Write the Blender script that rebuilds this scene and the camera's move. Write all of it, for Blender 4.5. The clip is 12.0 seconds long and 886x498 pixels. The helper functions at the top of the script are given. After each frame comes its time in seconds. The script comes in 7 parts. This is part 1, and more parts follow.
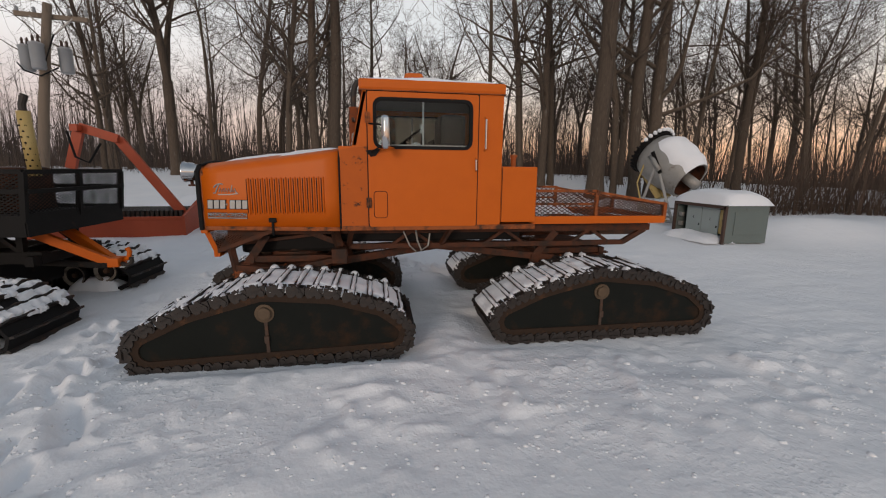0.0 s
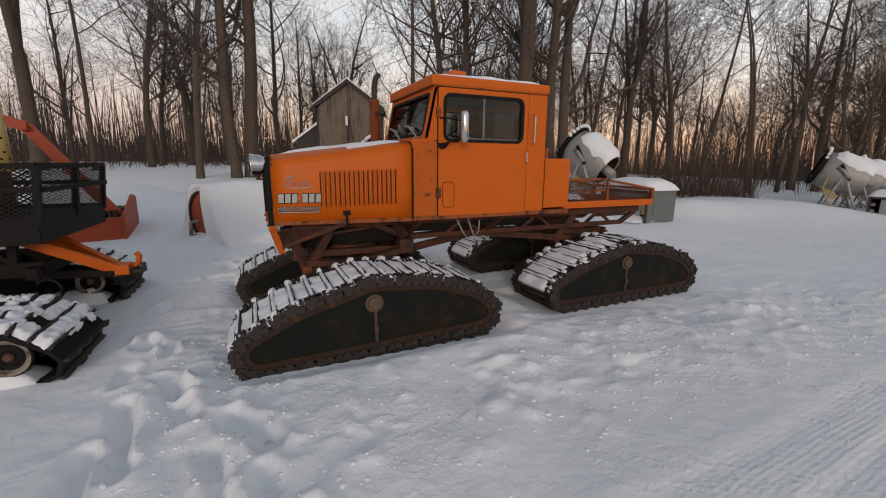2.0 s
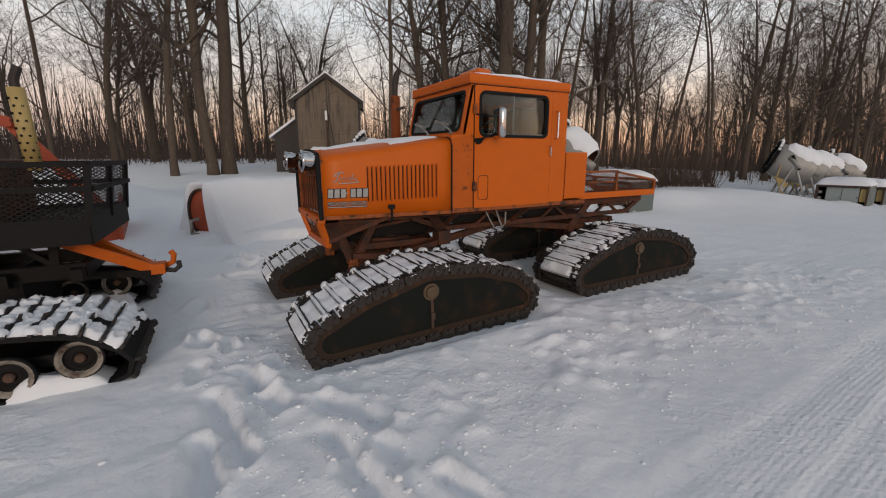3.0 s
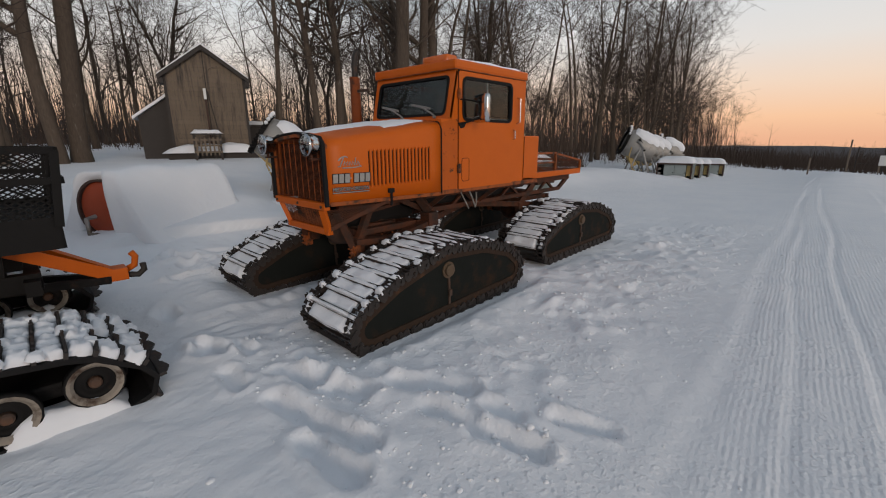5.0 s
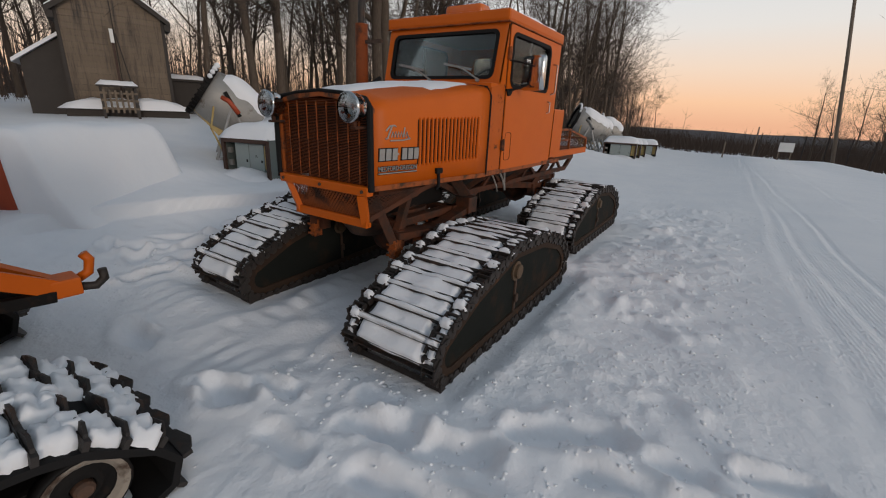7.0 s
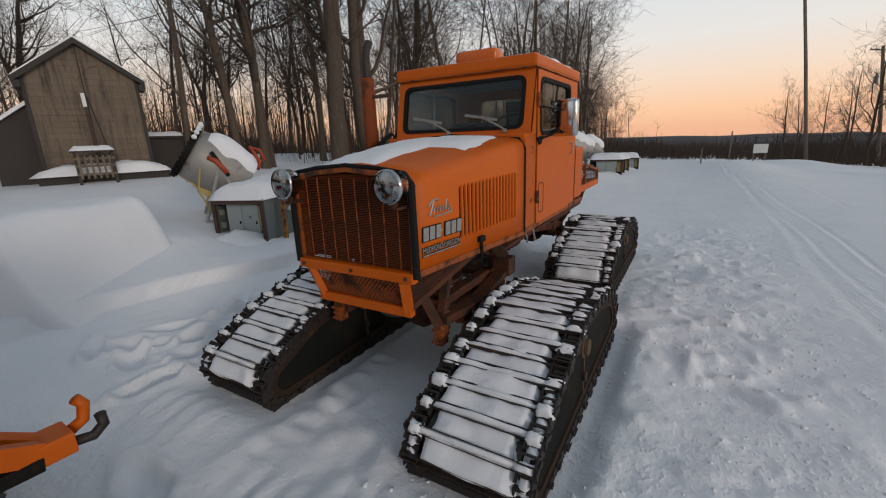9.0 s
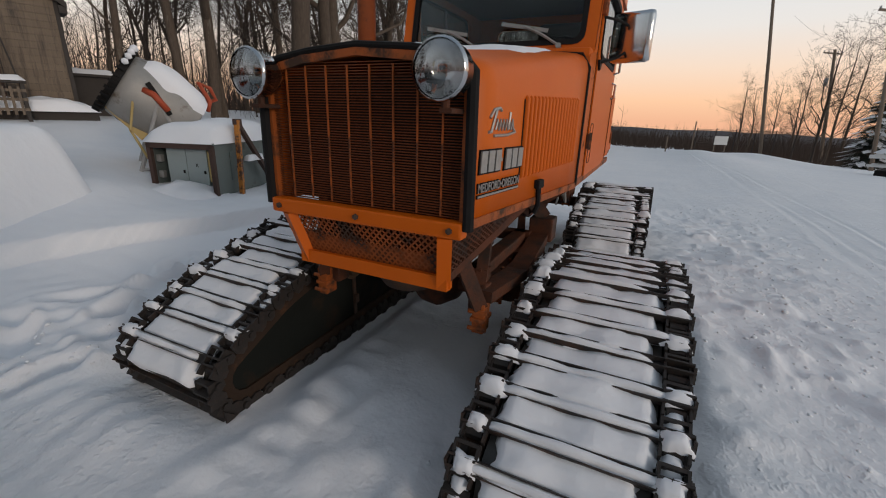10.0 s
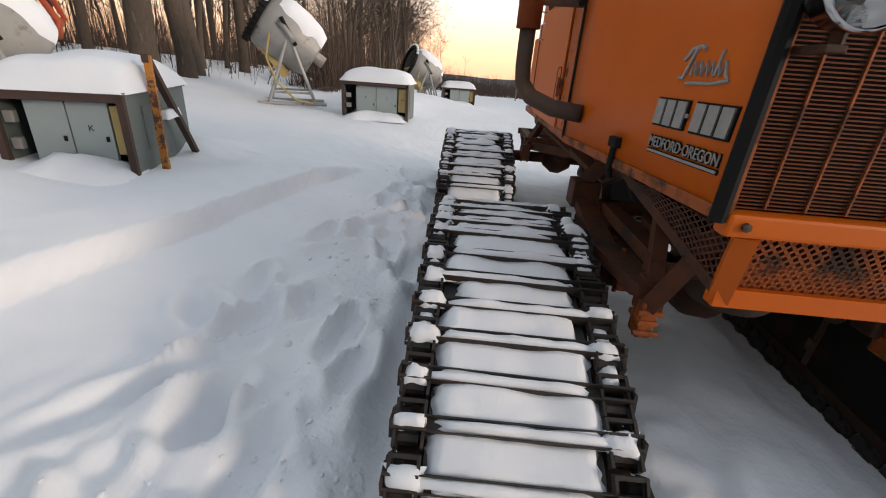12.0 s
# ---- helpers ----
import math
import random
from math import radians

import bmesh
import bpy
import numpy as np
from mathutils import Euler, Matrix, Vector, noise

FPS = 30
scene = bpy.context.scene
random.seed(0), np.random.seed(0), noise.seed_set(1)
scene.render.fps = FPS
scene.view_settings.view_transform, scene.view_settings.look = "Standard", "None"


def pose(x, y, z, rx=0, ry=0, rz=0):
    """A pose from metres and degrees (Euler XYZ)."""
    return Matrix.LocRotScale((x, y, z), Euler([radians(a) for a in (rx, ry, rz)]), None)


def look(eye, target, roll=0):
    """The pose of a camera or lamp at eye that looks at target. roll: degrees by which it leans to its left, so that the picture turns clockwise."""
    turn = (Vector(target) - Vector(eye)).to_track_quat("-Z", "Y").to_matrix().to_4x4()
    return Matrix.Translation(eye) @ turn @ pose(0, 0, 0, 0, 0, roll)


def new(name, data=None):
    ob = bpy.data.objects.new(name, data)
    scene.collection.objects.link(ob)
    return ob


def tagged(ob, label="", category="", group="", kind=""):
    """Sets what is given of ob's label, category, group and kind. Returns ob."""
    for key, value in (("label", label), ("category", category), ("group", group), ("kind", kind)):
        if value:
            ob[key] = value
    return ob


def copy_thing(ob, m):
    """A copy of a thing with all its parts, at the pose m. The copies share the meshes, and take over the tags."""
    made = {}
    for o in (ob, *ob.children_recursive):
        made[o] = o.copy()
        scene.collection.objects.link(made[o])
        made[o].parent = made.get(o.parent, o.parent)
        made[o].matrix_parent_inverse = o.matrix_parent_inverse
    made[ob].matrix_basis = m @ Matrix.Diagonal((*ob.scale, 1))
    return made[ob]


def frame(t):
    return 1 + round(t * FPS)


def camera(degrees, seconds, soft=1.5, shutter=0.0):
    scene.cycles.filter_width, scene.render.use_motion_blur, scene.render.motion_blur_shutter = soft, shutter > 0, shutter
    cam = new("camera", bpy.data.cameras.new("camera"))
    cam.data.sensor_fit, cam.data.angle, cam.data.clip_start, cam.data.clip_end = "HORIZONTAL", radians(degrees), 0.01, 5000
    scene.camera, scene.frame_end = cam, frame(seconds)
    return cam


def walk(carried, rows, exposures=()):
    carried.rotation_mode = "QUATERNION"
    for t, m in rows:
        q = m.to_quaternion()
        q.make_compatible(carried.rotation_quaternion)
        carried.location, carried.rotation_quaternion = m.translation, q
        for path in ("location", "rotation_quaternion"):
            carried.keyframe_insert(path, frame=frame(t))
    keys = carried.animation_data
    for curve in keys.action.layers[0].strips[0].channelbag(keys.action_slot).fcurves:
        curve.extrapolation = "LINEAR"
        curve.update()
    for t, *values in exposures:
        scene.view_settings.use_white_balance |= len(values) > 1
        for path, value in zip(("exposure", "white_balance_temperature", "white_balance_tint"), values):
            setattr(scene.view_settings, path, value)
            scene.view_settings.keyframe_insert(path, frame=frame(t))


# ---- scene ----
cam = camera(93.3, 12.0, 1.1)
# seconds, eye (m), yaw, pitch, roll (degrees)
ROWS = [
    (0, -0.07, 0.057, 1.546, -8.98, -10.825, 0.645),
    (0.5, -0.566, 0.057, 1.526, -13.9, -9.775, 1.435),
    (1, -0.987, 0.097, 1.532, -16.345, -10.735, 1.055),
    (1.5, -1.331, 0.219, 1.535, -20.685, -11.88, -0.035),
    (2, -1.754, 0.229, 1.524, -24.39, -11.66, 0.385),
    (2.5, -2.144, 0.292, 1.524, -26.6, -11.935, 0.235),
    (4.5, -3.266, 0.762, 1.538, -41.9, -13.75, -0.76),
    (5, -3.501, 0.952, 1.525, -46.53, -14.55, -0.29),
    (5.5, -3.706, 1.129, 1.549, -50.09, -16, 1.27),
    (6, -3.694, 1.391, 1.491, -53.33, -17.78, 2.27),
    (6.5, -3.6, 1.802, 1.486, -55.34, -19.08, 2.78),
    (7, -3.588, 2.22, 1.494, -56.83, -18.14, 2.62),
    (9, -3.404, 2.819, 1.72, -58.75, -14.77, -2.27),
    (9.5, -3.316, 3.053, 1.515, -61.7, -17.05, 0.27),
    (10, -2.933, 3.543, 1.368, -64.62, -17.78, 1.8),
    (10.5, -2.825, 3.967, 1.35, -67.83, -19.37, 3.23),
    (11, -2.736, 4.399, 1.289, -71.18, -20.59, 4.28),
    (11.5, -2.623, 5.029, 1.285, -78.87, -21.8, 4.49),
    (12, -2.683, 5.63, 1.294, -87.34, -23.36, 4.21),
]
walk(cam, [(t, pose(x, y, z, 90 + p, 0, a) @ pose(0, 0, 0, 0, 0, r)) for t, x, y, z, a, p, r in ROWS],
     [(0.0, 0.12, 6900, 13), (2.5, 0.12, 6900, 13), (5.0, 0.0, 6650, 11), (9.5, 0.08, 6600, 10), (10.5, 0.22, 6650, 11), (11.5, 0.80, 7000, 12), (12.0, 0.92, 7000, 12)])

# ---- world and light: a clear winter dusk, peach glow over the woods and a low weak sun across the clearing ----
SUN_ELEV, SUN_AZ = 12.0, 205.0   # degrees above the horizon; from +y towards +x
GLOW_AZ = 84.0                   # the middle of the peach glow
world = bpy.data.worlds.new("dusk_sky")
scene.world = world
world.use_nodes = True
wn, wl = world.node_tree.nodes, world.node_tree.links
sky = wn.new("ShaderNodeTexSky")
sky.sky_type = "NISHITA"
sky.sun_disc = False
sky.sun_elevation = radians(SUN_ELEV)
sky.sun_rotation = radians(SUN_AZ)
sky.altitude, sky.air_density, sky.dust_density, sky.ozone_density = 300, 1.2, 1.5, 1.0
bg = wn["Background"]
bg.inputs["Strength"].default_value = 1.0
# the afterglow: peach at the skyline, pale blue overhead, cooler away from it
tc, sp = wn.new("ShaderNodeTexCoord"), wn.new("ShaderNodeSeparateXYZ")
wl.new(tc.outputs["Generated"], sp.inputs[0])


def sky_ramp(stops):
    r = wn.new("ShaderNodeValToRGB")
    while len(r.color_ramp.elements) < len(stops):
        r.color_ramp.elements.new(0.5)
    for e, (p, c) in zip(r.color_ramp.elements, stops):
        e.position, e.color = p, (*c, 1)
    wl.new(sp.outputs["Z"], r.inputs["Fac"])
    return r.outputs["Color"]


glow = sky_ramp([(0.0, (0.84, 0.46, 0.29)), (0.04, (0.92, 0.57, 0.36)), (0.10, (0.87, 0.68, 0.54)), (0.17, (0.77, 0.74, 0.71)), (0.27, (0.67, 0.72, 0.76)), (0.38, (0.64, 0.69, 0.73)), (0.6, (0.40, 0.45, 0.50)), (1.0, (0.20, 0.25, 0.31))])
away = sky_ramp([(0.0, (0.42, 0.36, 0.38)), (0.10, (0.62, 0.53, 0.52)), (0.22, (0.77, 0.78, 0.80)), (0.42, (0.60, 0.66, 0.71)), (0.7, (0.27, 0.32, 0.38)), (1.0, (0.18, 0.23, 0.30))])
dot = wn.new("ShaderNodeVectorMath")
dot.operation = "DOT_PRODUCT"
dot.inputs[1].default_value = (math.sin(radians(GLOW_AZ)), math.cos(radians(GLOW_AZ)), 0)
wl.new(tc.outputs["Generated"], dot.inputs[0])
side = wn.new("ShaderNodeMapRange")
side.interpolation_type = "SMOOTHSTEP"
side.inputs["From Min"].default_value, side.inputs["From Max"].default_value = -0.5, 0.35
wl.new(dot.outputs["Value"], side.inputs["Value"])
both = wn.new("ShaderNodeMix")
both.data_type = "RGBA"
wl.new(side.outputs["Result"], both.inputs["Factor"])
wl.new(away, both.inputs[6])
wl.new(glow, both.inputs[7])
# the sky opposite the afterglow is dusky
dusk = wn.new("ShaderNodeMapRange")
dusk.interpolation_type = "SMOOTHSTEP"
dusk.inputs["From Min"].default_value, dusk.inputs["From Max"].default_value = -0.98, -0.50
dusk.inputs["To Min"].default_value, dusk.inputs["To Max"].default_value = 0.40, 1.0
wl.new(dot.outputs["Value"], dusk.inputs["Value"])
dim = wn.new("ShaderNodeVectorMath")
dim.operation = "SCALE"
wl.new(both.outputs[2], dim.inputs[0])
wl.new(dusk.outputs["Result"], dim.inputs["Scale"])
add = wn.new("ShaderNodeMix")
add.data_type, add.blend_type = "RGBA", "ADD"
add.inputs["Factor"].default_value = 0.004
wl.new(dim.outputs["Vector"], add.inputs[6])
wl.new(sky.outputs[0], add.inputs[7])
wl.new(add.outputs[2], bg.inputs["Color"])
sun = new("sun", bpy.data.lights.new("sun", "SUN"))
sun.data.energy, sun.data.angle, sun.data.color = 0.85, radians(12), (1.0, 0.86, 0.74)
sun.matrix_world = look((0, 0, 0), (-math.sin(radians(SUN_AZ)), -math.cos(radians(SUN_AZ)), -math.tan(radians(SUN_ELEV))))


# ---- materials ----
def material(name, c1, c2=None, rough=0.6, metal=0.0, scale=8.0, stain=None, stain_at=(0.62, 0.7), stain_scale=2.5,
             bump=0.0, bump_scale=40.0, spec=0.5, vary=0.0, stretch=(1, 1, 1), rough_stain=None):
    """Principled paint, metal, wood or stone: two colours mixed by fine noise, stains by coarse noise, and relief."""
    m = bpy.data.materials.new(name)
    m.use_nodes = True
    n, l = m.node_tree.nodes, m.node_tree.links
    b = n["Principled BSDF"]
    b.inputs["Roughness"].default_value, b.inputs["Metallic"].default_value = rough, metal
    b.inputs["Specular IOR Level"].default_value = spec
    co = n.new("ShaderNodeTexCoord")
    mp = n.new("ShaderNodeMapping")
    mp.inputs["Scale"].default_value = stretch
    l.new(co.outputs["Object"], mp.inputs["Vector"])
    def noise_tex(s, detail=6.0, r=0.6):
        t = n.new("ShaderNodeTexNoise")
        t.inputs["Scale"].default_value, t.inputs["Detail"].default_value, t.inputs["Roughness"].default_value = s, detail, r
        l.new(mp.outputs["Vector"], t.inputs["Vector"])
        return t
    def mix(fac, a, c):
        x = n.new("ShaderNodeMix")
        x.data_type = "RGBA"
        l.new(fac, x.inputs["Factor"])
        for v, s in ((a, 6), (c, 7)):
            if isinstance(v, tuple):
                x.inputs[s].default_value = (*v, 1)
            else:
                l.new(v, x.inputs[s])
        return x.outputs[2]
    col = mix(noise_tex(scale).outputs["Fac"], c1, c2 or tuple(v * 0.8 for v in c1))
    if vary:
        oi = n.new("ShaderNodeObjectInfo")
        hv = n.new("ShaderNodeHueSaturation")
        mr = n.new("ShaderNodeMapRange")
        mr.inputs["To Min"].default_value, mr.inputs["To Max"].default_value = 1 - vary, 1 + vary
        l.new(oi.outputs["Random"], mr.inputs["Value"])
        l.new(mr.outputs["Result"], hv.inputs["Value"])
        l.new(col, hv.inputs["Color"])
        col = hv.outputs["Color"]
    if stain:
        ramp = n.new("ShaderNodeValToRGB")
        ramp.color_ramp.elements[0].position, ramp.color_ramp.elements[1].position = stain_at
        l.new(noise_tex(stain_scale, 10.0, 0.68).outputs["Fac"], ramp.inputs["Fac"])
        col = mix(ramp.outputs["Color"], col, stain)
        if rough_stain:
            mr = n.new("ShaderNodeMapRange")
            mr.inputs["To Min"].default_value, mr.inputs["To Max"].default_value = rough, rough_stain
            l.new(ramp.outputs["Color"], mr.inputs["Value"])
            l.new(mr.outputs["Result"], b.inputs["Roughness"])
    l.new(col, b.inputs["Base Color"])
    if bump:
        bp = n.new("ShaderNodeBump")
        bp.inputs["Strength"].default_value, bp.inputs["Distance"].default_value = bump, 0.01
        l.new(noise_tex(bump_scale).outputs["Fac"], bp.inputs["Height"])
        l.new(bp.outputs["Normal"], b.inputs["Normal"])
    return m


def snow_material(name, corduroy=False, depth=0.028, fine=0.07):
    """Cold packed snow: nearly white, with grain at two sizes; groomed ribs on the track beside the machines."""
    m = bpy.data.materials.new(name)
    m.use_nodes = True
    n, l = m.node_tree.nodes, m.node_tree.links
    b = n["Principled BSDF"]
    b.inputs["Roughness"].default_value = 0.8
    b.inputs["Specular IOR Level"].default_value = 0.08
    co = n.new("ShaderNodeTexCoord")
    def tex(s, d=5.0):
        t = n.new("ShaderNodeTexNoise")
        t.inputs["Scale"].default_value, t.inputs["Detail"].default_value = s, d
        l.new(co.outputs["Object"], t.inputs["Vector"])
        return t.outputs["Fac"]
    x = n.new("ShaderNodeMix")
    x.data_type = "RGBA"
    x.inputs[6].default_value, x.inputs[7].default_value = (0.74, 0.76, 0.80, 1), (0.86, 0.86, 0.87, 1)
    l.new(tex(1.3), x.inputs["Factor"])
    l.new(x.outputs[2], b.inputs["Base Color"])
    def math_node(op, a, c):
        k = n.new("ShaderNodeMath")
        k.operation = op
        for i, v in enumerate((a, c)):
            if isinstance(v, (int, float)):
                k.inputs[i].default_value = v
            else:
                l.new(v, k.inputs[i])
        return k.outputs[0]
    crumb = n.new("ShaderNodeMapRange")
    crumb.interpolation_type = "SMOOTHSTEP"
    crumb.inputs["From Min"].default_value, crumb.inputs["From Max"].default_value = 0.45, 0.85
    l.new(tex(24.0, 2.0), crumb.inputs["Value"])
    where = n.new("ShaderNodeMapRange")
    where.inputs["From Min"].default_value, where.inputs["From Max"].default_value = 0.42, 0.62
    l.new(tex(1.1, 2.0), where.inputs["Value"])
    h = math_node("ADD", math_node("MULTIPLY", tex(9.0, 3.0), 0.6), math_node("MULTIPLY", tex(60.0, 2.0), fine))
    crumbs = math_node("MULTIPLY", crumb.outputs["Result"], where.outputs["Result"])
    if corduroy:
        sep = n.new("ShaderNodeSeparateXYZ")
        l.new(co.outputs["Object"], sep.inputs[0])
        powder = n.new("ShaderNodeMapRange")
        powder.interpolation_type = "SMOOTHSTEP"
        powder.inputs["From Min"].default_value, powder.inputs["From Max"].default_value = 6.1, 7.2
        powder.inputs["To Min"].default_value, powder.inputs["To Max"].default_value = 1.0, 0.12
        l.new(sep.outputs["Y"], powder.inputs["Value"])
        h = math_node("MULTIPLY", h, math_node("ADD", math_node("MULTIPLY", powder.outputs["Result"], 0.75), 0.25))
        crumbs = math_node("MULTIPLY", crumbs, powder.outputs["Result"])
    h = math_node("ADD", h, math_node("MULTIPLY", crumbs, 0.26 if corduroy else 0.1))
    if corduroy:
        y = math_node("SUBTRACT", sep.outputs["Y"], math_node("MULTIPLY", sep.outputs["X"], 0.07))
        warp = math_node("ADD", y, math_node("MULTIPLY", tex(1.2, 2.0), 0.06))
        wave = math_node("SINE", math_node("MULTIPLY", warp, 190.0), 0.0)
        edge = n.new("ShaderNodeMapRange")
        edge.interpolation_type = "SMOOTHSTEP"
        edge.inputs["From Min"].default_value, edge.inputs["From Max"].default_value = 1.75, 1.35
        l.new(math_node("ADD", y, math_node("MULTIPLY", tex(2.0), 0.5)), edge.inputs["Value"])
        broken = math_node("ADD", math_node("MULTIPLY", tex(22.0, 2.0), 3.0), -0.9)
        worn = math_node("MULTIPLY", math_node("MULTIPLY", edge.outputs["Result"], broken), math_node("MULTIPLY", tex(1.7), 2.2))
        h = math_node("ADD", h, math_node("MULTIPLY", math_node("MULTIPLY", wave, worn), 0.04))
    bp = n.new("ShaderNodeBump")
    bp.inputs["Strength"].default_value, bp.inputs["Distance"].default_value = 0.9, depth
    l.new(h, bp.inputs["Height"])
    l.new(bp.outputs["Normal"], b.inputs["Normal"])
    return m


def glass_material(name, tint=(0.85, 0.9, 0.9), gloss=0.10, rough=0.02):
    """A thin pane: it lets light through and mirrors more at a slant."""
    m = bpy.data.materials.new(name)
    m.use_nodes = True
    n, l = m.node_tree.nodes, m.node_tree.links
    n.remove(n["Principled BSDF"])
    tr, gl, mx, fr, ad = (n.new("ShaderNode" + k) for k in ("BsdfTransparent", "BsdfGlossy", "MixShader", "Fresnel", "Math"))
    tr.inputs["Color"].default_value = (*tint, 1)
    gl.inputs["Roughness"].default_value = rough
    ad.inputs[1].default_value = gloss
    l.new(fr.outputs[0], ad.inputs[0])
    l.new(ad.outputs[0], mx.inputs[0])
    l.new(tr.outputs[0], mx.inputs[1])
    l.new(gl.outputs[0], mx.inputs[2])
    l.new(mx.outputs[0], n["Material Output"].inputs["Surface"])
    return m


SNOW = snow_material("snow_loose", False, 0.014, 0.03)
SNOW_GROUND = snow_material("snow_ground", True)
RUST = (0.09, 0.035, 0.018)
ORANGE = material("orange_paint", (0.60, 0.118, 0.003), (0.50, 0.092, 0.002), 0.48, 0, 5, RUST, (0.70, 0.76), 5.0, 0.08, 60, 0.28, rough_stain=0.8)
ORANGE_RUSTED = material("orange_rusted", (0.52, 0.102, 0.004), (0.40, 0.078, 0.005), 0.55, 0, 6, RUST, (0.585, 0.64), 11.0, 0.12, 60, 0.28, rough_stain=0.85)
ORANGE_WORN = material("orange_worn", (0.36, 0.085, 0.012), (0.22, 0.055, 0.012), 0.6, 0, 9, (0.05, 0.026, 0.016), (0.48, 0.6), 7.0, 0.25, 50, 0.35, rough_stain=0.85)
# a darker, browner orange, blotched by noise
ORANGE_DARK = material("orange_brown", (0.115, 0.034, 0.013), (0.05, 0.019, 0.010), 0.7, 0, 10, (0.03, 0.018, 0.013), (0.45, 0.62), 6.0, 0.3, 40, 0.3)
STACK_RUST = material("heat_rusted_orange", (0.26, 0.062, 0.016), (0.15, 0.040, 0.014), 0.75, 0, 9, (0.07, 0.028, 0.016), (0.52, 0.66), 5.0, 0.3, 40, 0.2)
RED_ORANGE = material("red_orange_paint", (0.40, 0.066, 0.024), (0.30, 0.052, 0.02), 0.55, 0, 5, RUST, (0.66, 0.74), 5.0, 0.1, 50, 0.35)
STEEL_DARK = material("dark_steel", (0.045, 0.038, 0.034), (0.025, 0.021, 0.02), 0.6, 0.4, 14, (0.075, 0.04, 0.025), (0.52, 0.66), 9.0, 0.3, 60)
STEEL_RUSTY = material("rusty_steel", (0.085, 0.05, 0.034), (0.05, 0.032, 0.024), 0.75, 0.2, 12, (0.12, 0.055, 0.028), (0.5, 0.66), 6.0, 0.35, 50)
PLATE_DARK = material("blackened_plate", (0.008, 0.010, 0.009), (0.015, 0.016, 0.014), 0.8, 0.0, 5, (0.040, 0.021, 0.012), (0.54, 0.72), 2.6, 0.2, 30, 0.1)
PIPE = material("weathered_galvanised_pipe", (0.40, 0.40, 0.39), (0.28, 0.27, 0.26), 0.55, 0.3, 10, (0.12, 0.08, 0.05), (0.6, 0.72), 6.0)
DULL_RIM = material("dull_wheel_rim", (0.34, 0.30, 0.25), (0.20, 0.165, 0.13), 0.7, 0.3, 12, (0.07, 0.04, 0.025), (0.5, 0.64), 8.0)
PONTOON = material("pontoon_steel", (0.10, 0.095, 0.09), (0.06, 0.055, 0.05), 0.6, 0.4, 8, (0.08, 0.05, 0.03), (0.5, 0.66), 4.0, 0.2, 40)
BLACK = material("black_rubber", (0.009, 0.009, 0.0095), (0.014, 0.013, 0.013), 0.75, 0, 20, bump=0.15, spec=0.15)
BLACK_PAINT = material("black_paint", (0.011, 0.010, 0.010), (0.007, 0.0065, 0.006), 0.65, 0.0, 9, (0.04, 0.021, 0.014), (0.6, 0.72), 6.0, 0.2, 40, 0.15)
GRILLE = material("grille_bars", (0.20, 0.050, 0.012), (0.085, 0.026, 0.011), 0.7, 0, 40, bump=0.1, spec=0.25)
RIM = material("track_rim_steel", (0.046, 0.027, 0.017), (0.024, 0.016, 0.012), 0.85, 0, 16, (0.085, 0.040, 0.020), (0.55, 0.68), 7.0, 0.3, 50, 0.2)
CHROME = material("chrome", (0.62, 0.63, 0.64), (0.5, 0.5, 0.5), 0.14, 1.0, 6, (0.25, 0.22, 0.2), (0.66, 0.76), 12.0)
ALU = material("bare_aluminium", (0.52, 0.53, 0.54), (0.42, 0.43, 0.44), 0.38, 0.9, 12, bump=0.05)
BADGE = material("badge_silver", (0.40, 0.40, 0.385), (0.24, 0.23, 0.22), 0.45, 0.5, 60)
BRASS = material("dull_brass_hub", (0.13, 0.088, 0.05), (0.075, 0.045, 0.028), 0.7, 0.2, 20)
GALV = material("galvanised_drum", (0.36, 0.35, 0.33), (0.23, 0.22, 0.205), 0.55, 0.4, 5, (0.13, 0.095, 0.07), (0.56, 0.68), 3.0, 0.25, 6)
AMBER_PAINT = material("flaking_amber_paint", (0.52, 0.20, 0.025), (0.40, 0.14, 0.02), 0.6, 0, 8, (0.08, 0.035, 0.022), (0.47, 0.53), 7.0, 0.2, 40)
YELLOW = material("faded_yellow_paint", (0.46, 0.34, 0.13), (0.36, 0.25, 0.09), 0.6, 0, 7, RUST, (0.62, 0.7), 6.0)
GREY_BOX = material("grey_green_cabinet_paint", (0.125, 0.155, 0.148), (0.10, 0.125, 0.118), 0.55, 0, 5, (0.075, 0.06, 0.05), (0.63, 0.72), 4.0, 0.05)
PANEL = material("light_grey_panel", (0.30, 0.35, 0.345), (0.27, 0.31, 0.305), 0.5, 0, 7, bump=0.04)
BROWN_STEEL = material("brown_rusted_frame", (0.075, 0.04, 0.03), (0.05, 0.03, 0.024), 0.8, 0.1, 14, bump=0.3)
BARN = material("weathered_boards", (0.185, 0.140, 0.100), (0.125, 0.095, 0.068), 0.85, 0, 6, (0.05, 0.042, 0.037), (0.5, 0.68), 1.4, 0.3, 60, vary=0.07, stretch=(6, 6, 0.5))
BARN_DARK = material("dark_boards", (0.05, 0.042, 0.037), (0.035, 0.03, 0.027), 0.85, 0, 6, bump=0.3)
WOOD = material("grey_pole_wood", (0.20, 0.155, 0.115), (0.14, 0.105, 0.08), 0.85, 0, 5, (0.08, 0.055, 0.04), (0.55, 0.7), 1.2, 0.4, 30, stretch=(6, 6, 0.5))
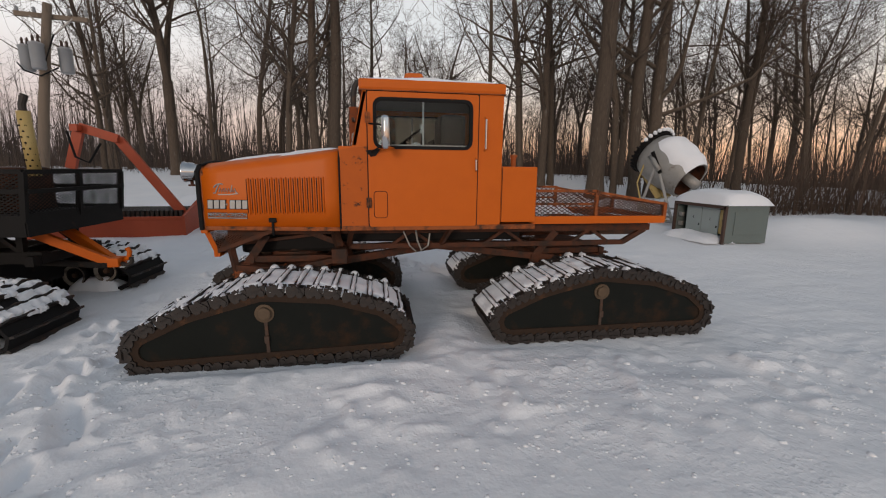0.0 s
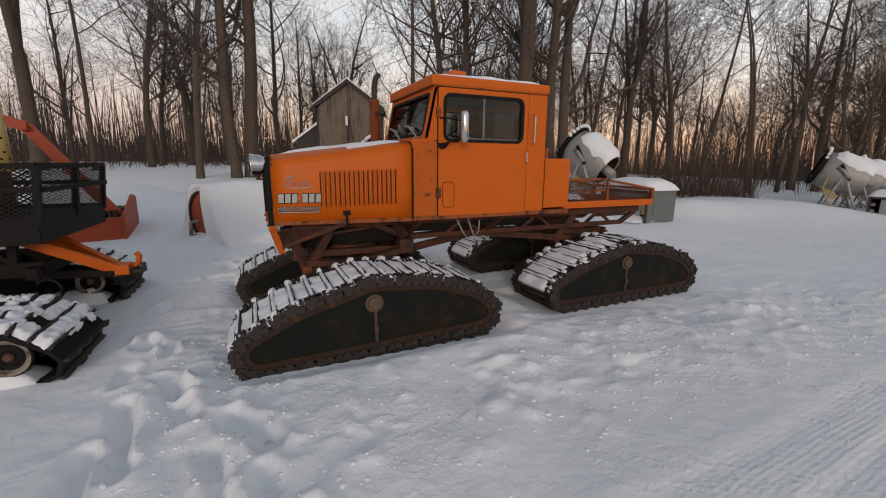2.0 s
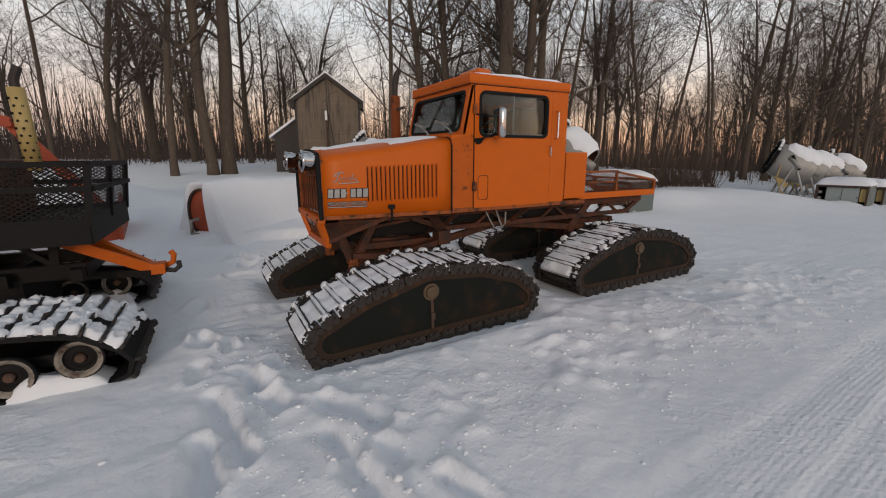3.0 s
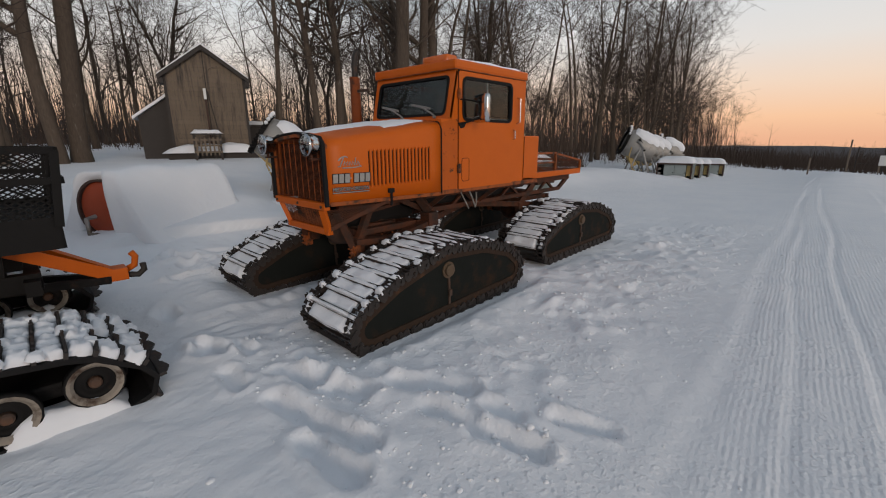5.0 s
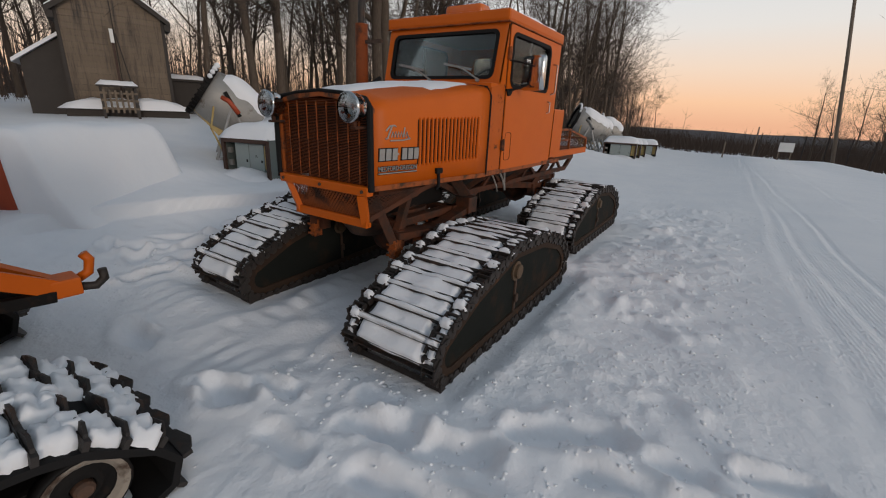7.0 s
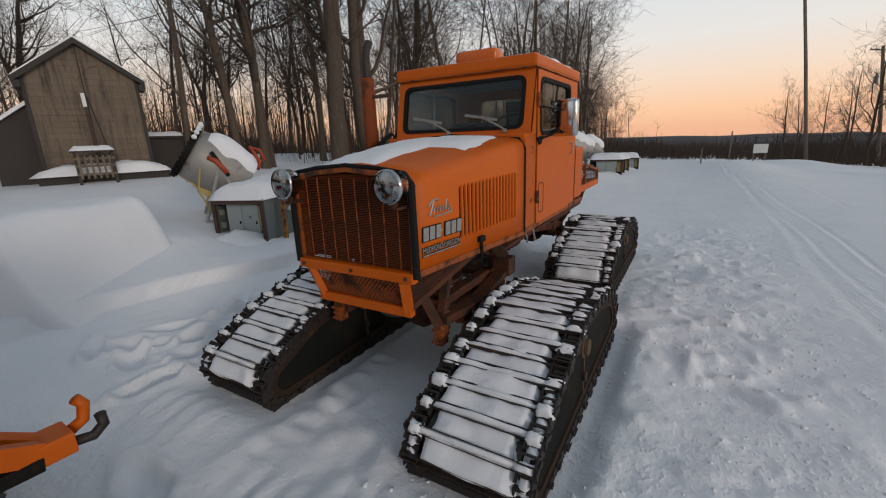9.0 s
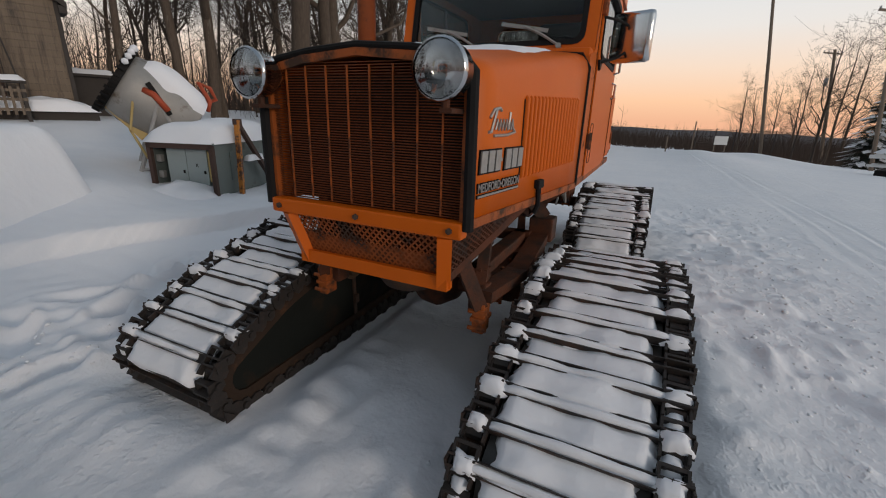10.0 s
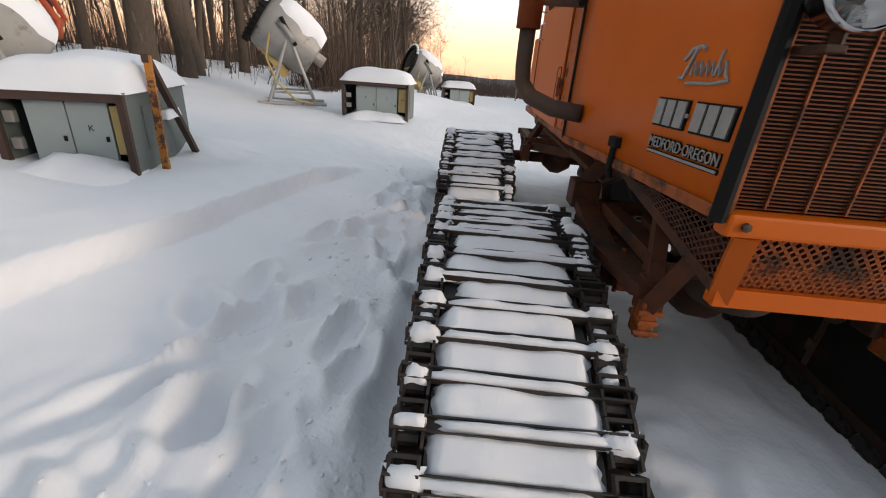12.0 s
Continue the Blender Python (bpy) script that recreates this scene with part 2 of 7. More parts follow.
BARK = material("grey_bark", (0.130, 0.100, 0.077), (0.054, 0.041, 0.032), 0.95, 0, 9, (0.17, 0.16, 0.135), (0.60, 0.72), 3.0, 0.9, 18, 0.2, vary=0.2, stretch=(3, 3, 0.7))
TWIG = material("twig_bark", (0.070, 0.049, 0.037), (0.045, 0.032, 0.025), 0.95, 0, 3, vary=0.25)
BRUSH = material("brush_brown", (0.085, 0.056, 0.040), (0.055, 0.036, 0.027), 0.95, 0, 1)
NEEDLE = material("spruce_needles", (0.018, 0.028, 0.018), (0.028, 0.04, 0.026), 0.9, 0, 4)
FAR_WOODS = material("distant_stems", (0.085, 0.062, 0.052), (0.05, 0.038, 0.034), 1.0, 0, 3.0, stretch=(1, 1, 0.12))
RIDGE = material("far_woods", (0.050, 0.046, 0.052), (0.036, 0.034, 0.040), 1.0, 0, 0.02, stretch=(1, 1, 1))
CLOTH = material("seat_vinyl", (0.03, 0.03, 0.032), (0.02, 0.02, 0.022), 0.6, 0, 10, bump=0.1)
WHITE = material("white_paint", (0.72, 0.72, 0.70), (0.62, 0.62, 0.60), 0.6, 0, 4)
TRANSFORMER = material("grey_transformer_paint", (0.30, 0.31, 0.32), (0.26, 0.27, 0.28), 0.45, 0, 4)
GLASS = glass_material("window_glass", (0.78, 0.82, 0.82), -0.022)
LENS = glass_material("lamp_lens", (0.88, 0.89, 0.88), 0.30, 0.08)
AMBER = material("amber_plastic", (0.65, 0.14, 0.01), (0.5, 0.1, 0.01), 0.25, 0, 20)


# ---- mesh helpers ----
def part(name, bm, mat, parent=None, label="", smooth=False):
    """One bmesh as one mesh object, under a thing or a part."""
    me = bpy.data.meshes.new(name)
    bm.to_mesh(me)
    bm.free()
    me.materials.append(mat)
    if smooth:
        for p in me.polygons:
            p.use_smooth = True
    ob = new(name, me)
    if parent:
        ob.parent = parent
    if label:
        ob["label"] = label
    return ob


def share(name, me, parent, m):
    """One more object on a mesh that others use too."""
    ob = new(name, me)
    ob.parent = parent
    ob.matrix_local = m
    return ob


def mesh_of(bm, mat, smooth=False):
    me = bpy.data.meshes.new("shared")
    bm.to_mesh(me)
    bm.free()
    me.materials.append(mat)
    for p in me.polygons:
        p.use_smooth = smooth
    return me


def thing(name, m, label, category, group="", kind=""):
    ob = new(name)
    ob.matrix_world = m
    return tagged(ob, label, category, group, kind)


def box(bm, x0, x1, y0, y1, z0, z1, bevel=0.0, m=None):
    mat = Matrix.Translation(((x0 + x1) / 2, (y0 + y1) / 2, (z0 + z1) / 2)) @ Matrix.Diagonal((abs(x1 - x0), abs(y1 - y0), abs(z1 - z0), 1))
    full = (m @ mat) if m else mat
    if not bevel:
        v = [bm.verts.new(full @ Vector((a, b, c))) for a in (-0.5, 0.5) for b in (-0.5, 0.5) for c in (-0.5, 0.5)]
        flip = full.determinant() < 0
        for f in ((0, 1, 3, 2), (4, 6, 7, 5), (0, 4, 5, 1), (2, 3, 7, 6), (0, 2, 6, 4), (1, 5, 7, 3)):
            bm.faces.new([v[i] for i in (f[::-1] if flip else f)])
        return bm
    r = bmesh.ops.create_cube(bm, size=1, matrix=full)
    if bevel:
        es = {e for v in r["verts"] for e in v.link_edges}
        bmesh.ops.bevel(bm, geom=list(es), offset=bevel, segments=2, affect="EDGES", profile=0.6)
    return bm


def B(*a, **k):
    return box(bmesh.new(), *a, **k)


def tube(bm, pts, r, n=8, cap=True):
    """A pipe through the points; r is one radius or one for each point."""
    pts = [Vector(p) for p in pts]
    rings = []
    ref = None
    for i, p in enumerate(pts):
        d = (pts[min(i + 1, len(pts) - 1)] - pts[max(i - 1, 0)]).normalized()
        if ref is None:
            ref = d.orthogonal().normalized()
        else:
            ref = (ref - d * ref.dot(d)).normalized()
        s = d.cross(ref)
        q = r[i] if isinstance(r, (list, tuple)) else r
        rings.append([bm.verts.new(p + (ref * math.cos(a) + s * math.sin(a)) * q) for a in (2 * math.pi * k / n for k in range(n))])
    for a, b in zip(rings, rings[1:]):
        for k in range(n):
            bm.faces.new((a[k], a[(k + 1) % n], b[(k + 1) % n], b[k]))
    if cap:
        bm.faces.new(rings[0][::-1])
        bm.faces.new(rings[-1])
    return bm


def Tb(*a, **k):
    return tube(bmesh.new(), *a, **k)


def bar(bm, p, q, w, h):
    """A square bar from p to q."""
    p, q = Vector(p), Vector(q)
    m = Matrix.Translation((p + q) / 2) @ (q - p).to_track_quat("X", "Z").to_matrix().to_4x4()
    return box(bm, -(q - p).length / 2, (q - p).length / 2, -w / 2, w / 2, -h / 2, h / 2, m=m)


def prism(bm, poly, a0, a1, axis="y"):
    """A flat outline (x, z), (x, y) or (y, z) drawn out along the third axis."""
    def at(p, a):
        return {"y": (p[0], a, p[1]), "z": (p[0], p[1], a), "x": (a, p[0], p[1])}[axis]
    u, v = [bm.verts.new(at(p, a0)) for p in poly], [bm.verts.new(at(p, a1)) for p in poly]
    n = len(poly)
    bm.faces.new(u), bm.faces.new(v[::-1])
    for i in range(n):
        bm.faces.new((u[i], v[i], v[(i + 1) % n], u[(i + 1) % n]))
    bmesh.ops.recalc_face_normals(bm, faces=bm.faces)
    return bm


def Pr(*a, **k):
    return prism(bmesh.new(), *a, **k)


def rounded(x0, x1, z0, z1, r, k=5):
    out = []
    for cx, cz, a0 in ((x1 - r, z1 - r, 0), (x0 + r, z1 - r, 90), (x0 + r, z0 + r, 180), (x1 - r, z0 + r, 270)):
        out += [(cx + r * math.cos(radians(a0 + 90 * i / (k - 1))), cz + r * math.sin(radians(a0 + 90 * i / (k - 1)))) for i in range(k)]
    return out


def ring(outer, inner, place, d0, d1):
    """A flat frame between two outlines of as many points; place(u, v, d) gives a point's place, d0 and d1 its two faces."""
    bm = bmesh.new()
    n = len(outer)
    vs = [[bm.verts.new(place(*p, d)) for p in loop] for loop, d in ((outer, d0), (inner, d0), (inner, d1), (outer, d1))]
    for a, b in ((0, 1), (1, 2), (2, 3), (3, 0)):
        for i in range(n):
            bm.faces.new((vs[a][i], vs[a][(i + 1) % n], vs[b][(i + 1) % n], vs[b][i]))
    bmesh.ops.recalc_face_normals(bm, faces=bm.faces)
    return bm


def pane(outline, place, d0, d1):
    bm = bmesh.new()
    a, b = [bm.verts.new(place(*p, d0)) for p in outline], [bm.verts.new(place(*p, d1)) for p in outline]
    bm.faces.new(a), bm.faces.new(b[::-1])
    for i in range(len(a)):
        bm.faces.new((a[i], b[i], b[(i + 1) % len(a)], a[(i + 1) % len(a)]))
    bmesh.ops.recalc_face_normals(bm, faces=bm.faces)
    return bm


def lathe(bm, profile, axis_m, n=20):
    """A turned shape: (radius, height) pairs round the z axis of axis_m."""
    rings = []
    for r, h in profile:
        if r < 1e-5:
            rings.append([bm.verts.new(axis_m @ Vector((0, 0, h)))])
        else:
            rings.append([bm.verts.new(axis_m @ Vector((r * math.cos(2 * math.pi * k / n), r * math.sin(2 * math.pi * k / n), h))) for k in range(n)])
    for a, b in zip(rings, rings[1:]):
        for k in range(n):
            q = (k + 1) % n
            if len(a) == 1 and len(b) > 1:
                bm.faces.new((a[0], b[k], b[q]))
            elif len(b) == 1 and len(a) > 1:
                bm.faces.new((a[k], a[q], b[0]))
            elif len(a) > 1:
                bm.faces.new((a[k], a[q], b[q], b[k]))
    bmesh.ops.recalc_face_normals(bm, faces=bm.faces)
    return bm


def Lt(*a, **k):
    return lathe(bmesh.new(), *a, **k)


def expanded_mesh(bm, corners, du, dv, w):
    """Expanded metal: crossing diagonal strands over the quad p00, p10, p11, p01."""
    a, b, c, d = (Vector(p) for p in corners)
    nu, nv = max(2, round((b - a).length / du)), max(2, round((d - a).length / dv))
    nrm = (b - a).cross(d - a).normalized()
    def at(u, v):
        return (a * (1 - u) + b * u) * (1 - v) + (d * (1 - u) + c * u) * v
    for i in range(nu):
        for j in range(nv):
            u0, u1, v0, v1 = i / nu, (i + 1) / nu, j / nv, (j + 1) / nv
            um = (u0 + u1) / 2
            vm = (v0 + v1) / 2
            for p, q in (((u0, vm), (um, v1)), ((um, v1), (u1, vm)), ((u1, vm), (um, v0)), ((um, v0), (u0, vm))):
                p, q = at(*p), at(*q)
                s = (q - p).cross(nrm).normalized() * w / 2
                t = nrm * w * 0.3
                vs = [bm.verts.new(x) for x in (p - s, p + s, q + s, q - s)]
                bm.faces.new(vs)
    return bm


NOISE_TABLES = {}


def value_noise(x, y, s, seed):
    """Smooth noise from -1 to 1 over a numpy grid, with lumps s metres wide."""
    if seed not in NOISE_TABLES:
        NOISE_TABLES[seed] = np.random.RandomState(seed).uniform(-1, 1, (256, 256))
    t = NOISE_TABLES[seed]
    u, v = x / s, y / s
    i, j = np.floor(u).astype(int), np.floor(v).astype(int)
    fu, fv = u - i, v - j
    fu, fv = fu * fu * (3 - 2 * fu), fv * fv * (3 - 2 * fv)
    g = lambda a, b: t[a % 256, b % 256]
    return (g(i, j) * (1 - fu) + g(i + 1, j) * fu) * (1 - fv) + (g(i, j + 1) * (1 - fu) + g(i + 1, j + 1) * fu) * fv


def smooth01(v):
    v = np.clip(v, 0, 1)
    return v * v * (3 - 2 * v)


# ---- ground ----
TRAILS = [[(-2.0, 3.0), (-2.4, 3.7), (-2.6, 4.6), (-2.5, 5.6)],
          [(0.2, 6.35), (0.9, 6.3), (-0.6, 6.6), (-1.4, 6.5), (-1.9, 6.9)], [(1.0, 6.25), (2.0, 6.2), (3.2, 6.3)],
          [(-2.3, 6.30), (-1.4, 6.22), (-0.4, 6.15), (0.6, 6.12), (1.6, 6.15)], [(-2.0, 6.95), (-1.5, 6.6), (-0.8, 6.4)],
          [(-1.9, 6.45), (-1.2, 6.35), (-0.2, 6.30), (0.8, 6.32), (1.8, 6.28)], [(-2.2, 6.65), (-2.0, 7.05)], [(-1.05, 6.70), (-0.75, 6.95)]]
# single deep boot prints and scuffs: from, to, half width, depth
PRINTS = [(-2.60, 3.22, -2.47, 2.45, 0.062, 0.070), (-2.65, 2.72, -2.64, 2.36, 0.075, 0.085), (-2.35, 3.18, -2.21, 2.86, 0.070, 0.055), (-2.00, 2.78, -1.78, 2.40, 0.070, 0.060),
          (-2.06, 2.42, -2.01, 2.20, 0.055, 0.055), (-2.02, 2.10, -1.94, 1.80, 0.060, 0.065), (-1.64, 1.86, -1.55, 1.62, 0.050, 0.045), (-2.68, 3.74, -2.69, 3.52, 0.055, 0.035),
          (-2.48, 4.10, -2.45, 3.90, 0.050, 0.035), (-2.22, 3.58, -2.18, 3.42, 0.050, 0.035), (-1.82, 2.20, -1.80, 2.02, 0.045, 0.035), (-2.36, 3.42, -2.34, 3.30, 0.045, 0.035)]


def ground_height(x, y):
    x, y = np.asarray(x, float), np.asarray(y, float)
    h = 0.085 * np.logaddexp(0, (y - 5.9) * 2.2) / 2.2
    h = np.minimum(h, 1.25 + 0.004 * (y - 18))
    far = np.clip(x - 12, 0, None)
    h = h - np.minimum(0.035 * far ** 1.02, 26.0) - 0.02 * np.clip(-y - 1, 0, 40) - 0.0011 * np.clip(-y + 1, 0, 12) * np.clip(far, 0, 30)
    h = h - 0.02 * np.clip(np.hypot(x, y) - 90, 0, 900) * (x > 0)
    for cx, cy, rx, ry, a in ((6.4, 7.0, 1.6, 1.6, 0.12), (13.5, 7.5, 3.0, 2.0, 0.30), (2.1, 8.75, 0.45, 0.35, 0.14), (-1.0, 9.2, 1.4, 0.9, 0.22), (0.3, 10.9, 1.8, 1.4, 0.16),
                              (9.5, 8.2, 1.6, 1.0, 0.32), (-4.2, 12.0, 1.1, 0.8, 0.50), (2.5, 15.0, 6.0, 2.0, 0.2), (24, 1.0, 12, 1.6, 0.35), (33, -3, 7, 2, 0.4)):
        h = h + a * np.exp(-((x - cx) / rx) ** 2 - ((y - cy) / ry) ** 2)
    # ploughed ledge behind the machine
    ly = 7.50 - 0.20 * (x + 0.6) + 0.10 * value_noise(x, y, 1.3, 3)
    on = smooth01((x + 3.2) / 1.0) * smooth01((2.6 - x) / 1.2)
    h = h + on * (0.15 * smooth01((y - ly) / 0.05) - 0.15 * smooth01((y - ly - 0.15) / 1.3))
    near = np.exp(-((x - 0.5) / 9) ** 2 - ((y - 4) / 9) ** 2)
    rough_snow = smooth01((y - 1.7) / 0.5)
    h = h + near * (0.024 * value_noise(x, y, 1.1, 5) + 0.016 * value_noise(x, y, 0.36, 6) * (0.22 + 0.78 * rough_snow) + 0.010 * value_noise(x, y, 0.13, 7) * rough_snow)
    h = h + 0.05 * value_noise(x, y, 4.5, 8)
    # crumbs and lumps churned up beside the tracks
    churn = np.exp(-((y - 2.6) / 0.75) ** 2) * (0.25 + 0.75 * smooth01((x + 2.5) / 0.9)) * smooth01((x + 3.5) / 1) * smooth01((6 - x) / 2)
    lump = np.clip(value_noise(x, y, 0.16, 9) - 0.35, 0, 1)
    crumb = np.clip(value_noise(x, y, 0.085, 10) - 0.45, 0, 1)
    h = h + churn * (0.062 * lump + 0.050 * crumb + 0.030 * np.clip(value_noise(x, y, 0.5, 12), -0.3, 1))
    # old ruts that curve away in front of the machine
    rr = np.hypot(x + 2.2, y - 1.2)
    ruts = smooth01((-1.2 - x) / 0.6) * smooth01((y - 3.1) / 0.5) * smooth01((7.6 - y) / 0.8) * smooth01((x + 4.5) / 0.8)
    h = h + ruts * smooth01((x + 3.0) / 0.6) * 0.007 * np.sin(rr * 40 + 5.0 * value_noise(x, y, 0.7, 15)) * np.clip(0.45 + 1.1 * value_noise(x, y, 0.5, 14), 0, 1.3)
    # ripples between the tracks
    h = h + (0.020 * value_noise(x * 0.6, y, 0.13, 17) + 0.010 * np.sin(x * 40) * np.exp(-((y - 4.80) / 0.10) ** 2)) * smooth01((0.75 - np.abs(y - 4.53)) / 0.3) * smooth01((0.3 - x) / 0.4) * smooth01((x + 2.6) / 0.5)
    # ski and sled lines along the groomed track
    for off, slope, deep, wid in ((0.95, 0.055, 0.006, 0.035), (0.55, 0.060, 0.010, 0.035), (1.32, 0.020, 0.006, 0.06), (-0.35, 0.045, 0.006, 0.05)):
        ly2 = off + slope * (x + 1) + 0.10 * value_noise(x, y * 0, 2.8, 31)
        h = h - deep * np.exp(-((y - ly2) / wid) ** 2) + 0.6 * deep * np.exp(-((y - ly2 - 2.1 * wid) / wid) ** 2)
    # packed hollows that the tracks press
    for cx, cy, hw in ((-0.88, 3.63, 0.40), (-0.88, 5.43, 0.40), (2.0, 3.80, 0.40), (2.0, 5.55, 0.40)):
        inside = smooth01((hw + 0.16 - np.abs(y - cy)) / 0.16) * smooth01((1.35 - np.abs(x - cx)) / 0.3)
        h = h * (1 - inside) + 0.0 * inside
    # footprints
    if not np.any((np.abs(x) < 5) & (y > 0) & (y < 9)):
        return h
    for k, line in enumerate(TRAILS):
        for (ax, ay), (bx, by) in zip(line, line[1:]):
            n = max(2, int(math.hypot(bx - ax, by - ay) / 0.34))
            for i in range(n):
                dice = ((i * 37 + k * 53 + n * 11) % 97) / 97
                if dice < 0.3:
                    continue
                f = (i + 0.9 * dice - 0.45) / n
                dx, dy = bx - ax, by - ay
                ln = math.hypot(dx, dy)
                side = (0.05 + 0.13 * dice) * (1 if i % 2 else -1)
                px, py = ax + dx * f - dy / ln * side, ay + dy * f + dx / ln * side
                u, v = ((x - px) * dx + (y - py) * dy) / ln, (-(x - px) * dy + (y - py) * dx) / ln
                q = (u / (0.10 + 0.12 * dice)) ** 2 + (v / (0.06 + 0.05 * (1 - dice))) ** 2
                kick = value_noise(x, y, 0.13, 20 + k)
                q = q * (1 + 0.5 * kick)
                h = h - 0.080 * np.exp(-q ** 2) + np.exp(-(np.sqrt(q) - 1.5) ** 2 * 5) * (0.018 + 0.055 * np.clip(kick, 0, 1) + 0.010 * value_noise(x, y, 0.09, 40 + k))
    for k, (ax, ay, bx, by, wid, deep) in enumerate(PRINTS):
        dx, dy = bx - ax, by - ay
        f = np.clip(((x - ax) * dx + (y - ay) * dy) / (dx * dx + dy * dy), 0, 1)
        kick = value_noise(x, y, 0.10, 60 + k)
        q = np.hypot(x - ax - dx * f, y - ay - dy * f) / wid * (1 + 0.18 * kick)
        h = h - deep * smooth01((1.25 - q) / 0.75) + np.exp(-((q - 1.75) / 0.45) ** 2) * (0.010 + 0.016 * np.clip(kick, -0.4, 1)) * (1 + 1.2 * smooth01((x - ax - dx * f) / wid))
    return h


def ground_at(x, y):
    return float(ground_height(np.array([x]), np.array([y]))[0])


def spaced(lo, hi, step, end0, end1):
    mid = list(np.arange(lo, hi + 1e-6, step))
    up, d, v = [], step, hi
    while v < end1:
        d *= 1.13
        v += d
        up.append(v)
    dn, d, v = [], step, lo
    while v > end0:
        d *= 1.13
        v -= d
        dn.append(v)
    return np.array(dn[::-1] + mid + up)


def build_ground():
    xs, ys = spaced(-4.4, 4.0, 0.025, -1500, 2600), spaced(0.2, 7.6, 0.025, -1500, 1500)
    gx, gy = np.meshgrid(xs, ys)
    gz = ground_height(gx, gy)
    nx, ny = len(xs), len(ys)
    co = np.stack([gx, gy, gz], -1).reshape(-1, 3)
    idx = np.arange(nx * ny).reshape(ny, nx)
    q = np.stack([idx[:-1, :-1], idx[:-1, 1:], idx[1:, 1:], idx[1:, :-1]], -1).reshape(-1, 4)
    me = bpy.data.meshes.new("ground")
    me.from_pydata(co.tolist(), [], q.tolist())
    me.polygons.foreach_set("use_smooth", [True] * len(me.polygons))
    me.materials.append(SNOW_GROUND)
    return tagged(new("ground", me), "trampled and groomed snow over flat ground", "snow", kind="structure")


build_ground()


def make_clods():
    """Loose crumbs of snow thrown out by the tracks and boots."""
    rnd = random.Random(91)
    verts, faces = [], []
    t = (1 + 5 ** 0.5) / 2
    ico = [Vector(p).normalized() for p in ((-1, t, 0), (1, t, 0), (-1, -t, 0), (1, -t, 0), (0, -1, t), (0, 1, t), (0, -1, -t), (0, 1, -t), (t, 0, -1), (t, 0, 1), (-t, 0, -1), (-t, 0, 1))]
    tri = ((0, 11, 5), (0, 5, 1), (0, 1, 7), (0, 7, 10), (0, 10, 11), (1, 5, 9), (5, 11, 4), (11, 10, 2), (10, 7, 6), (7, 1, 8),
           (3, 9, 4), (3, 4, 2), (3, 2, 6), (3, 6, 8), (3, 8, 9), (4, 9, 5), (2, 4, 11), (6, 2, 10), (8, 6, 7), (9, 8, 1))
    spots = []
    for i in range(1500):
        f = rnd.random()
        if f < 0.62:
            spots.append((-2.6 + 8.0 * rnd.random() ** 0.8, rnd.gauss(2.25, 0.42)))
        elif f < 0.8:
            spots.append((rnd.gauss(-2.1, 0.3), rnd.uniform(1.8, 4.2)))
        else:
            spots.append((rnd.uniform(-2.4, 3.0), rnd.gauss(6.35, 0.25)))
    hs = ground_height(np.array([p[0] for p in spots]), np.array([p[1] for p in spots]))
    for (x, y), z in zip(spots, hs):
        s = rnd.uniform(0.005, 0.012) if rnd.random() < 0.9 else rnd.uniform(0.012, 0.022)
        k = len(verts)
        for v in ico:
            q = s * rnd.uniform(0.55, 1.4)
            verts.append((x + v.x * q * 1.2, y + v.y * q, float(z) + v.z * q * 0.7))
        faces += [(a + k, b + k, c + k) for a, b, c in tri]
    me = bpy.data.meshes.new("snow_clods")
    me.from_pydata(verts, [], faces)
    me.polygons.foreach_set("use_smooth", [True] * len(me.polygons))
    me.materials.append(SNOW)
    tagged(new("snow_clods", me), "loose crumbs of snow scattered over the ground", "snow", kind="stuff")


make_clods()


# ---- snow on things ----
def snow_patch(bm, m, lx, ly, thick, seed, nx=8, ny=8, lump=0.35, ragged=0.18, taper=0.22):
    """A lying pad of snow, lx by ly, on the plane of m: thick in the middle, ragged and rounded at the rim."""
    rnd = random.Random(seed)
    ox, oy = rnd.uniform(0, 90), rnd.uniform(0, 90)
    grid = []
    for j in range(ny + 1):
        row = []
        for i in range(nx + 1):
            u, v = i / nx * 2 - 1, j / ny * 2 - 1
            e = min(1 - abs(u), 1 - abs(v)) / taper
            k = math.sqrt(max(0.0, min(1.0, e)))
            w = noise.noise((ox + u * 1.7 * lx / max(lx, ly), oy + v * 1.7 * ly / max(lx, ly), 0.0)) + 0.5 * noise.noise((ox + u * 4, oy + v * 4, 3.0))
            rim = 1 + ragged * w * (1 - k)
            z = k * thick * (1 + lump * w)
            row.append(bm.verts.new(m @ Vector((u * lx / 2 * rim, v * ly / 2 * rim, z - 0.003 * (1 - k)))))
        grid.append(row)
    for j in range(ny):
        for i in range(nx):
            bm.faces.new((grid[j][i], grid[j][i + 1], grid[j + 1][i + 1], grid[j + 1][i]))
    return bm


# ---- the snowcat: front towards -x, its middle line on y = 4.53 ----
CAT_Y = 4.53


def hull(circles, n=48):
    pts = sorted((cx + r * math.cos(2 * math.pi * k / n), cz + r * math.sin(2 * math.pi * k / n)) for cx, cz, r in circles for k in range(n))
    def half(ps):
        h = []
        for p in ps:
            while len(h) > 1 and (h[-1][0] - h[-2][0]) * (p[1] - h[-2][1]) - (h[-1][1] - h[-2][1]) * (p[0] - h[-2][0]) <= 0:
                h.pop()
            h.append(p)
        return h[:-1]
    return half(pts) + half(pts[::-1])


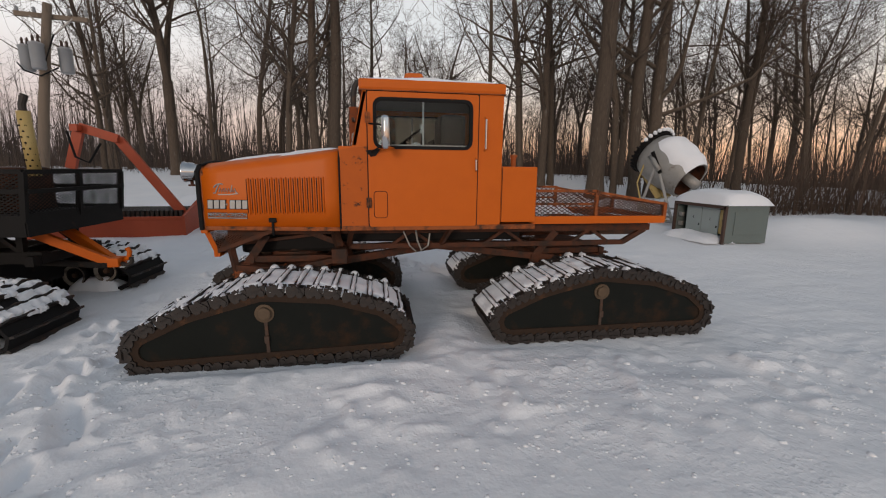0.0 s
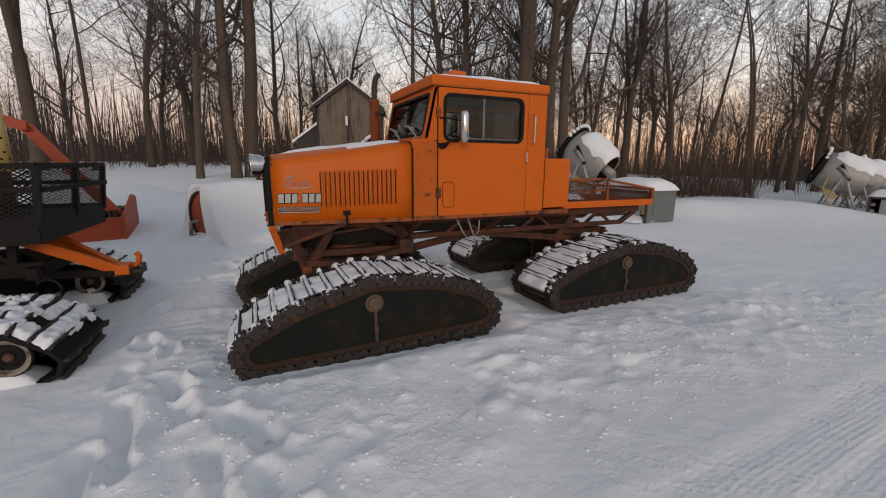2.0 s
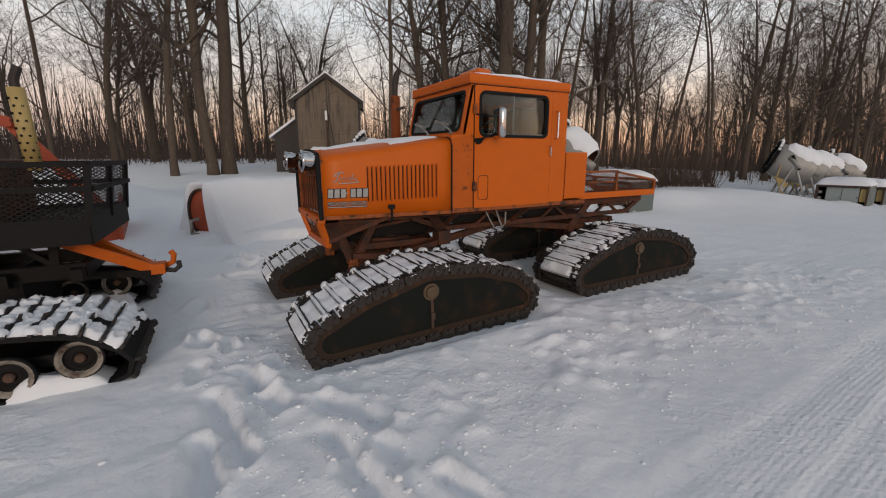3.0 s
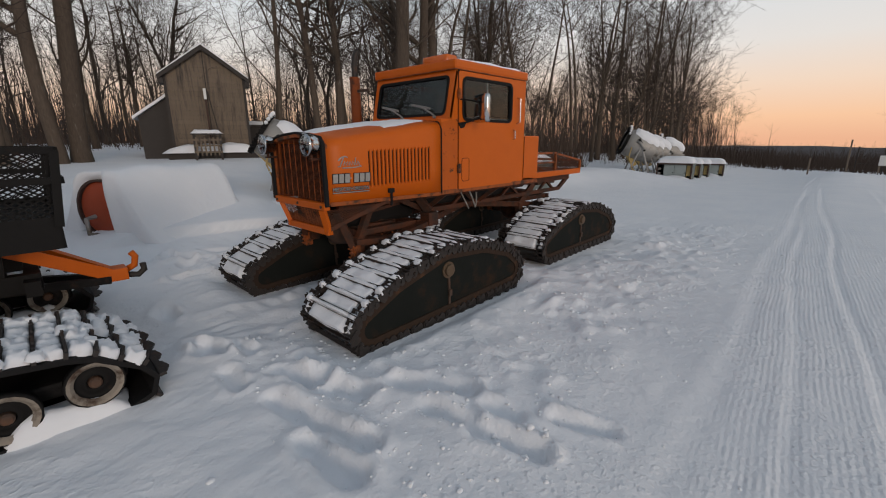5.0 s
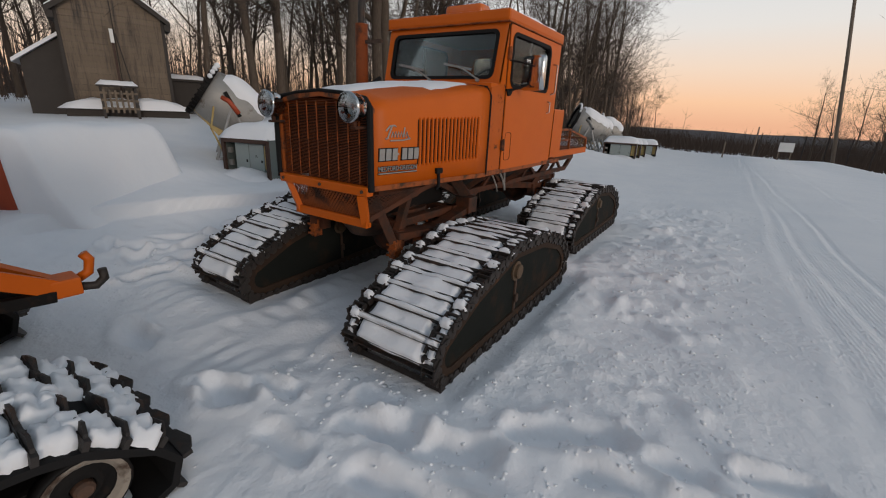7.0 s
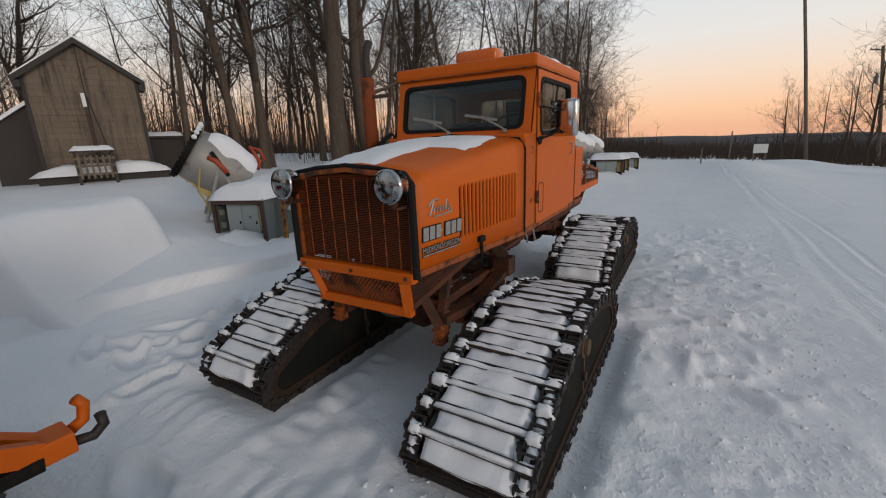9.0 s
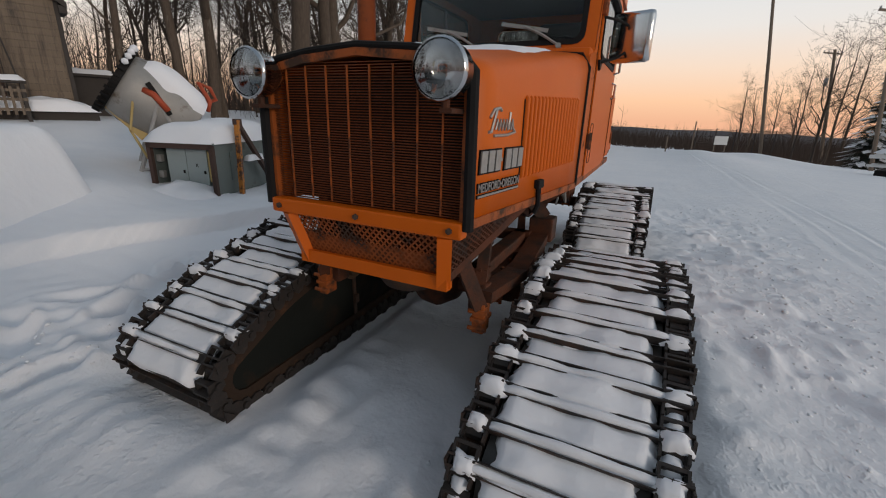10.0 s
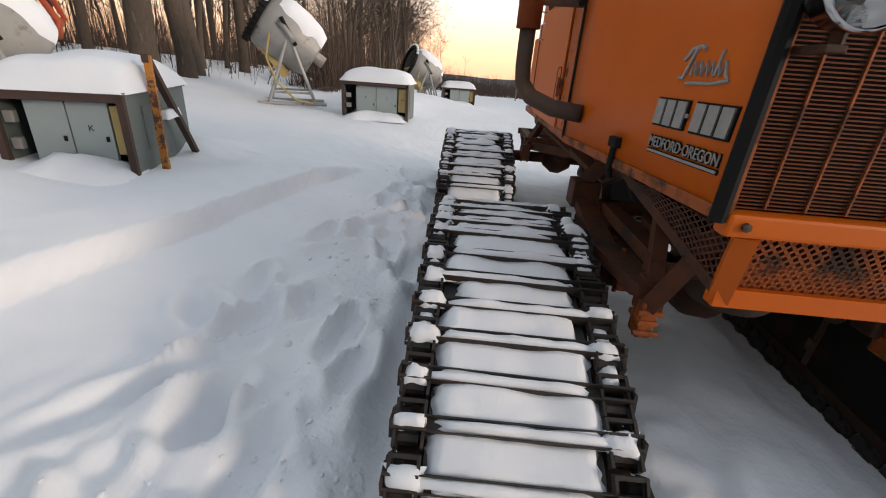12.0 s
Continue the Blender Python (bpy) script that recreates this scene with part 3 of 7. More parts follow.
def along(loop, count):
    """Evenly spaced places on a closed outline: (x, z, tangent, normal outwards)."""
    seg = [(Vector(a), Vector(b)) for a, b in zip(loop, loop[1:] + loop[:1])]
    lens = [(b - a).length for a, b in seg]
    total, out = sum(lens), []
    for k in range(count):
        d = total * k / count
        for (a, b), ln in zip(seg, lens):
            if d <= ln:
                t = (b - a).normalized()
                p = a + t * d
                break
            d -= ln
        out.append(p)
    res = []
    for k, p in enumerate(out):
        t = (out[(k + 1) % count] - out[k - 1]).normalized()
        res.append((p, t, Vector((t[1], -t[0]))))
    return res, total


TRACK_W = 0.70
TRACK_N = 34


def grouser_mesh(pitch):
    bm = bmesh.new()
    for x in (-0.021, 0.021):
        box(bm, x - 0.002, x + 0.002, -0.255, 0.255, 0.0, 0.034)
    box(bm, -0.021, 0.021, -0.255, 0.255, 0.004, 0.010)
    h = pitch / 2
    for s in (-1, 1):
        for y in (0.258, 0.338):
            box(bm, -h * 0.93, h * 0.93, s * y - 0.0045, s * y + 0.0045, -0.006, 0.024)
        box(bm, -h * 0.95, -h * 0.78, s * 0.255, s * 0.343, -0.004, 0.022)
        box(bm, -0.022, -0.014, s * 0.255, s * 0.350, -0.004, 0.040)
        box(bm, 0.014, 0.022, s * 0.255, s * 0.350, -0.004, 0.034)
        prism(bm, [(-0.045, 0.0), (0.040, 0.0), (0.020, 0.026), (0.004, 0.046), (-0.014, 0.026)], s * 0.345, s * 0.354)
        tube(bm, [(0.03, s * 0.270, -0.014), (0.03, s * 0.330, -0.014)], 0.024, 8)
        prism(bm, [(-h * 0.96, -0.030), (-h * 0.72, -0.056), (-h * 0.34, -0.060), (-h * 0.08, -0.036), (h * 0.20, -0.058), (h * 0.62, -0.062), (h * 0.92, -0.034), (h * 0.96, 0.004), (h * 0.60, 0.016), (h * 0.3, 0.004), (-h * 0.4, 0.012), (-h * 0.96, 0.002)], s * 0.328, s * 0.340)
        tube(bm, [(-h * 0.55, s * 0.30, -0.024), (-h * 0.55, s * 0.351, -0.024)], 0.019, 7)
    return bm


def make_track(cat, cx, cy, outer, seed):
    """A steel pontoon with its ladder track round it. outer: -1 or 1, the side that faces away from the machine."""
    circles = [(-0.895, 0.178, 0.178), (-0.56, 0.285, 0.215), (-0.05, 0.362, 0.262), (0.42, 0.335, 0.238), (0.77, 0.250, 0.208), (0.905, 0.182, 0.175)]
    skin = hull([(a, b, r - 0.026) for a, b, r in circles])
    base = Matrix.Translation((cx, cy, 0.032 if cx > 0 else 0.012)) @ pose(0, 0, 0, 0, 0.0 if cx > 0 else -1.6, 0)
    bm = Pr([(x, z) for x, z in skin], -TRACK_W / 2 + 0.10, TRACK_W / 2 - 0.10)
    pontoon = part("track_pontoon", bm, PONTOON, cat, "steel pontoon with a snow-caked ladder track")
    pontoon.matrix_local = base
    for s in (-1, 1):
        plate = hull([(a, b, r - 0.070) for a, b, r in circles])
        y0, y1 = sorted((s * (TRACK_W / 2 - 0.10), s * (TRACK_W / 2 - 0.035)))
        part("side_plate", Pr(plate, y0, y1), PLATE_DARK, pontoon, "blackened flat side plate with a rusty rim")
        rim_o = hull([(a, b, r - 0.045) for a, b, r in circles], 48)
        pts, _ = along(rim_o, 72)
        rim = ring([(p[0], p[1]) for p, t, n in pts], [(p[0] - n[0] * 0.056, p[1] - n[1] * 0.056) for p, t, n in pts],
                   lambda u, v, d: (u, d, v), s * (TRACK_W / 2 - 0.09), s * (TRACK_W / 2 - 0.022))
        part("rim", rim, RIM, pontoon, "rusty flange round the side plate")
        ax = Matrix.Translation((-0.05, s * (TRACK_W / 2 - 0.04), 0.425)) @ Euler((radians(-90 * s), 0, 0)).to_matrix().to_4x4()
        part("hub", Lt([(0.085, 0), (0.085, 0.02), (0.062, 0.022), (0.060, 0.05), (0.045, 0.056), (0, 0.056)], ax @ Matrix.Diagonal((0.86, 0.86, 0.8, 1)), n=18), BRASS, pontoon, "dull brown axle hub cap")
        bm = bmesh.new()
        box(bm, -0.058, -0.034, s * (TRACK_W / 2 - 0.04), s * (TRACK_W / 2 - 0.024), 0.03, 0.36)
        box(bm, -0.065, -0.028, s * (TRACK_W / 2 - 0.024), s * (TRACK_W / 2 - 0.006), 0.185, 0.245, bevel=0.006)
        part("strap", bm, STEEL_RUSTY, pontoon)
    path, total = along(hull(circles, 64), TRACK_N)
    me = mesh_of(grouser_mesh(total / TRACK_N), STEEL_DARK)
    lay = bmesh.new()
    rnd = random.Random(seed)
    for k, (p, t, n) in enumerate(path):
        m = Matrix(((t[0], 0, n[0], p[0]), (0, 1, 0, 0), (t[1], 0, n[1], p[1]), (0, 0, 0, 1)))
        if m.determinant() < 0:
            m = m @ Matrix.Diagonal((1, -1, 1, 1))
        share("grouser", me, pontoon, m @ pose(rnd.uniform(-0.003, 0.003), 0, 0, 0, rnd.uniform(-3, 3), rnd.uniform(-0.8, 0.8)))
        up = n[1]
        if up > 0.44:
            pad = m @ Matrix.Translation((total / TRACK_N / 2, 0, 0.0))
            full = min(1, (up - 0.2) / 0.35)
            if rnd.random() < 0.55 + 0.6 * full:
                w = 0.50 * (rnd.uniform(0.86, 1.0) if full > 0.8 else rnd.uniform(0.4, 0.8))
                snow_patch(lay, pad @ Matrix.Translation((0, rnd.uniform(-1, 1) * (0.50 - w) / 2, -0.026)), 0.134, w, 0.043 + 0.012 * rnd.random(), rnd.random() * 99, 8, 18, 0.35, 0.2, 0.13)
            a, b = sorted((rnd.uniform(-0.33, -0.2), rnd.uniform(0.18, 0.33)))
            snow_patch(lay, m @ Matrix.Translation((0.0, (a + b) / 2, 0.010)), 0.039, b - a, 0.030, rnd.random() * 99, 4, 18, 0.5, 0.3, 0.3)
            for s in (-1, 1):
                if rnd.random() < 0.82:
                    snow_patch(lay, m @ Matrix.Translation((rnd.uniform(-0.01, 0.01), s * rnd.uniform(0.285, 0.305), 0.016)), rnd.uniform(0.05, 0.085), rnd.uniform(0.07, 0.12), rnd.uniform(0.022, 0.04), rnd.random() * 99, 5, 6, 0.4, 0.3, 0.6)
                if rnd.random() < 0.5 * full:
                    snow_patch(lay, m @ Matrix.Translation((total / TRACK_N / 2, s * 0.298, -0.02)), 0.10, 0.07, 0.03, rnd.random() * 99, 4, 4, 0.4, 0.3, 0.5)
    for v in lay.verts:
        v.co = Matrix.Translation((0, CAT_Y, 0)) @ base @ v.co
    tagged(part("track_snow", lay, SNOW, None, "", True), "thin broken snow lying on the ladder track", "snow", "snow on the tracks", "stuff")


def hood_section(x):
    """Half width, side top height and crown height of the bonnet at x."""
    f = (x + 1.60) / 1.20
    return 0.455 + 0.165 * f, 1.53 + 0.165 * f, 1.585 + 0.155 * f


def make_body(cat):
    # bonnet: lofted, with rounded shoulders
    bm, rows = bmesh.new(), []
    for i in range(9):
        x = -1.60 + 1.20 * i / 8
        w, zs, zc = hood_section(x)
        half = [(w, 1.005), (w, 1.25), (w, zs - 0.07), (w - 0.012, zs - 0.03), (w - 0.035, zs - 0.004), (w - 0.07, zs + 0.010), (w * 0.6, zs + (zc - zs) * 0.75), (0, zc)]
        rows.append([bm.verts.new((x, -a, b)) for a, b in half] + [bm.verts.new((x, a, b)) for a, b in half[-2::-1]])
    for a, b in zip(rows, rows[1:]):
        for k in range(len(a) - 1):
            bm.faces.new((a[k], a[k + 1], b[k + 1], b[k]))
    bmesh.ops.recalc_face_normals(bm, faces=bm.faces)
    bonnet = part("bonnet", bm, ORANGE, cat, "orange steel engine bonnet with louvred sides", True)
    md = bonnet.modifiers.new("thick", "SOLIDIFY")
    md.thickness, md.offset = 0.008, -1
    # bonnet seam at the cowl and lower edge lips
    for s in (-1, 1):
        part("lip", B(-1.60, -0.40, s * 0.0 + 0, 0.012, -0.018, 0.018, bevel=0.004), ORANGE_WORN, bonnet).matrix_local = \
            Matrix.Translation((0, s * 0.538, 1.0)) @ pose(0, 0, 0, 0, 0, 0) @ Matrix.Translation((-1.0, 0, 0)) @ pose(0, 0, 0, 0, 0, s * 7.9) @ Matrix.Translation((1.0, -0.006, 0))
    w, zs, zc = hood_section(-0.40)
    part("gasket", Tb([(-0.398, -w - 0.002, 1.0), (-0.398, -w - 0.002, zs - 0.06), (-0.398, -w + 0.04, zs + 0.006), (-0.398, 0, zc + 0.004), (-0.398, w - 0.04, zs + 0.006), (-0.398, w + 0.002, zs - 0.06), (-0.398, w + 0.002, 1.0)], 0.009, n=6), BLACK, bonnet)
    # louvres
    rib = mesh_of(Lt([(0, -0.5), (0.5, -0.46), (0.5, 0.46), (0, 0.5)], Matrix.Identity(4), n=8), ORANGE, True)
    slot = mesh_of(B(-0.004, 0.004, -0.0015, 0.0015, -0.150, 0.150), BLACK_PAINT)
    for s in (-1, 1):
        for k in range(17 if s < 0 else 0):
            x = -1.195 + 0.652 * k / 16
            w, _, _ = hood_section(x)
            share("louver", rib, bonnet, Matrix.Translation((x, s * w, 1.287 + 0.02 * k / 16)) @ pose(0, 0, 0, 0, 0, s * 7.9) @ Matrix.Diagonal((0.021, 0.036, 0.335, 1)))
            share("louver_slot", slot, bonnet, Matrix.Translation((x - 0.0155, s * (hood_section(x - 0.0155)[0] + 0.001), 1.287 + 0.02 * k / 16)) @ pose(0, 0, 0, 0, 0, s * 7.9))
        w, _, _ = hood_section(-1.0)
        bm = bmesh.new()
        box(bm, -0.032, 0.032, -0.014, 0.014, -0.012, 0.028, bevel=0.006)
        tube(bm, [(0, 0, 0), (0, 0.004 * s, -0.09), (0, -0.01 * s, -0.13)], 0.012, 7)
        part("rubber_latch", bm, BLACK, bonnet).matrix_local = Matrix.Translation((-1.0, s * (w + 0.012), 1.07)) @ pose(0, 0, 0, 0, 0, s * 7.9)
        # badge work: script stroke, block row, and the place line
        flip = 0 if s < 0 else 180
        def on_side(x, z):
            w, _, _ = hood_section(x)
            return Matrix.Translation((x, s * (w + 0.003), z)) @ pose(0, 0, 0, 0, 0, (-7.9 if s < 0 else 187.9)) @ pose(0, 0, 0, 90, 0, 0)
        bm = bmesh.new()
        tube(bm, [(-0.105, 0.018, 0), (-0.075, 0.046, 0), (-0.035, 0.052, 0), (-0.02, 0.044, 0)], 0.006, 6)
        tube(bm, [(-0.055, 0.048, 0), (-0.078, 0.0, 0), (-0.092, -0.03, 0), (-0.112, -0.03, 0)], 0.006, 6)
        tube(bm, [(-0.06 + 0.0125 * k, (0.012 if k % 2 else -0.022), 0) for k in range(13)], 0.005, 6)
        tube(bm, [(0.045, -0.022, 0), (0.058, 0.04, 0)], 0.005, 6)
        tube(bm, [(0.09, -0.022, 0), (0.108, -0.032, 0), (0.04, -0.042, 0), (-0.07, -0.043, 0)], 0.0055, 6)
        part("badge", bm, BADGE, bonnet, "raised silver script badge").matrix_local = on_side(-1.395 if s < 0 else -1.40, 1.345)
        for k in range(7):
            bm, edge = bmesh.new(), bmesh.new()
            if k == 3:
                part("badge_dash", box(bm, -0.013, 0.000, -0.006, 0.006, 0, 0.006), BADGE, bonnet).matrix_local = on_side(-1.39, 1.215)
                continue
            a = -0.172 + 0.055 * (k if k < 3 else k - 0.45)
            prism(bm, [(a, -0.037), (a + 0.043, -0.037), (a + 0.048, 0.037), (a + 0.005, 0.037)], 0, 0.009, "z")
            prism(edge, [(a - 0.005, -0.044), (a + 0.050, -0.043), (a + 0.055, 0.042), (a - 0.000, 0.042)], -0.002, 0.004, "z")
            block = part("badge_block", bm, BADGE, bonnet, "raised silver block shape")
            block.matrix_local = on_side(-1.39, 1.215)
            part("badge_outline", edge, BLACK_PAINT, block)
        strip = part("badge_strip", B(-0.172, 0.172, -0.0035, 0.0035, -0.002, 0.006), BADGE, bonnet, "thin silver strip under the lettering")
        strip.matrix_local = on_side(-1.395, 1.094)
        part("strip_edge", B(-0.175, 0.175, -0.007, 0.006, -0.002, 0.003), BLACK_PAINT, strip)
        for name, mat, grow_by, lift in (("badge_lettering", BADGE, 0.0, 0.005), ("lettering_shadow", BLACK_PAINT, 0.0030, 0.001)):
            cu = bpy.data.curves.new(name, "FONT")
            cu.body, cu.size, cu.align_x, cu.align_y, cu.extrude, cu.offset = "MEDFORD·OREGON", 0.045, "CENTER", "CENTER", 0.0015, grow_by
            cu.materials.append(mat)
            txt = new(name, cu)
            txt.parent = bonnet
            txt.matrix_local = on_side(-1.395, 1.122) @ Matrix.Translation((0, 0, lift)) @ Matrix.Diagonal((0.84, 1, 1, 1))
    # grille
    fr = bmesh.new()
    w, zs, zc = hood_section(-1.6)
    outline = [(-w, 1.0), (-w, zs - 0.04), (-w + 0.04, zs + 0.004), (-w * 0.55, zs + 0.036), (0, zc), (w * 0.55, zs + 0.036), (w - 0.04, zs + 0.004), (w, zs - 0.04), (w, 1.0)]
    inner = [(-w + 0.03, 1.01), (-w + 0.03, zs - 0.06), (-w + 0.05, zs - 0.025), (-w * 0.55, zs + 0.006), (0, zc - 0.026), (w * 0.55, zs + 0.006), (w - 0.05, zs - 0.025), (w - 0.03, zs - 0.06), (w - 0.03, 1.01)]
    grille = part("grille_frame", ring(outline, inner, lambda u, v, d: (d, u, v), -1.625, -1.585), ORANGE_WORN, cat)
    bm = bmesh.new()
    for k in range(54):
        z = 1.02 + 0.0098 * k
        half = w - 0.032 if z < zs - 0.06 else (w - 0.06 if z < zs - 0.01 else w - 0.20)
        box(bm, -1.608, -1.600, -half, half, z - 0.0017, z + 0.0017)
    part("grille_mesh", bm, GRILLE, grille, "fine rusty horizontal grille bars")
    rod = mesh_of(B(-0.003, 0.003, -0.0028, 0.0028, -0.255, 0.255), ORANGE_WORN)
    for k in range(8):
        share("grille_rod", rod, grille, Matrix.Translation((-1.611, -0.345 + 0.0985 * k, 1.275)))
    part("radiator", B(-1.56, -1.50, -w + 0.05, w - 0.05, 1.02, 1.50), BLACK_PAINT, cat, "dark radiator core behind the grille")
    for s in (-1, 1):
        part("rubber_trim", Tb([(-1.628, s * (w + 0.006), 0.985), (-1.63, s * (w + 0.004), 1.25), (-1.628, s * (w - 0.0), zs - 0.03), (-1.622, s * (w - 0.05), zs + 0.02)], 0.021, n=8), BLACK, grille)
    part("rubber_trim", Tb([(-1.615, -w + 0.05, zs + 0.024), (-1.615, -w * 0.5, zs + 0.05), (-1.615, 0.0, zc + 0.01), (-1.615, w * 0.5, zs + 0.05), (-1.615, w - 0.05, zs + 0.024)], 0.013, n=8), BLACK_PAINT, grille)
    # bumper rail, chin frame and its mesh
    bumper = part("bumper_rail", B(-1.650, -1.59, -0.445, 0.445, 0.950, 1.012, bevel=0.010), ORANGE, cat, "orange box-section bumper rail")
    for y in (-0.40, 0.0, 0.40):
        part("bolt", Lt([(0.012, 0), (0.012, 0.01), (0, 0.013)], Matrix.Translation((-1.650, y, 0.981)) @ pose(0, 0, 0, 0, -90, 0), n=6), STEEL_RUSTY, bumper)
    a, b, c, d = (-1.625, -0.372, 0.952), (-1.625, 0.372, 0.952), (-1.555, -0.340, 0.730), (-1.555, 0.340, 0.730)
    bm = bmesh.new()
    bar(bm, a, c, 0.055, 0.04), bar(bm, b, d, 0.055, 0.04)
    bar(bm, (-1.557, -0.366, 0.745), (-1.557, 0.366, 0.745), 0.05, 0.058)
    chin = part("chin_frame", bm, ORANGE, cat)
    for s in (-1, 1):
        part("brace", bar(bmesh.new(), (-1.552, s * 0.352, 0.765), (-0.98, s * 0.50, 0.99), 0.03, 0.035), ORANGE_DARK, chin)
        bm = expanded_mesh(bmesh.new(), [(-1.60, s * 0.375, 0.94), (-1.06, s * 0.50, 0.965), (-1.14, s * 0.46, 0.895), (-1.55, s * 0.366, 0.775)], 0.034, 0.030, 0.006)
        part("side_mesh", bm, ORANGE_DARK, chin, "rusty expanded-metal side guard")
    bm = expanded_mesh(bmesh.new(), [(-1.610, -0.355, 0.945), (-1.610, 0.355, 0.945), (-1.560, 0.335, 0.765), (-1.560, -0.335, 0.765)], 0.030, 0.030, 0.0085)
    part("chin_mesh", bm, ORANGE_WORN, chin, "rusty expanded-metal guard")
    part("chin_plate", Pr([(-1.558, 0.770), (-1.583, 0.858), (-1.576, 0.860), (-1.551, 0.772)], -0.325, 0.325), STACK_RUST, chin, "dull brown plate behind the lower guard")
    part("belly_plate", Pr([(-1.540, 0.757), (-1.47, 0.745), (-1.40, 0.90), (-1.52, 0.85)], -0.33, 0.33), ORANGE_DARK, chin)
    # headlamps
    for s in (-1, 1):
        m = Matrix.Translation((-1.70, s * 0.395, 1.495)) @ pose(0, 0, 0, 0, -90, 0)
        shell = part("headlamp", Lt([(0, -0.085), (0.035, -0.08), (0.066, -0.055), (0.083, -0.015), (0.086, 0.035), (0.090, 0.038), (0.092, 0.052), (0.084, 0.058)], m, n=28), CHROME, cat, "round chrome headlamp", True)
        part("reflector", Lt([(0, -0.03), (0.035, -0.018), (0.065, 0.016), (0.083, 0.052)], m, n=28), CHROME, shell, smooth=True)
        part("bulb", Lt([(0.008, 0.0), (0.009, 0.012), (0, 0.018)], m, n=10), GALV, shell)
        part("lens", Lt([(0.084, 0.054), (0.06, 0.066), (0.03, 0.072), (0, 0.074)], m, n=28), LENS, shell, smooth=True)
        bm = bmesh.new()
        tube(bm, [(-1.70, s * 0.395, 1.425), (-1.70, s * 0.395, 1.385)], 0.014, 8)
        box(bm, -1.722, -1.615, s * 0.405 - 0.022, s * 0.405 + 0.022, 1.372, 1.388, bevel=0.004)
        part("lamp_bracket", bm, ORANGE_DARK, cat)


def make_cab(cat):
    H = 0.62
    part("sill", B(-0.40, 1.44, -H - 0.004, H + 0.004, 0.985, 1.03, bevel=0.006), ORANGE_WORN, cat)
    for s in (-1, 1):
        y0, y1 = sorted((s * H, s * (H - 0.03)))
        part("cowl_side", Pr([(-0.395, 1.03), (-0.15, 1.03), (-0.15, 1.74), (-0.275, 1.725), (-0.395, 1.70)], y0, y1), ORANGE_RUSTED, cat)
        part("front_pillar", Pr([(-0.28, 1.725), (-0.15, 1.74), (-0.15, 2.215), (-0.172, 2.215)], y0, y1), ORANGE, cat)
        part("rear_side", Pr([(0.857, 1.03), (1.085, 1.03), (1.085, 2.215), (0.857, 2.215)], y0, y1), ORANGE, cat)
        # door with its window
        d_out, d_in = rounded(-0.142, 0.850, 1.022, 2.200, 0.02), rounded(-0.083, 0.787, 1.728, 2.143, 0.065)
        place = lambda u, v, d, s=s: (u, s * d, v)
        door = part("door", ring(d_out, d_in, place, H - 0.03, H + 0.010), ORANGE, cat, "orange cab door with a sliding window")
        part("window_seal", ring(rounded(-0.095, 0.799, 1.716, 2.155, 0.075), rounded(-0.066, 0.770, 1.745, 2.126, 0.052), place, H - 0.02, H + 0.016), BLACK, door)
        part("window_pane", pane(rounded(-0.07, 0.774, 1.741, 2.130, 0.05), place, H - 0.012, H - 0.008), GLASS, door)
        part("window_bar", B(0.342, 0.357, s * (H - 0.016) - 0.004, s * (H - 0.016) + 0.010, 1.745, 2.126), ALU, door)
        part("window_track", B(-0.06, 0.76, s * (H - 0.014) - 0.006, s * (H - 0.014) + 0.006, 1.744, 1.758), ALU, door)
        part("panel_seam", ring(rounded(-0.10, 0.025, 1.10, 1.345, 0.03), rounded(-0.095, 0.02, 1.105, 1.34, 0.027), place, H + 0.008, H + 0.0125), BLACK_PAINT, door)
        part("door_gap", ring(rounded(-0.152, 0.860, 1.012, 2.212, 0.02), rounded(-0.142, 0.850, 1.022, 2.200, 0.02), place, H - 0.026, H + 0.002), BLACK, door)
        for z in (1.24, 1.98):
            bm = B(-0.165, -0.118, s * (H + 0.012) - 0.012, s * (H + 0.012) + 0.012, z - 0.045, z + 0.045, bevel=0.005)
            tube(bm, [(-0.147, s * (H + 0.024), z - 0.05), (-0.147, s * (H + 0.024), z + 0.05)], 0.009, 7)
            part("hinge", bm, ORANGE_WORN, door)
        bm = bmesh.new()
        tube(bm, [(0.832, s * (H + 0.01), 1.64), (0.832, s * (H + 0.038), 1.63), (0.835, s * (H + 0.038), 1.54), (0.835, s * (H + 0.012), 1.53)], 0.009, 7)
        part("door_handle", bm, CHROME, door)
        bm = bmesh.new()
        tube(bm, [(0.915, s * H, 2.005), (0.915, s * (H + 0.045), 1.99), (0.915, s * (H + 0.045), 1.73), (0.915, s * H, 1.715)], 0.010, 7)
        part("grab_handle", bm, CHROME, cat)
    # mirror on the near door
    bm = bmesh.new()
    tube(bm, [(-0.12, -H - 0.01, 1.685), (-0.05, -H - 0.10, 1.72), (0.02, -H - 0.14, 1.76)], 0.008, 6)
    tube(bm, [(-0.13, -H - 0.005, 1.93), (-0.06, -H - 0.08, 1.92), (0.02, -H - 0.14, 1.90)], 0.008, 6)
    tube(bm, [(0.02, -H - 0.14, 1.74), (0.02, -H - 0.14, 1.92)], 0.008, 6)
    prism(bm, [(-0.165, 1.70), (-0.03, 1.715), (-0.075, 1.655), (-0.12, 1.645)], -H - 0.022, -H - 0.010)
    arm = part("mirror_arm", bm, BLACK_PAINT, cat)
    bm = B(-0.035, 0.030, -0.118, 0.118, -0.140, 0.140, bevel=0.03)
    head = part("mirror_head", bm, CHROME, arm, "chrome wing mirror housing", True)
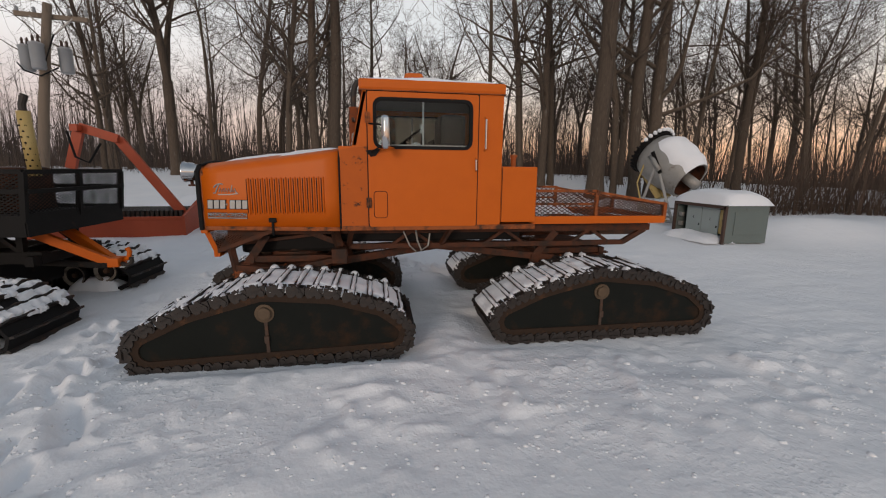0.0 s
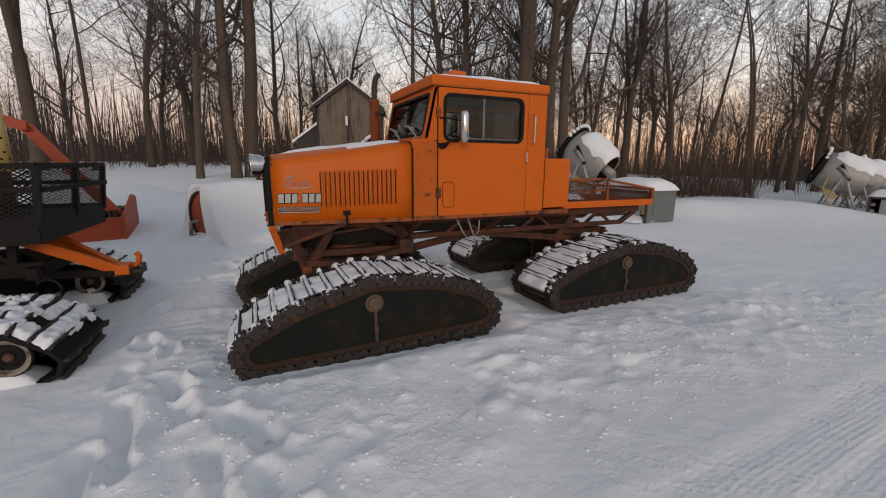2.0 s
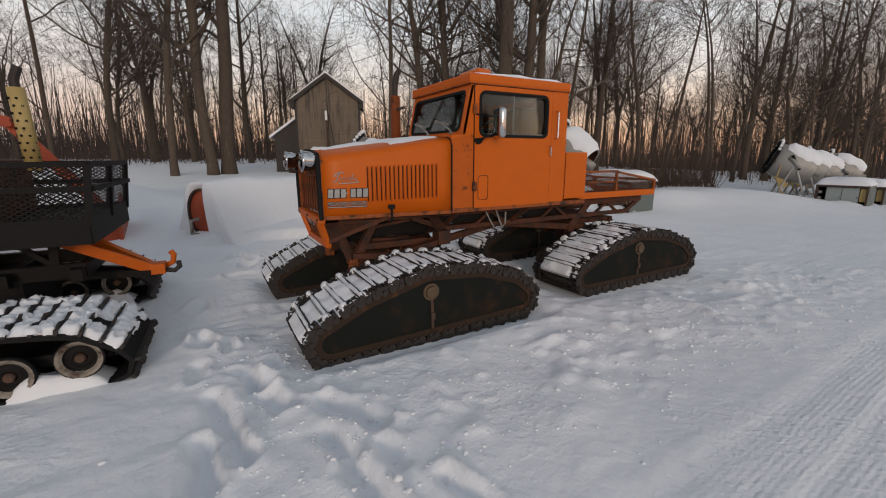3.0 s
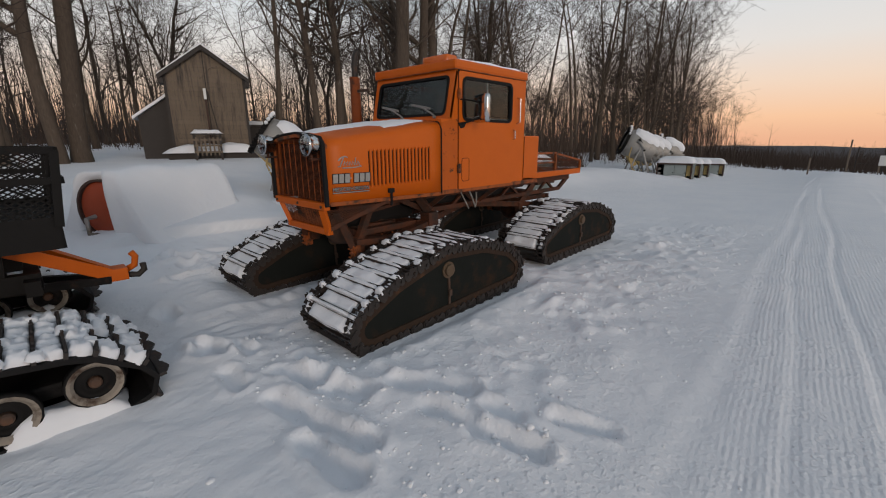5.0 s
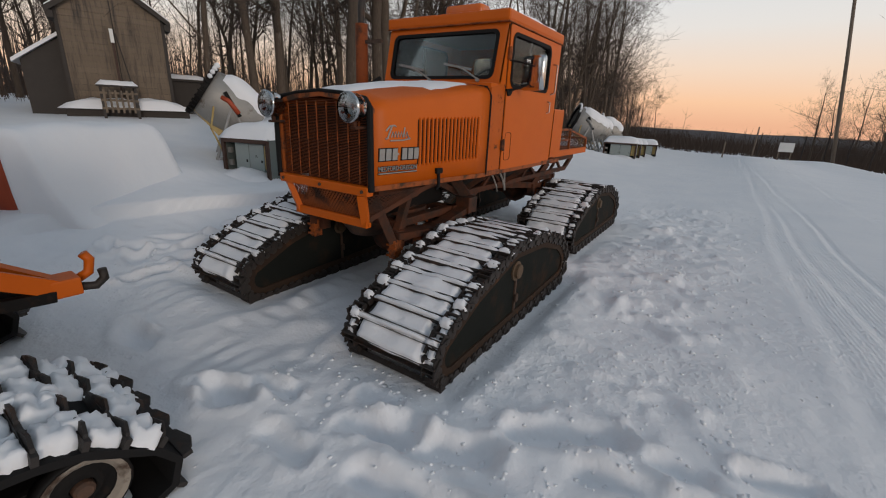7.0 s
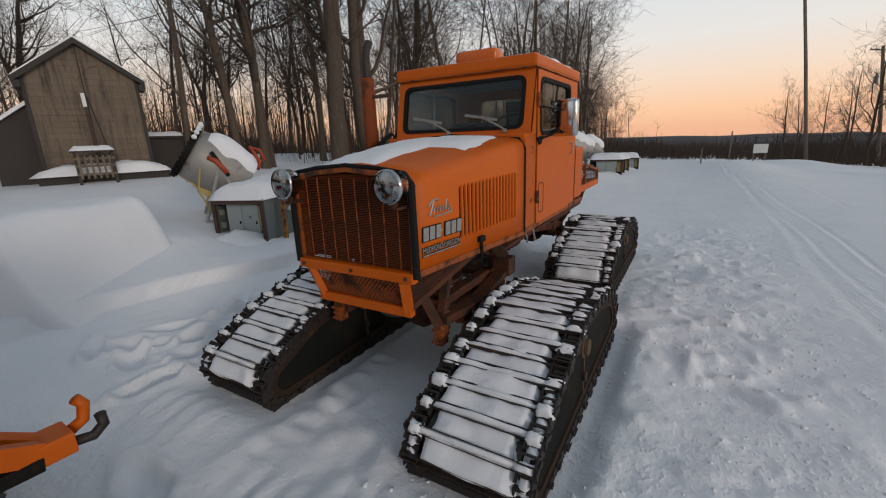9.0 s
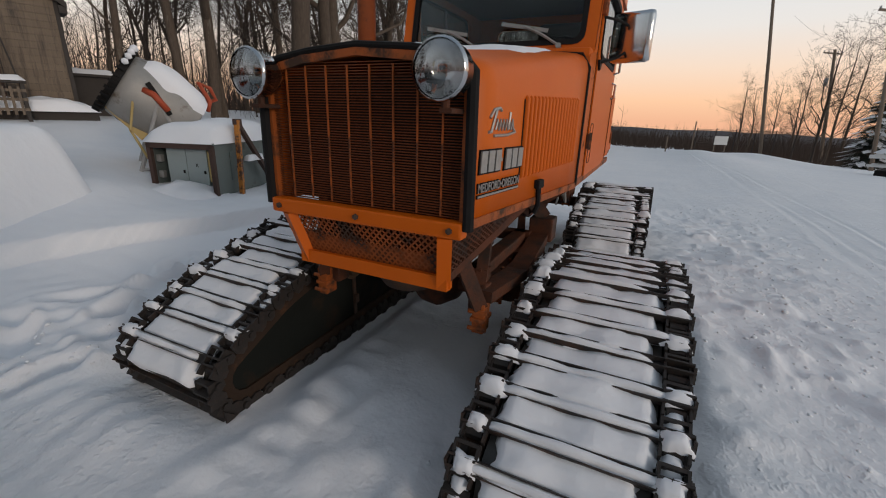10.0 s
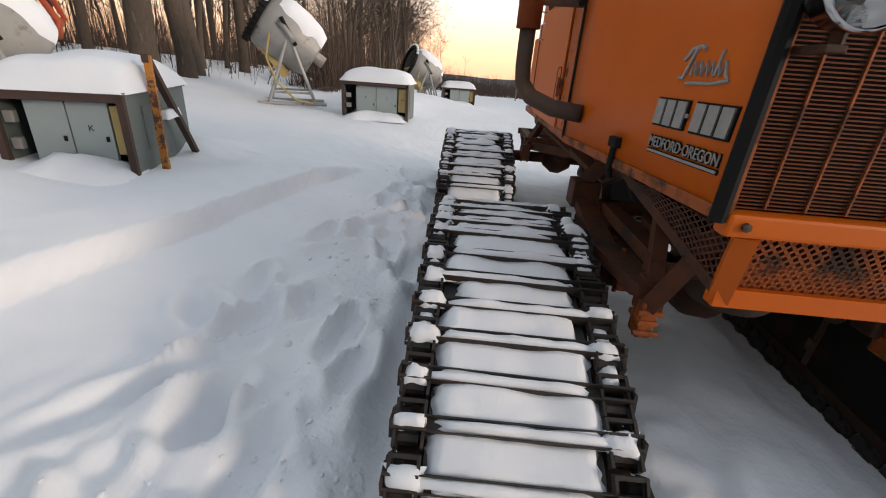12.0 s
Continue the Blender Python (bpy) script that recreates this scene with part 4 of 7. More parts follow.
    head.matrix_local = Matrix.Translation((0.035, -H - 0.165, 1.84)) @ pose(0, 0, 0, 0, 0, -18)
    part("mirror_glass", B(0.0305, 0.0335, -0.092, 0.092, -0.115, 0.115), CHROME, head)
    # windscreen
    def scr(u, v, d):
        return (-0.272 + 0.105 * (v - 1.725) / 0.49 + d, u, v)
    part("screen_frame", ring(rounded(-H, H, 1.725, 2.215, 0.02), rounded(-H + 0.075, H - 0.075, 1.782, 2.150, 0.05), scr, -0.012, 0.022), ORANGE, cat)
    part("screen_seal", ring(rounded(-H + 0.062, H - 0.062, 1.770, 2.162, 0.06), rounded(-H + 0.092, H - 0.092, 1.798, 2.134, 0.045), scr, -0.018, 0.012), BLACK, cat)
    part("windscreen", pane(rounded(-H + 0.088, H - 0.088, 1.794, 2.138, 0.045), scr, -0.004, 0.0), GLASS, cat, "flat windscreen pane")
    for y0 in (-0.42, 0.08):
        bm = bmesh.new()
        tube(bm, [(-0.274, y0, 1.765), (-0.290, y0 + 0.10, 1.825), (-0.292, y0 + 0.20, 1.868)], 0.008, 6)
        tube(bm, [(-0.262, y0, 1.755), (-0.300, y0, 1.765)], 0.016, 8)
        wiper = part("wiper", bm, GALV, cat, "grey wiper arm")
        part("wiper_blade", bar(bmesh.new(), (-0.283, y0 + 0.07, 1.845), (-0.277, y0 + 0.35, 1.895), 0.012, 0.020), GALV, wiper)
    part("cowl_top", B(-0.40, -0.255, -H + 0.004, H - 0.004, 1.690, 1.735, bevel=0.008), ORANGE, cat)
    # roof
    roof = part("roof", B(-0.212, 1.100, -H - 0.018, H + 0.018, 2.212, 2.305, bevel=0.022), ORANGE, cat, "orange cab roof with a rolled edge")
    part("roof_gutter", B(-0.214, 1.102, -H - 0.022, H + 0.022, 2.206, 2.216, bevel=0.003), ORANGE_WORN, roof)
    bm = B(0.20, 0.42, -0.15, 0.30, 2.300, 2.345, bevel=0.010)
    beacon = part("beacon", bm, ORANGE, cat, "low amber beacon bar")
    part("beacon_lens", B(0.215, 0.405, -0.13, 0.28, 2.340, 2.475, bevel=0.040), AMBER, beacon, "", True)
    # back wall with a window
    def back(u, v, d):
        return (1.085 + d, u, v)
    part("back_wall", ring(rounded(-H + 0.03, H - 0.03, 1.03, 2.212, 0.01), rounded(-0.42, 0.42, 1.72, 2.10, 0.05), back, -0.03, 0.0), ORANGE, cat)
    part("back_pane", pane(rounded(-0.42, 0.42, 1.72, 2.10, 0.05), back, -0.018, -0.014), GLASS, cat)
    # inside
    part("cab_floor", B(-0.36, 1.06, -H + 0.03, H - 0.03, 1.032, 1.05), BLACK_PAINT, cat)
    part("headliner", B(-0.15, 1.06, -H + 0.03, H - 0.03, 2.195, 2.210), CLOTH, cat)
    part("dashboard", B(-0.25, -0.06, -H + 0.035, H - 0.035, 1.45, 1.715, bevel=0.03), BLACK_PAINT, cat)
    for y in (-0.30, 0.30):
        part("seat", B(0.22, 0.60, y - 0.23, y + 0.23, 1.28, 1.42, bevel=0.04), CLOTH, cat)
        part("seat_back", B(0.52, 0.76, y - 0.22, y + 0.22, 1.40, 2.04 if y < 0 else 1.86, bevel=0.04), CLOTH, cat)
    m = Matrix.Translation((0.20, -0.27, 1.80)) @ pose(0, 0, 0, 0, -38, 0)
    bm = bmesh.new()
    tube(bm, [m @ Vector((0.19 * math.cos(a), 0.19 * math.sin(a), 0)) for a in (2 * math.pi * k / 24 for k in range(25))], 0.012, 7)
    for a in (0.5, 2.6, 4.7):
        tube(bm, [m @ Vector((0, 0, -0.02)), m @ Vector((0.18 * math.cos(a), 0.18 * math.sin(a), 0))], 0.008, 6)
    tube(bm, [m @ Vector((0, 0, 0)), m @ Vector((0, 0, -0.30))], 0.018, 8)
    part("steering_wheel", bm, BLACK, cat)
    # exhaust stack beside the cab, with its elbow into the bonnet side
    bm = bmesh.new()
    tube(bm, [(-0.33, 0.87, 1.50), (-0.33, 0.87, 2.26)], 0.060, 14)
    stack = part("muffler", bm, STACK_RUST, cat, "rusty vertical exhaust stack", True)
    part("exhaust_tip", Tb([(-0.33, 0.87, 2.20), (-0.33, 0.87, 2.40), (-0.31, 0.87, 2.50), (-0.27, 0.87, 2.56)], 0.034, n=12, cap=False), STEEL_DARK, stack, smooth=True)
    part("exhaust_pipe", Tb([(-0.33, 0.87, 1.52), (-0.33, 0.87, 1.34), (-0.35, 0.865, 1.25), (-0.41, 0.82, 1.19), (-0.50, 0.72, 1.15), (-0.60, 0.60, 1.14)], 0.040, n=12), STEEL_RUSTY, stack, smooth=True)
    for z in (1.62, 2.10):
        part("stack_bracket", B(-0.345, -0.315, 0.61, 0.83, z - 0.015, z + 0.015), STEEL_RUSTY, stack)
    part("hose", Tb([(-0.30, 0.66, 1.78), (-0.42, 0.70, 1.70), (-0.50, 0.66, 1.60)], 0.02, n=8), BLACK, cat)


def make_rear(cat):
    for s in (-1, 1):
        y0, y1 = sorted((s * 0.622, s * 0.26))
        tank = part("fuel_box", B(1.088, 1.440, y0, y1, 1.05, 1.575, bevel=0.012), ORANGE, cat, "orange side tank box")
        part("box_seam", B(1.092, 1.097, s * 0.6245 - 0.002, s * 0.6245 + 0.002, 1.06, 1.565), BLACK_PAINT, tank)
        if s < 0:
            part("filler_neck", Lt([(0.026, 0), (0.026, 0.09), (0.036, 0.09), (0.036, 0.115), (0.02, 0.12), (0, 0.12)], Matrix.Translation((1.27, -0.40, 1.573)), n=14), ORANGE_WORN, tank)
    # deck frame, expanded floor, rails
    x0, x1, w, z = 1.44, 2.90, 0.50, 1.055
    bm = bmesh.new()
    for s in (-1, 1):
        bar(bm, (x0, s * w, z), (x1, s * w, z), 0.045, 0.075)
    for x in (x0 + 0.02, 1.93, 2.42, x1):
        bar(bm, (x, -w, z), (x, w, z), 0.045, 0.06)
    deck = part("deck_frame", bm, ORANGE, cat, "orange angle-iron load deck")
    part("deck_floor", expanded_mesh(bmesh.new(), [(x0, -w, z + 0.034), (x1, -w, z + 0.034), (x1, w, z + 0.034), (x0, w, z + 0.034)], 0.075, 0.05, 0.012), ORANGE_DARK, deck, "expanded-metal deck floor")
    for s in (-1, 1):
        bm = bmesh.new()
        bar(bm, (x0 + 0.02, s * w, 1.345), (2.13, s * w, 1.345), 0.03, 0.025)
        bar(bm, (x0 + 0.02, s * w, 1.215), (2.13, s * w, 1.215), 0.02, 0.02)
        for x in (x0 + 0.025, 2.13):
            bar(bm, (x, s * w, z), (x, s * w, 1.355), 0.03, 0.03)
        part("rail", bm, ORANGE_WORN, deck)
        part("rail_mesh", expanded_mesh(bmesh.new(), [(x0 + 0.03, s * w, 1.09), (2.12, s * w, 1.09), (2.12, s * w, 1.335), (x0 + 0.03, s * w, 1.335)], 0.06, 0.035, 0.008), ORANGE_DARK, deck)
        bm = bmesh.new()
        bar(bm, (2.13, s * w, 1.335), (x1, s * w, 1.215), 0.025, 0.025)
        bar(bm, (x1, s * w, z), (x1, s * w, 1.225), 0.035, 0.035)
        part("rail", bm, ORANGE_WORN, deck)
        part("rail_mesh", expanded_mesh(bmesh.new(), [(2.14, s * w, 1.09), (x1, s * w, 1.09), (x1, s * w, 1.205), (2.14, s * w, 1.325)], 0.06, 0.035, 0.008), ORANGE_DARK, deck)
    part("tail_rail", bar(bmesh.new(), (x1, -w, 1.215), (x1, w, 1.215), 0.03, 0.03), ORANGE_WORN, deck)
    part("tail_mesh", expanded_mesh(bmesh.new(), [(x1, -w, 1.09), (x1, w, 1.09), (x1, w, 1.205), (x1, -w, 1.205)], 0.06, 0.035, 0.008), ORANGE_DARK, deck)
    part("tow_hitch", bar(bmesh.new(), (2.45, 0, 0.86), (2.98, 0, 0.86), 0.08, 0.07), STEEL_RUSTY, cat)
    part("snow_pad", snow_patch(bmesh.new(), Matrix.Translation((1.75, 0.1, z + 0.04)), 0.5, 0.75, 0.05, 5, 10, 12), SNOW, deck, smooth=True)


def make_chassis(cat):
    for s in (-1, 1):
        y = s * 0.34
        bm = bmesh.new()
        bar(bm, (-1.45, y, 0.955), (2.85, y, 0.955), 0.05, 0.07)
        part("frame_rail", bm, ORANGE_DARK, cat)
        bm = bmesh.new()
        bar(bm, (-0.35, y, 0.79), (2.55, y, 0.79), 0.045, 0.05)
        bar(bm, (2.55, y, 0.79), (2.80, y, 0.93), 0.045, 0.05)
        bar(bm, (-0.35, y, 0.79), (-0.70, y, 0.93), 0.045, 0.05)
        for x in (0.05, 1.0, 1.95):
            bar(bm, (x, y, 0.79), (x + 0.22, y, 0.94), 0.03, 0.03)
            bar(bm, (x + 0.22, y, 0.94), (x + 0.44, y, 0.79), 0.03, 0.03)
        part("truss", bm, ORANGE_DARK, cat, "dark orange-brown lower truss rail with diagonal braces")
        for x in (-0.30, 0.62):
            part("outrigger", bar(bmesh.new(), (x, s * 0.60, 1.0), (x - 0.06, y, 0.80), 0.035, 0.045), ORANGE_DARK, cat)
    for hx, hy in ((-0.89, 0.0), (2.0, 0.145)):
        bm = bmesh.new()
        tube(bm, [(hx, hy - 0.62, 0.47), (hx, hy + 0.62, 0.47)], 0.055, 12)
        lathe(bm, [(0, -0.17), (0.10, -0.15), (0.17, -0.06), (0.18, 0.03), (0.12, 0.13), (0, 0.15)], Matrix.Translation((hx, hy, 0.49)) @ pose(0, 0, 0, 90, 0, 0), n=18)
        tube(bm, [(hx, hy, 0.50), (hx + (0.55 if hx < 0 else -0.55), hy * 0.5, 0.66)], 0.05, 10)
        part("axle", bm, ORANGE_DARK, cat, "dark orange-brown axle with its differential", True)
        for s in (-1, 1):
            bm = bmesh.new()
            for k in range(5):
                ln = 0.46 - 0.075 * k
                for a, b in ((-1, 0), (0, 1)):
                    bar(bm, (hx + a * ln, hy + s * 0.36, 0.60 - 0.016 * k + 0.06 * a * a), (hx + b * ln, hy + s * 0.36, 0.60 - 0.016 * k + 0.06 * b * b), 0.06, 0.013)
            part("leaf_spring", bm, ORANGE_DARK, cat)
            bm = B(hx - 0.11, hx + 0.11, hy + s * 0.36 - 0.045, hy + s * 0.36 + 0.045, 0.44, 0.545, bevel=0.01)
            for q in (-1, 1):
                tube(bm, [(hx + q * 0.07, hy + s * 0.36 - 0.035, 0.42), (hx + q * 0.07, hy + s * 0.36 - 0.035, 0.63)], 0.010, 6)
                tube(bm, [(hx + q * 0.07, hy + s * 0.36 + 0.035, 0.42), (hx + q * 0.07, hy + s * 0.36 + 0.035, 0.63)], 0.010, 6)
            part("spring_seat", bm, ORANGE_WORN, cat)
            bm = B(hx - 0.45, hx - 0.36, hy + s * 0.40 - 0.04, hy + s * 0.40 + 0.04, 0.52, 0.66, bevel=0.012)
            bar(bm, (hx - 0.40, hy + s * 0.40, 0.64), (hx - 0.22, s * 0.36, 0.92), 0.05, 0.07)
            part("spring_hanger", bm, ORANGE_DARK, cat)
        bm = Lt([(0.30, 0), (0.30, 0.035), (0.24, 0.04), (0.24, 0.075), (0.16, 0.08), (0, 0.08)], Matrix.Translation((hx, hy, 0.70)), n=24)
        box(bm, hx - 0.40, hx + 0.40, hy - 0.40, hy - 0.32, 0.66, 0.72, bevel=0.008)
        box(bm, hx - 0.40, hx + 0.40, hy + 0.32, hy + 0.40, 0.66, 0.72, bevel=0.008)
        for q in (-1, 1):
            bar(bm, (hx + q * 0.36, hy - 0.42, 0.69), (hx + q * 0.36, hy + 0.42, 0.69), 0.06, 0.06)
        part("turntable", bm, ORANGE_DARK, cat, "dark orange-brown steering turntable over the axle")
    for s in (-1, 1):
        bm = B(-1.39, -1.31, s * 0.43 - 0.028, s * 0.43 + 0.028, 0.46, 0.60, bevel=0.008)
        for z in (0.485, 0.565):
            tube(bm, [(-1.395, s * 0.43 - 0.042, z), (-1.395, s * 0.43 + 0.042, z)], 0.010, 6)
        box(bm, -1.398, -1.30, s * 0.43 - 0.034, s * 0.43 + 0.034, 0.515, 0.535, bevel=0.004)
        part("spring_shackle", bm, ORANGE_WORN, cat, "orange spring shackle block with bolts")
        bm = bmesh.new()
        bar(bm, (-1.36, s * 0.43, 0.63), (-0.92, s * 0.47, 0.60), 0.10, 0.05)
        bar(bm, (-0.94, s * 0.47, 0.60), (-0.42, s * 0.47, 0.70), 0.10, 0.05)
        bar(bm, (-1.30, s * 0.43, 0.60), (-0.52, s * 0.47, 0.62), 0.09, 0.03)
        part("spring_beam", bm, ORANGE_DARK, cat, "dark orange-brown spring beam")
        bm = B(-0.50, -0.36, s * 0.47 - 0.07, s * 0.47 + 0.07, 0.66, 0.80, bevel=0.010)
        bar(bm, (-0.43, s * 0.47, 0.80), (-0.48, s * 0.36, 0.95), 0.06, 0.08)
        part("spring_bracket", bm, ORANGE_DARK, cat, "dark orange-brown frame bracket")
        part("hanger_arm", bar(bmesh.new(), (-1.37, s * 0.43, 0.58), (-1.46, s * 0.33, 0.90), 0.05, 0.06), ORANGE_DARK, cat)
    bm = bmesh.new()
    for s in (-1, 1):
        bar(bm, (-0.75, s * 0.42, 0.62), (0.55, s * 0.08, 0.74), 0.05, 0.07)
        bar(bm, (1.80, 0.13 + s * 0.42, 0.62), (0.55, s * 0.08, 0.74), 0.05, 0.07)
    part("drawbar", bm, ORANGE_DARK, cat, "dark orange-brown crossing drawbars between the axles")
    part("under_panel", B(-0.52, 1.40, -0.31, 0.31, 0.83, 0.975, bevel=0.02), BLACK_PAINT, cat, "black underfloor of the cab")
    part("engine_block", B(-1.38, -0.45, -0.24, 0.24, 0.72, 1.35, bevel=0.04), BLACK_PAINT, cat)
    part("oil_pan", Lt([(0, -0.20), (0.14, -0.17), (0.23, -0.04), (0.25, 0.1), (0, 0.1)], Matrix.Translation((-1.15, 0.04, 0.70)), n=20), STEEL_RUSTY, cat, smooth=True)
    part("drive_shaft", Tb([(-0.45, 0, 0.82), (0.5, 0, 0.80), (1.4, 0.08, 0.66), (1.9, 0.13, 0.52)], 0.035, n=10), STEEL_RUSTY, cat)
    part("skid_plate", Pr([(-1.46, 0.80), (-0.60, 0.90), (-0.60, 0.93), (-1.46, 0.83)], -0.30, 0.30), ORANGE_DARK, cat)
    bm = bmesh.new()
    tube(bm, [(0.30, -0.40, 0.96), (0.31, -0.45, 0.86), (0.35, -0.46, 0.76), (0.42, -0.42, 0.80), (0.44, -0.40, 0.92)], 0.010, 6)
    tube(bm, [(0.18, -0.38, 0.94), (0.24, -0.42, 0.80), (0.30, -0.40, 0.74)], 0.008, 6)
    part("brake_hose", bm, GALV, cat)


def make_snowcat():
    cat = thing("snowcat", Matrix.Translation((0, CAT_Y, 0)), "orange vintage snowcat on four snow-caked pontoon tracks", "snow vehicle")
    make_body(cat)
    make_cab(cat)
    make_rear(cat)
    make_chassis(cat)
    for i, (cx, cy, o) in enumerate(((-0.885, -0.90, -1), (-0.885, 0.90, 1), (2.0, -0.73, -1), (2.0, 1.02, 1))):
        make_track(cat, cx, cy, o, 31 + i)
    bm = bmesh.new()
    def lay(x0, x1, y0, y1, th, seed, n=14):
        rows = []
        for i in range(n + 1):
            row = []
            for j in range(n + 1):
                u, v = i / n, j / n
                x = x0 + (x1 - x0) * u
                y = (y0 + (y1 - y0) * v)
                w, zs, zc = hood_section(x)
                k = math.sqrt(max(0, min(1, min(u, 1 - u, v, 1 - v) / 0.25)))
                f = abs(y) / w
                zz = zc + (zs + (zc - zs) * 0.75 - zc) * f / 0.6 if f < 0.6 else zs + 0.010 + ((zc - zs) * 0.75 - 0.010) * (1 - (f - 0.6) / 0.28)
                wob = 0.03 * noise.noise((x * 6 + seed, y * 6, 1)) * (1 - k)
                row.append(bm.verts.new((x + wob, y + wob, zz - 0.004 + k * th * (1 + 0.4 * noise.noise((x * 7, y * 7, seed))))))
            rows.append(row)
        for a, b in zip(rows, rows[1:]):
            for j in range(n):
                bm.faces.new((a[j], a[j + 1], b[j + 1], b[j]))
    lay(-1.50, -0.44, -0.12, 0.42, 0.030, 3.3)
    lay(-0.95, -0.42, -0.42, 0.10, 0.022, 8.1)
    for v in bm.verts:
        v.co.y += CAT_Y
    tagged(part("bonnet_snow", bm, SNOW, None, "", True), "thin patch of snow on the orange bonnet", "snow", kind="stuff")


make_snowcat()
tagged(part("roof_snow", snow_patch(bmesh.new(), Matrix.Translation((0.45, CAT_Y - 0.52, 2.302)), 1.25, 0.20, 0.028, 12, 26, 8, 0.6, 0.3, 0.4), SNOW, None, "", True), "thin line of snow along the cab roof's edge", "snow", kind="stuff")


# ---- woods ----
def grow(bm_trunk, bm_crown, rnd, p, d, length, r, level):
    """One limb and what branches off it: thick wood into the trunk's mesh, thin wood into the crown's."""
    n = (9, 7, 3, 1)[level]
    wob, rise = (0.045, 0.20, 0.26, 0.3)[level], (0.03, 0.12, 0.05, 0.0)[level]
    pts, rad, dirs = [p.copy()], [r], [d.copy()]
    for k in range(n):
        d = (d + Vector((rnd.gauss(0, wob), rnd.gauss(0, wob), rnd.gauss(0, wob * 0.5) + rise))).normalized()
        p = p + d * length / n
        pts.append(p.copy())
        dirs.append(d.copy())
        rad.append(max(0.005, r * (1 - (0.80 if level == 0 else 0.86) * ((k + 1) / n) ** (1.3 if level == 0 else 1.0))))
    tube(bm_trunk if level < 2 else bm_crown, pts, rad, (10, 5, 3, 3)[level], cap=False)
    if level == 3:
        return
    for c in range(rnd.randint(*((13, 16), (8, 10), (5, 7))[level])):
        f = rnd.uniform(0.17 if level == 0 else 0.15, 0.99) if c else 0.999
        i = min(n - 1, int(f * n))
        q = pts[i].lerp(pts[i + 1], f * n - i)
        out = dirs[i].cross(Vector((rnd.uniform(-1, 1), rnd.uniform(-1, 1), rnd.uniform(-0.5, 0.5)))).normalized()
        tilt = rnd.uniform(0.7, 1.3) if c else 0.25
        dd = (dirs[i] * math.cos(tilt) + out * math.sin(tilt)).normalized()
        ln = length * (rnd.uniform(0.28, 0.50) * (1.2 - 0.6 * f) if level == 0 else rnd.uniform(0.28, 0.55))
        grow(bm_trunk, bm_crown, rnd, q, dd, ln, max(0.0055, min(rad[i] * rnd.uniform(0.32, 0.55), 0.09)), level + 1)


def make_tree(seed, height, r, fork=0.0, lean=0.0):
    rnd = random.Random(seed)
    tr, cr = bmesh.new(), bmesh.new()
    tube(tr, [(0, 0, -0.6), (0, 0, 0.0), (0, 0, 0.5)], [r * 1.5, r * 1.25, r * 1.02], 10, cap=False)
    d = Vector((lean, lean * 0.3, 1)).normalized()
    if fork:
        base = d * fork
        tube(tr, [(0, 0, 0.4), tuple(base)], [r, r * 0.92], 10, cap=False)
        grow(tr, cr, rnd, base, (d + Vector((0.13, 0.05, 0))).normalized(), height - fork, r * 0.74, 0)
        grow(tr, cr, rnd, base, (d - Vector((0.16, 0.03, 0))).normalized(), (height - fork) * 0.9, r * 0.62, 0)
    else:
        grow(tr, cr, rnd, Vector((0, 0, 0.4)), d, height, r, 0)
    tree = thing("tree", Matrix.Identity(4), "tall bare hardwood tree with dark grey bark", "tree", "trees of the woods")
    part("trunk", tr, BARK, tree, smooth=True)
    part("crown", cr, TWIG, tree, "bare crown of fine twigs")
    return tree


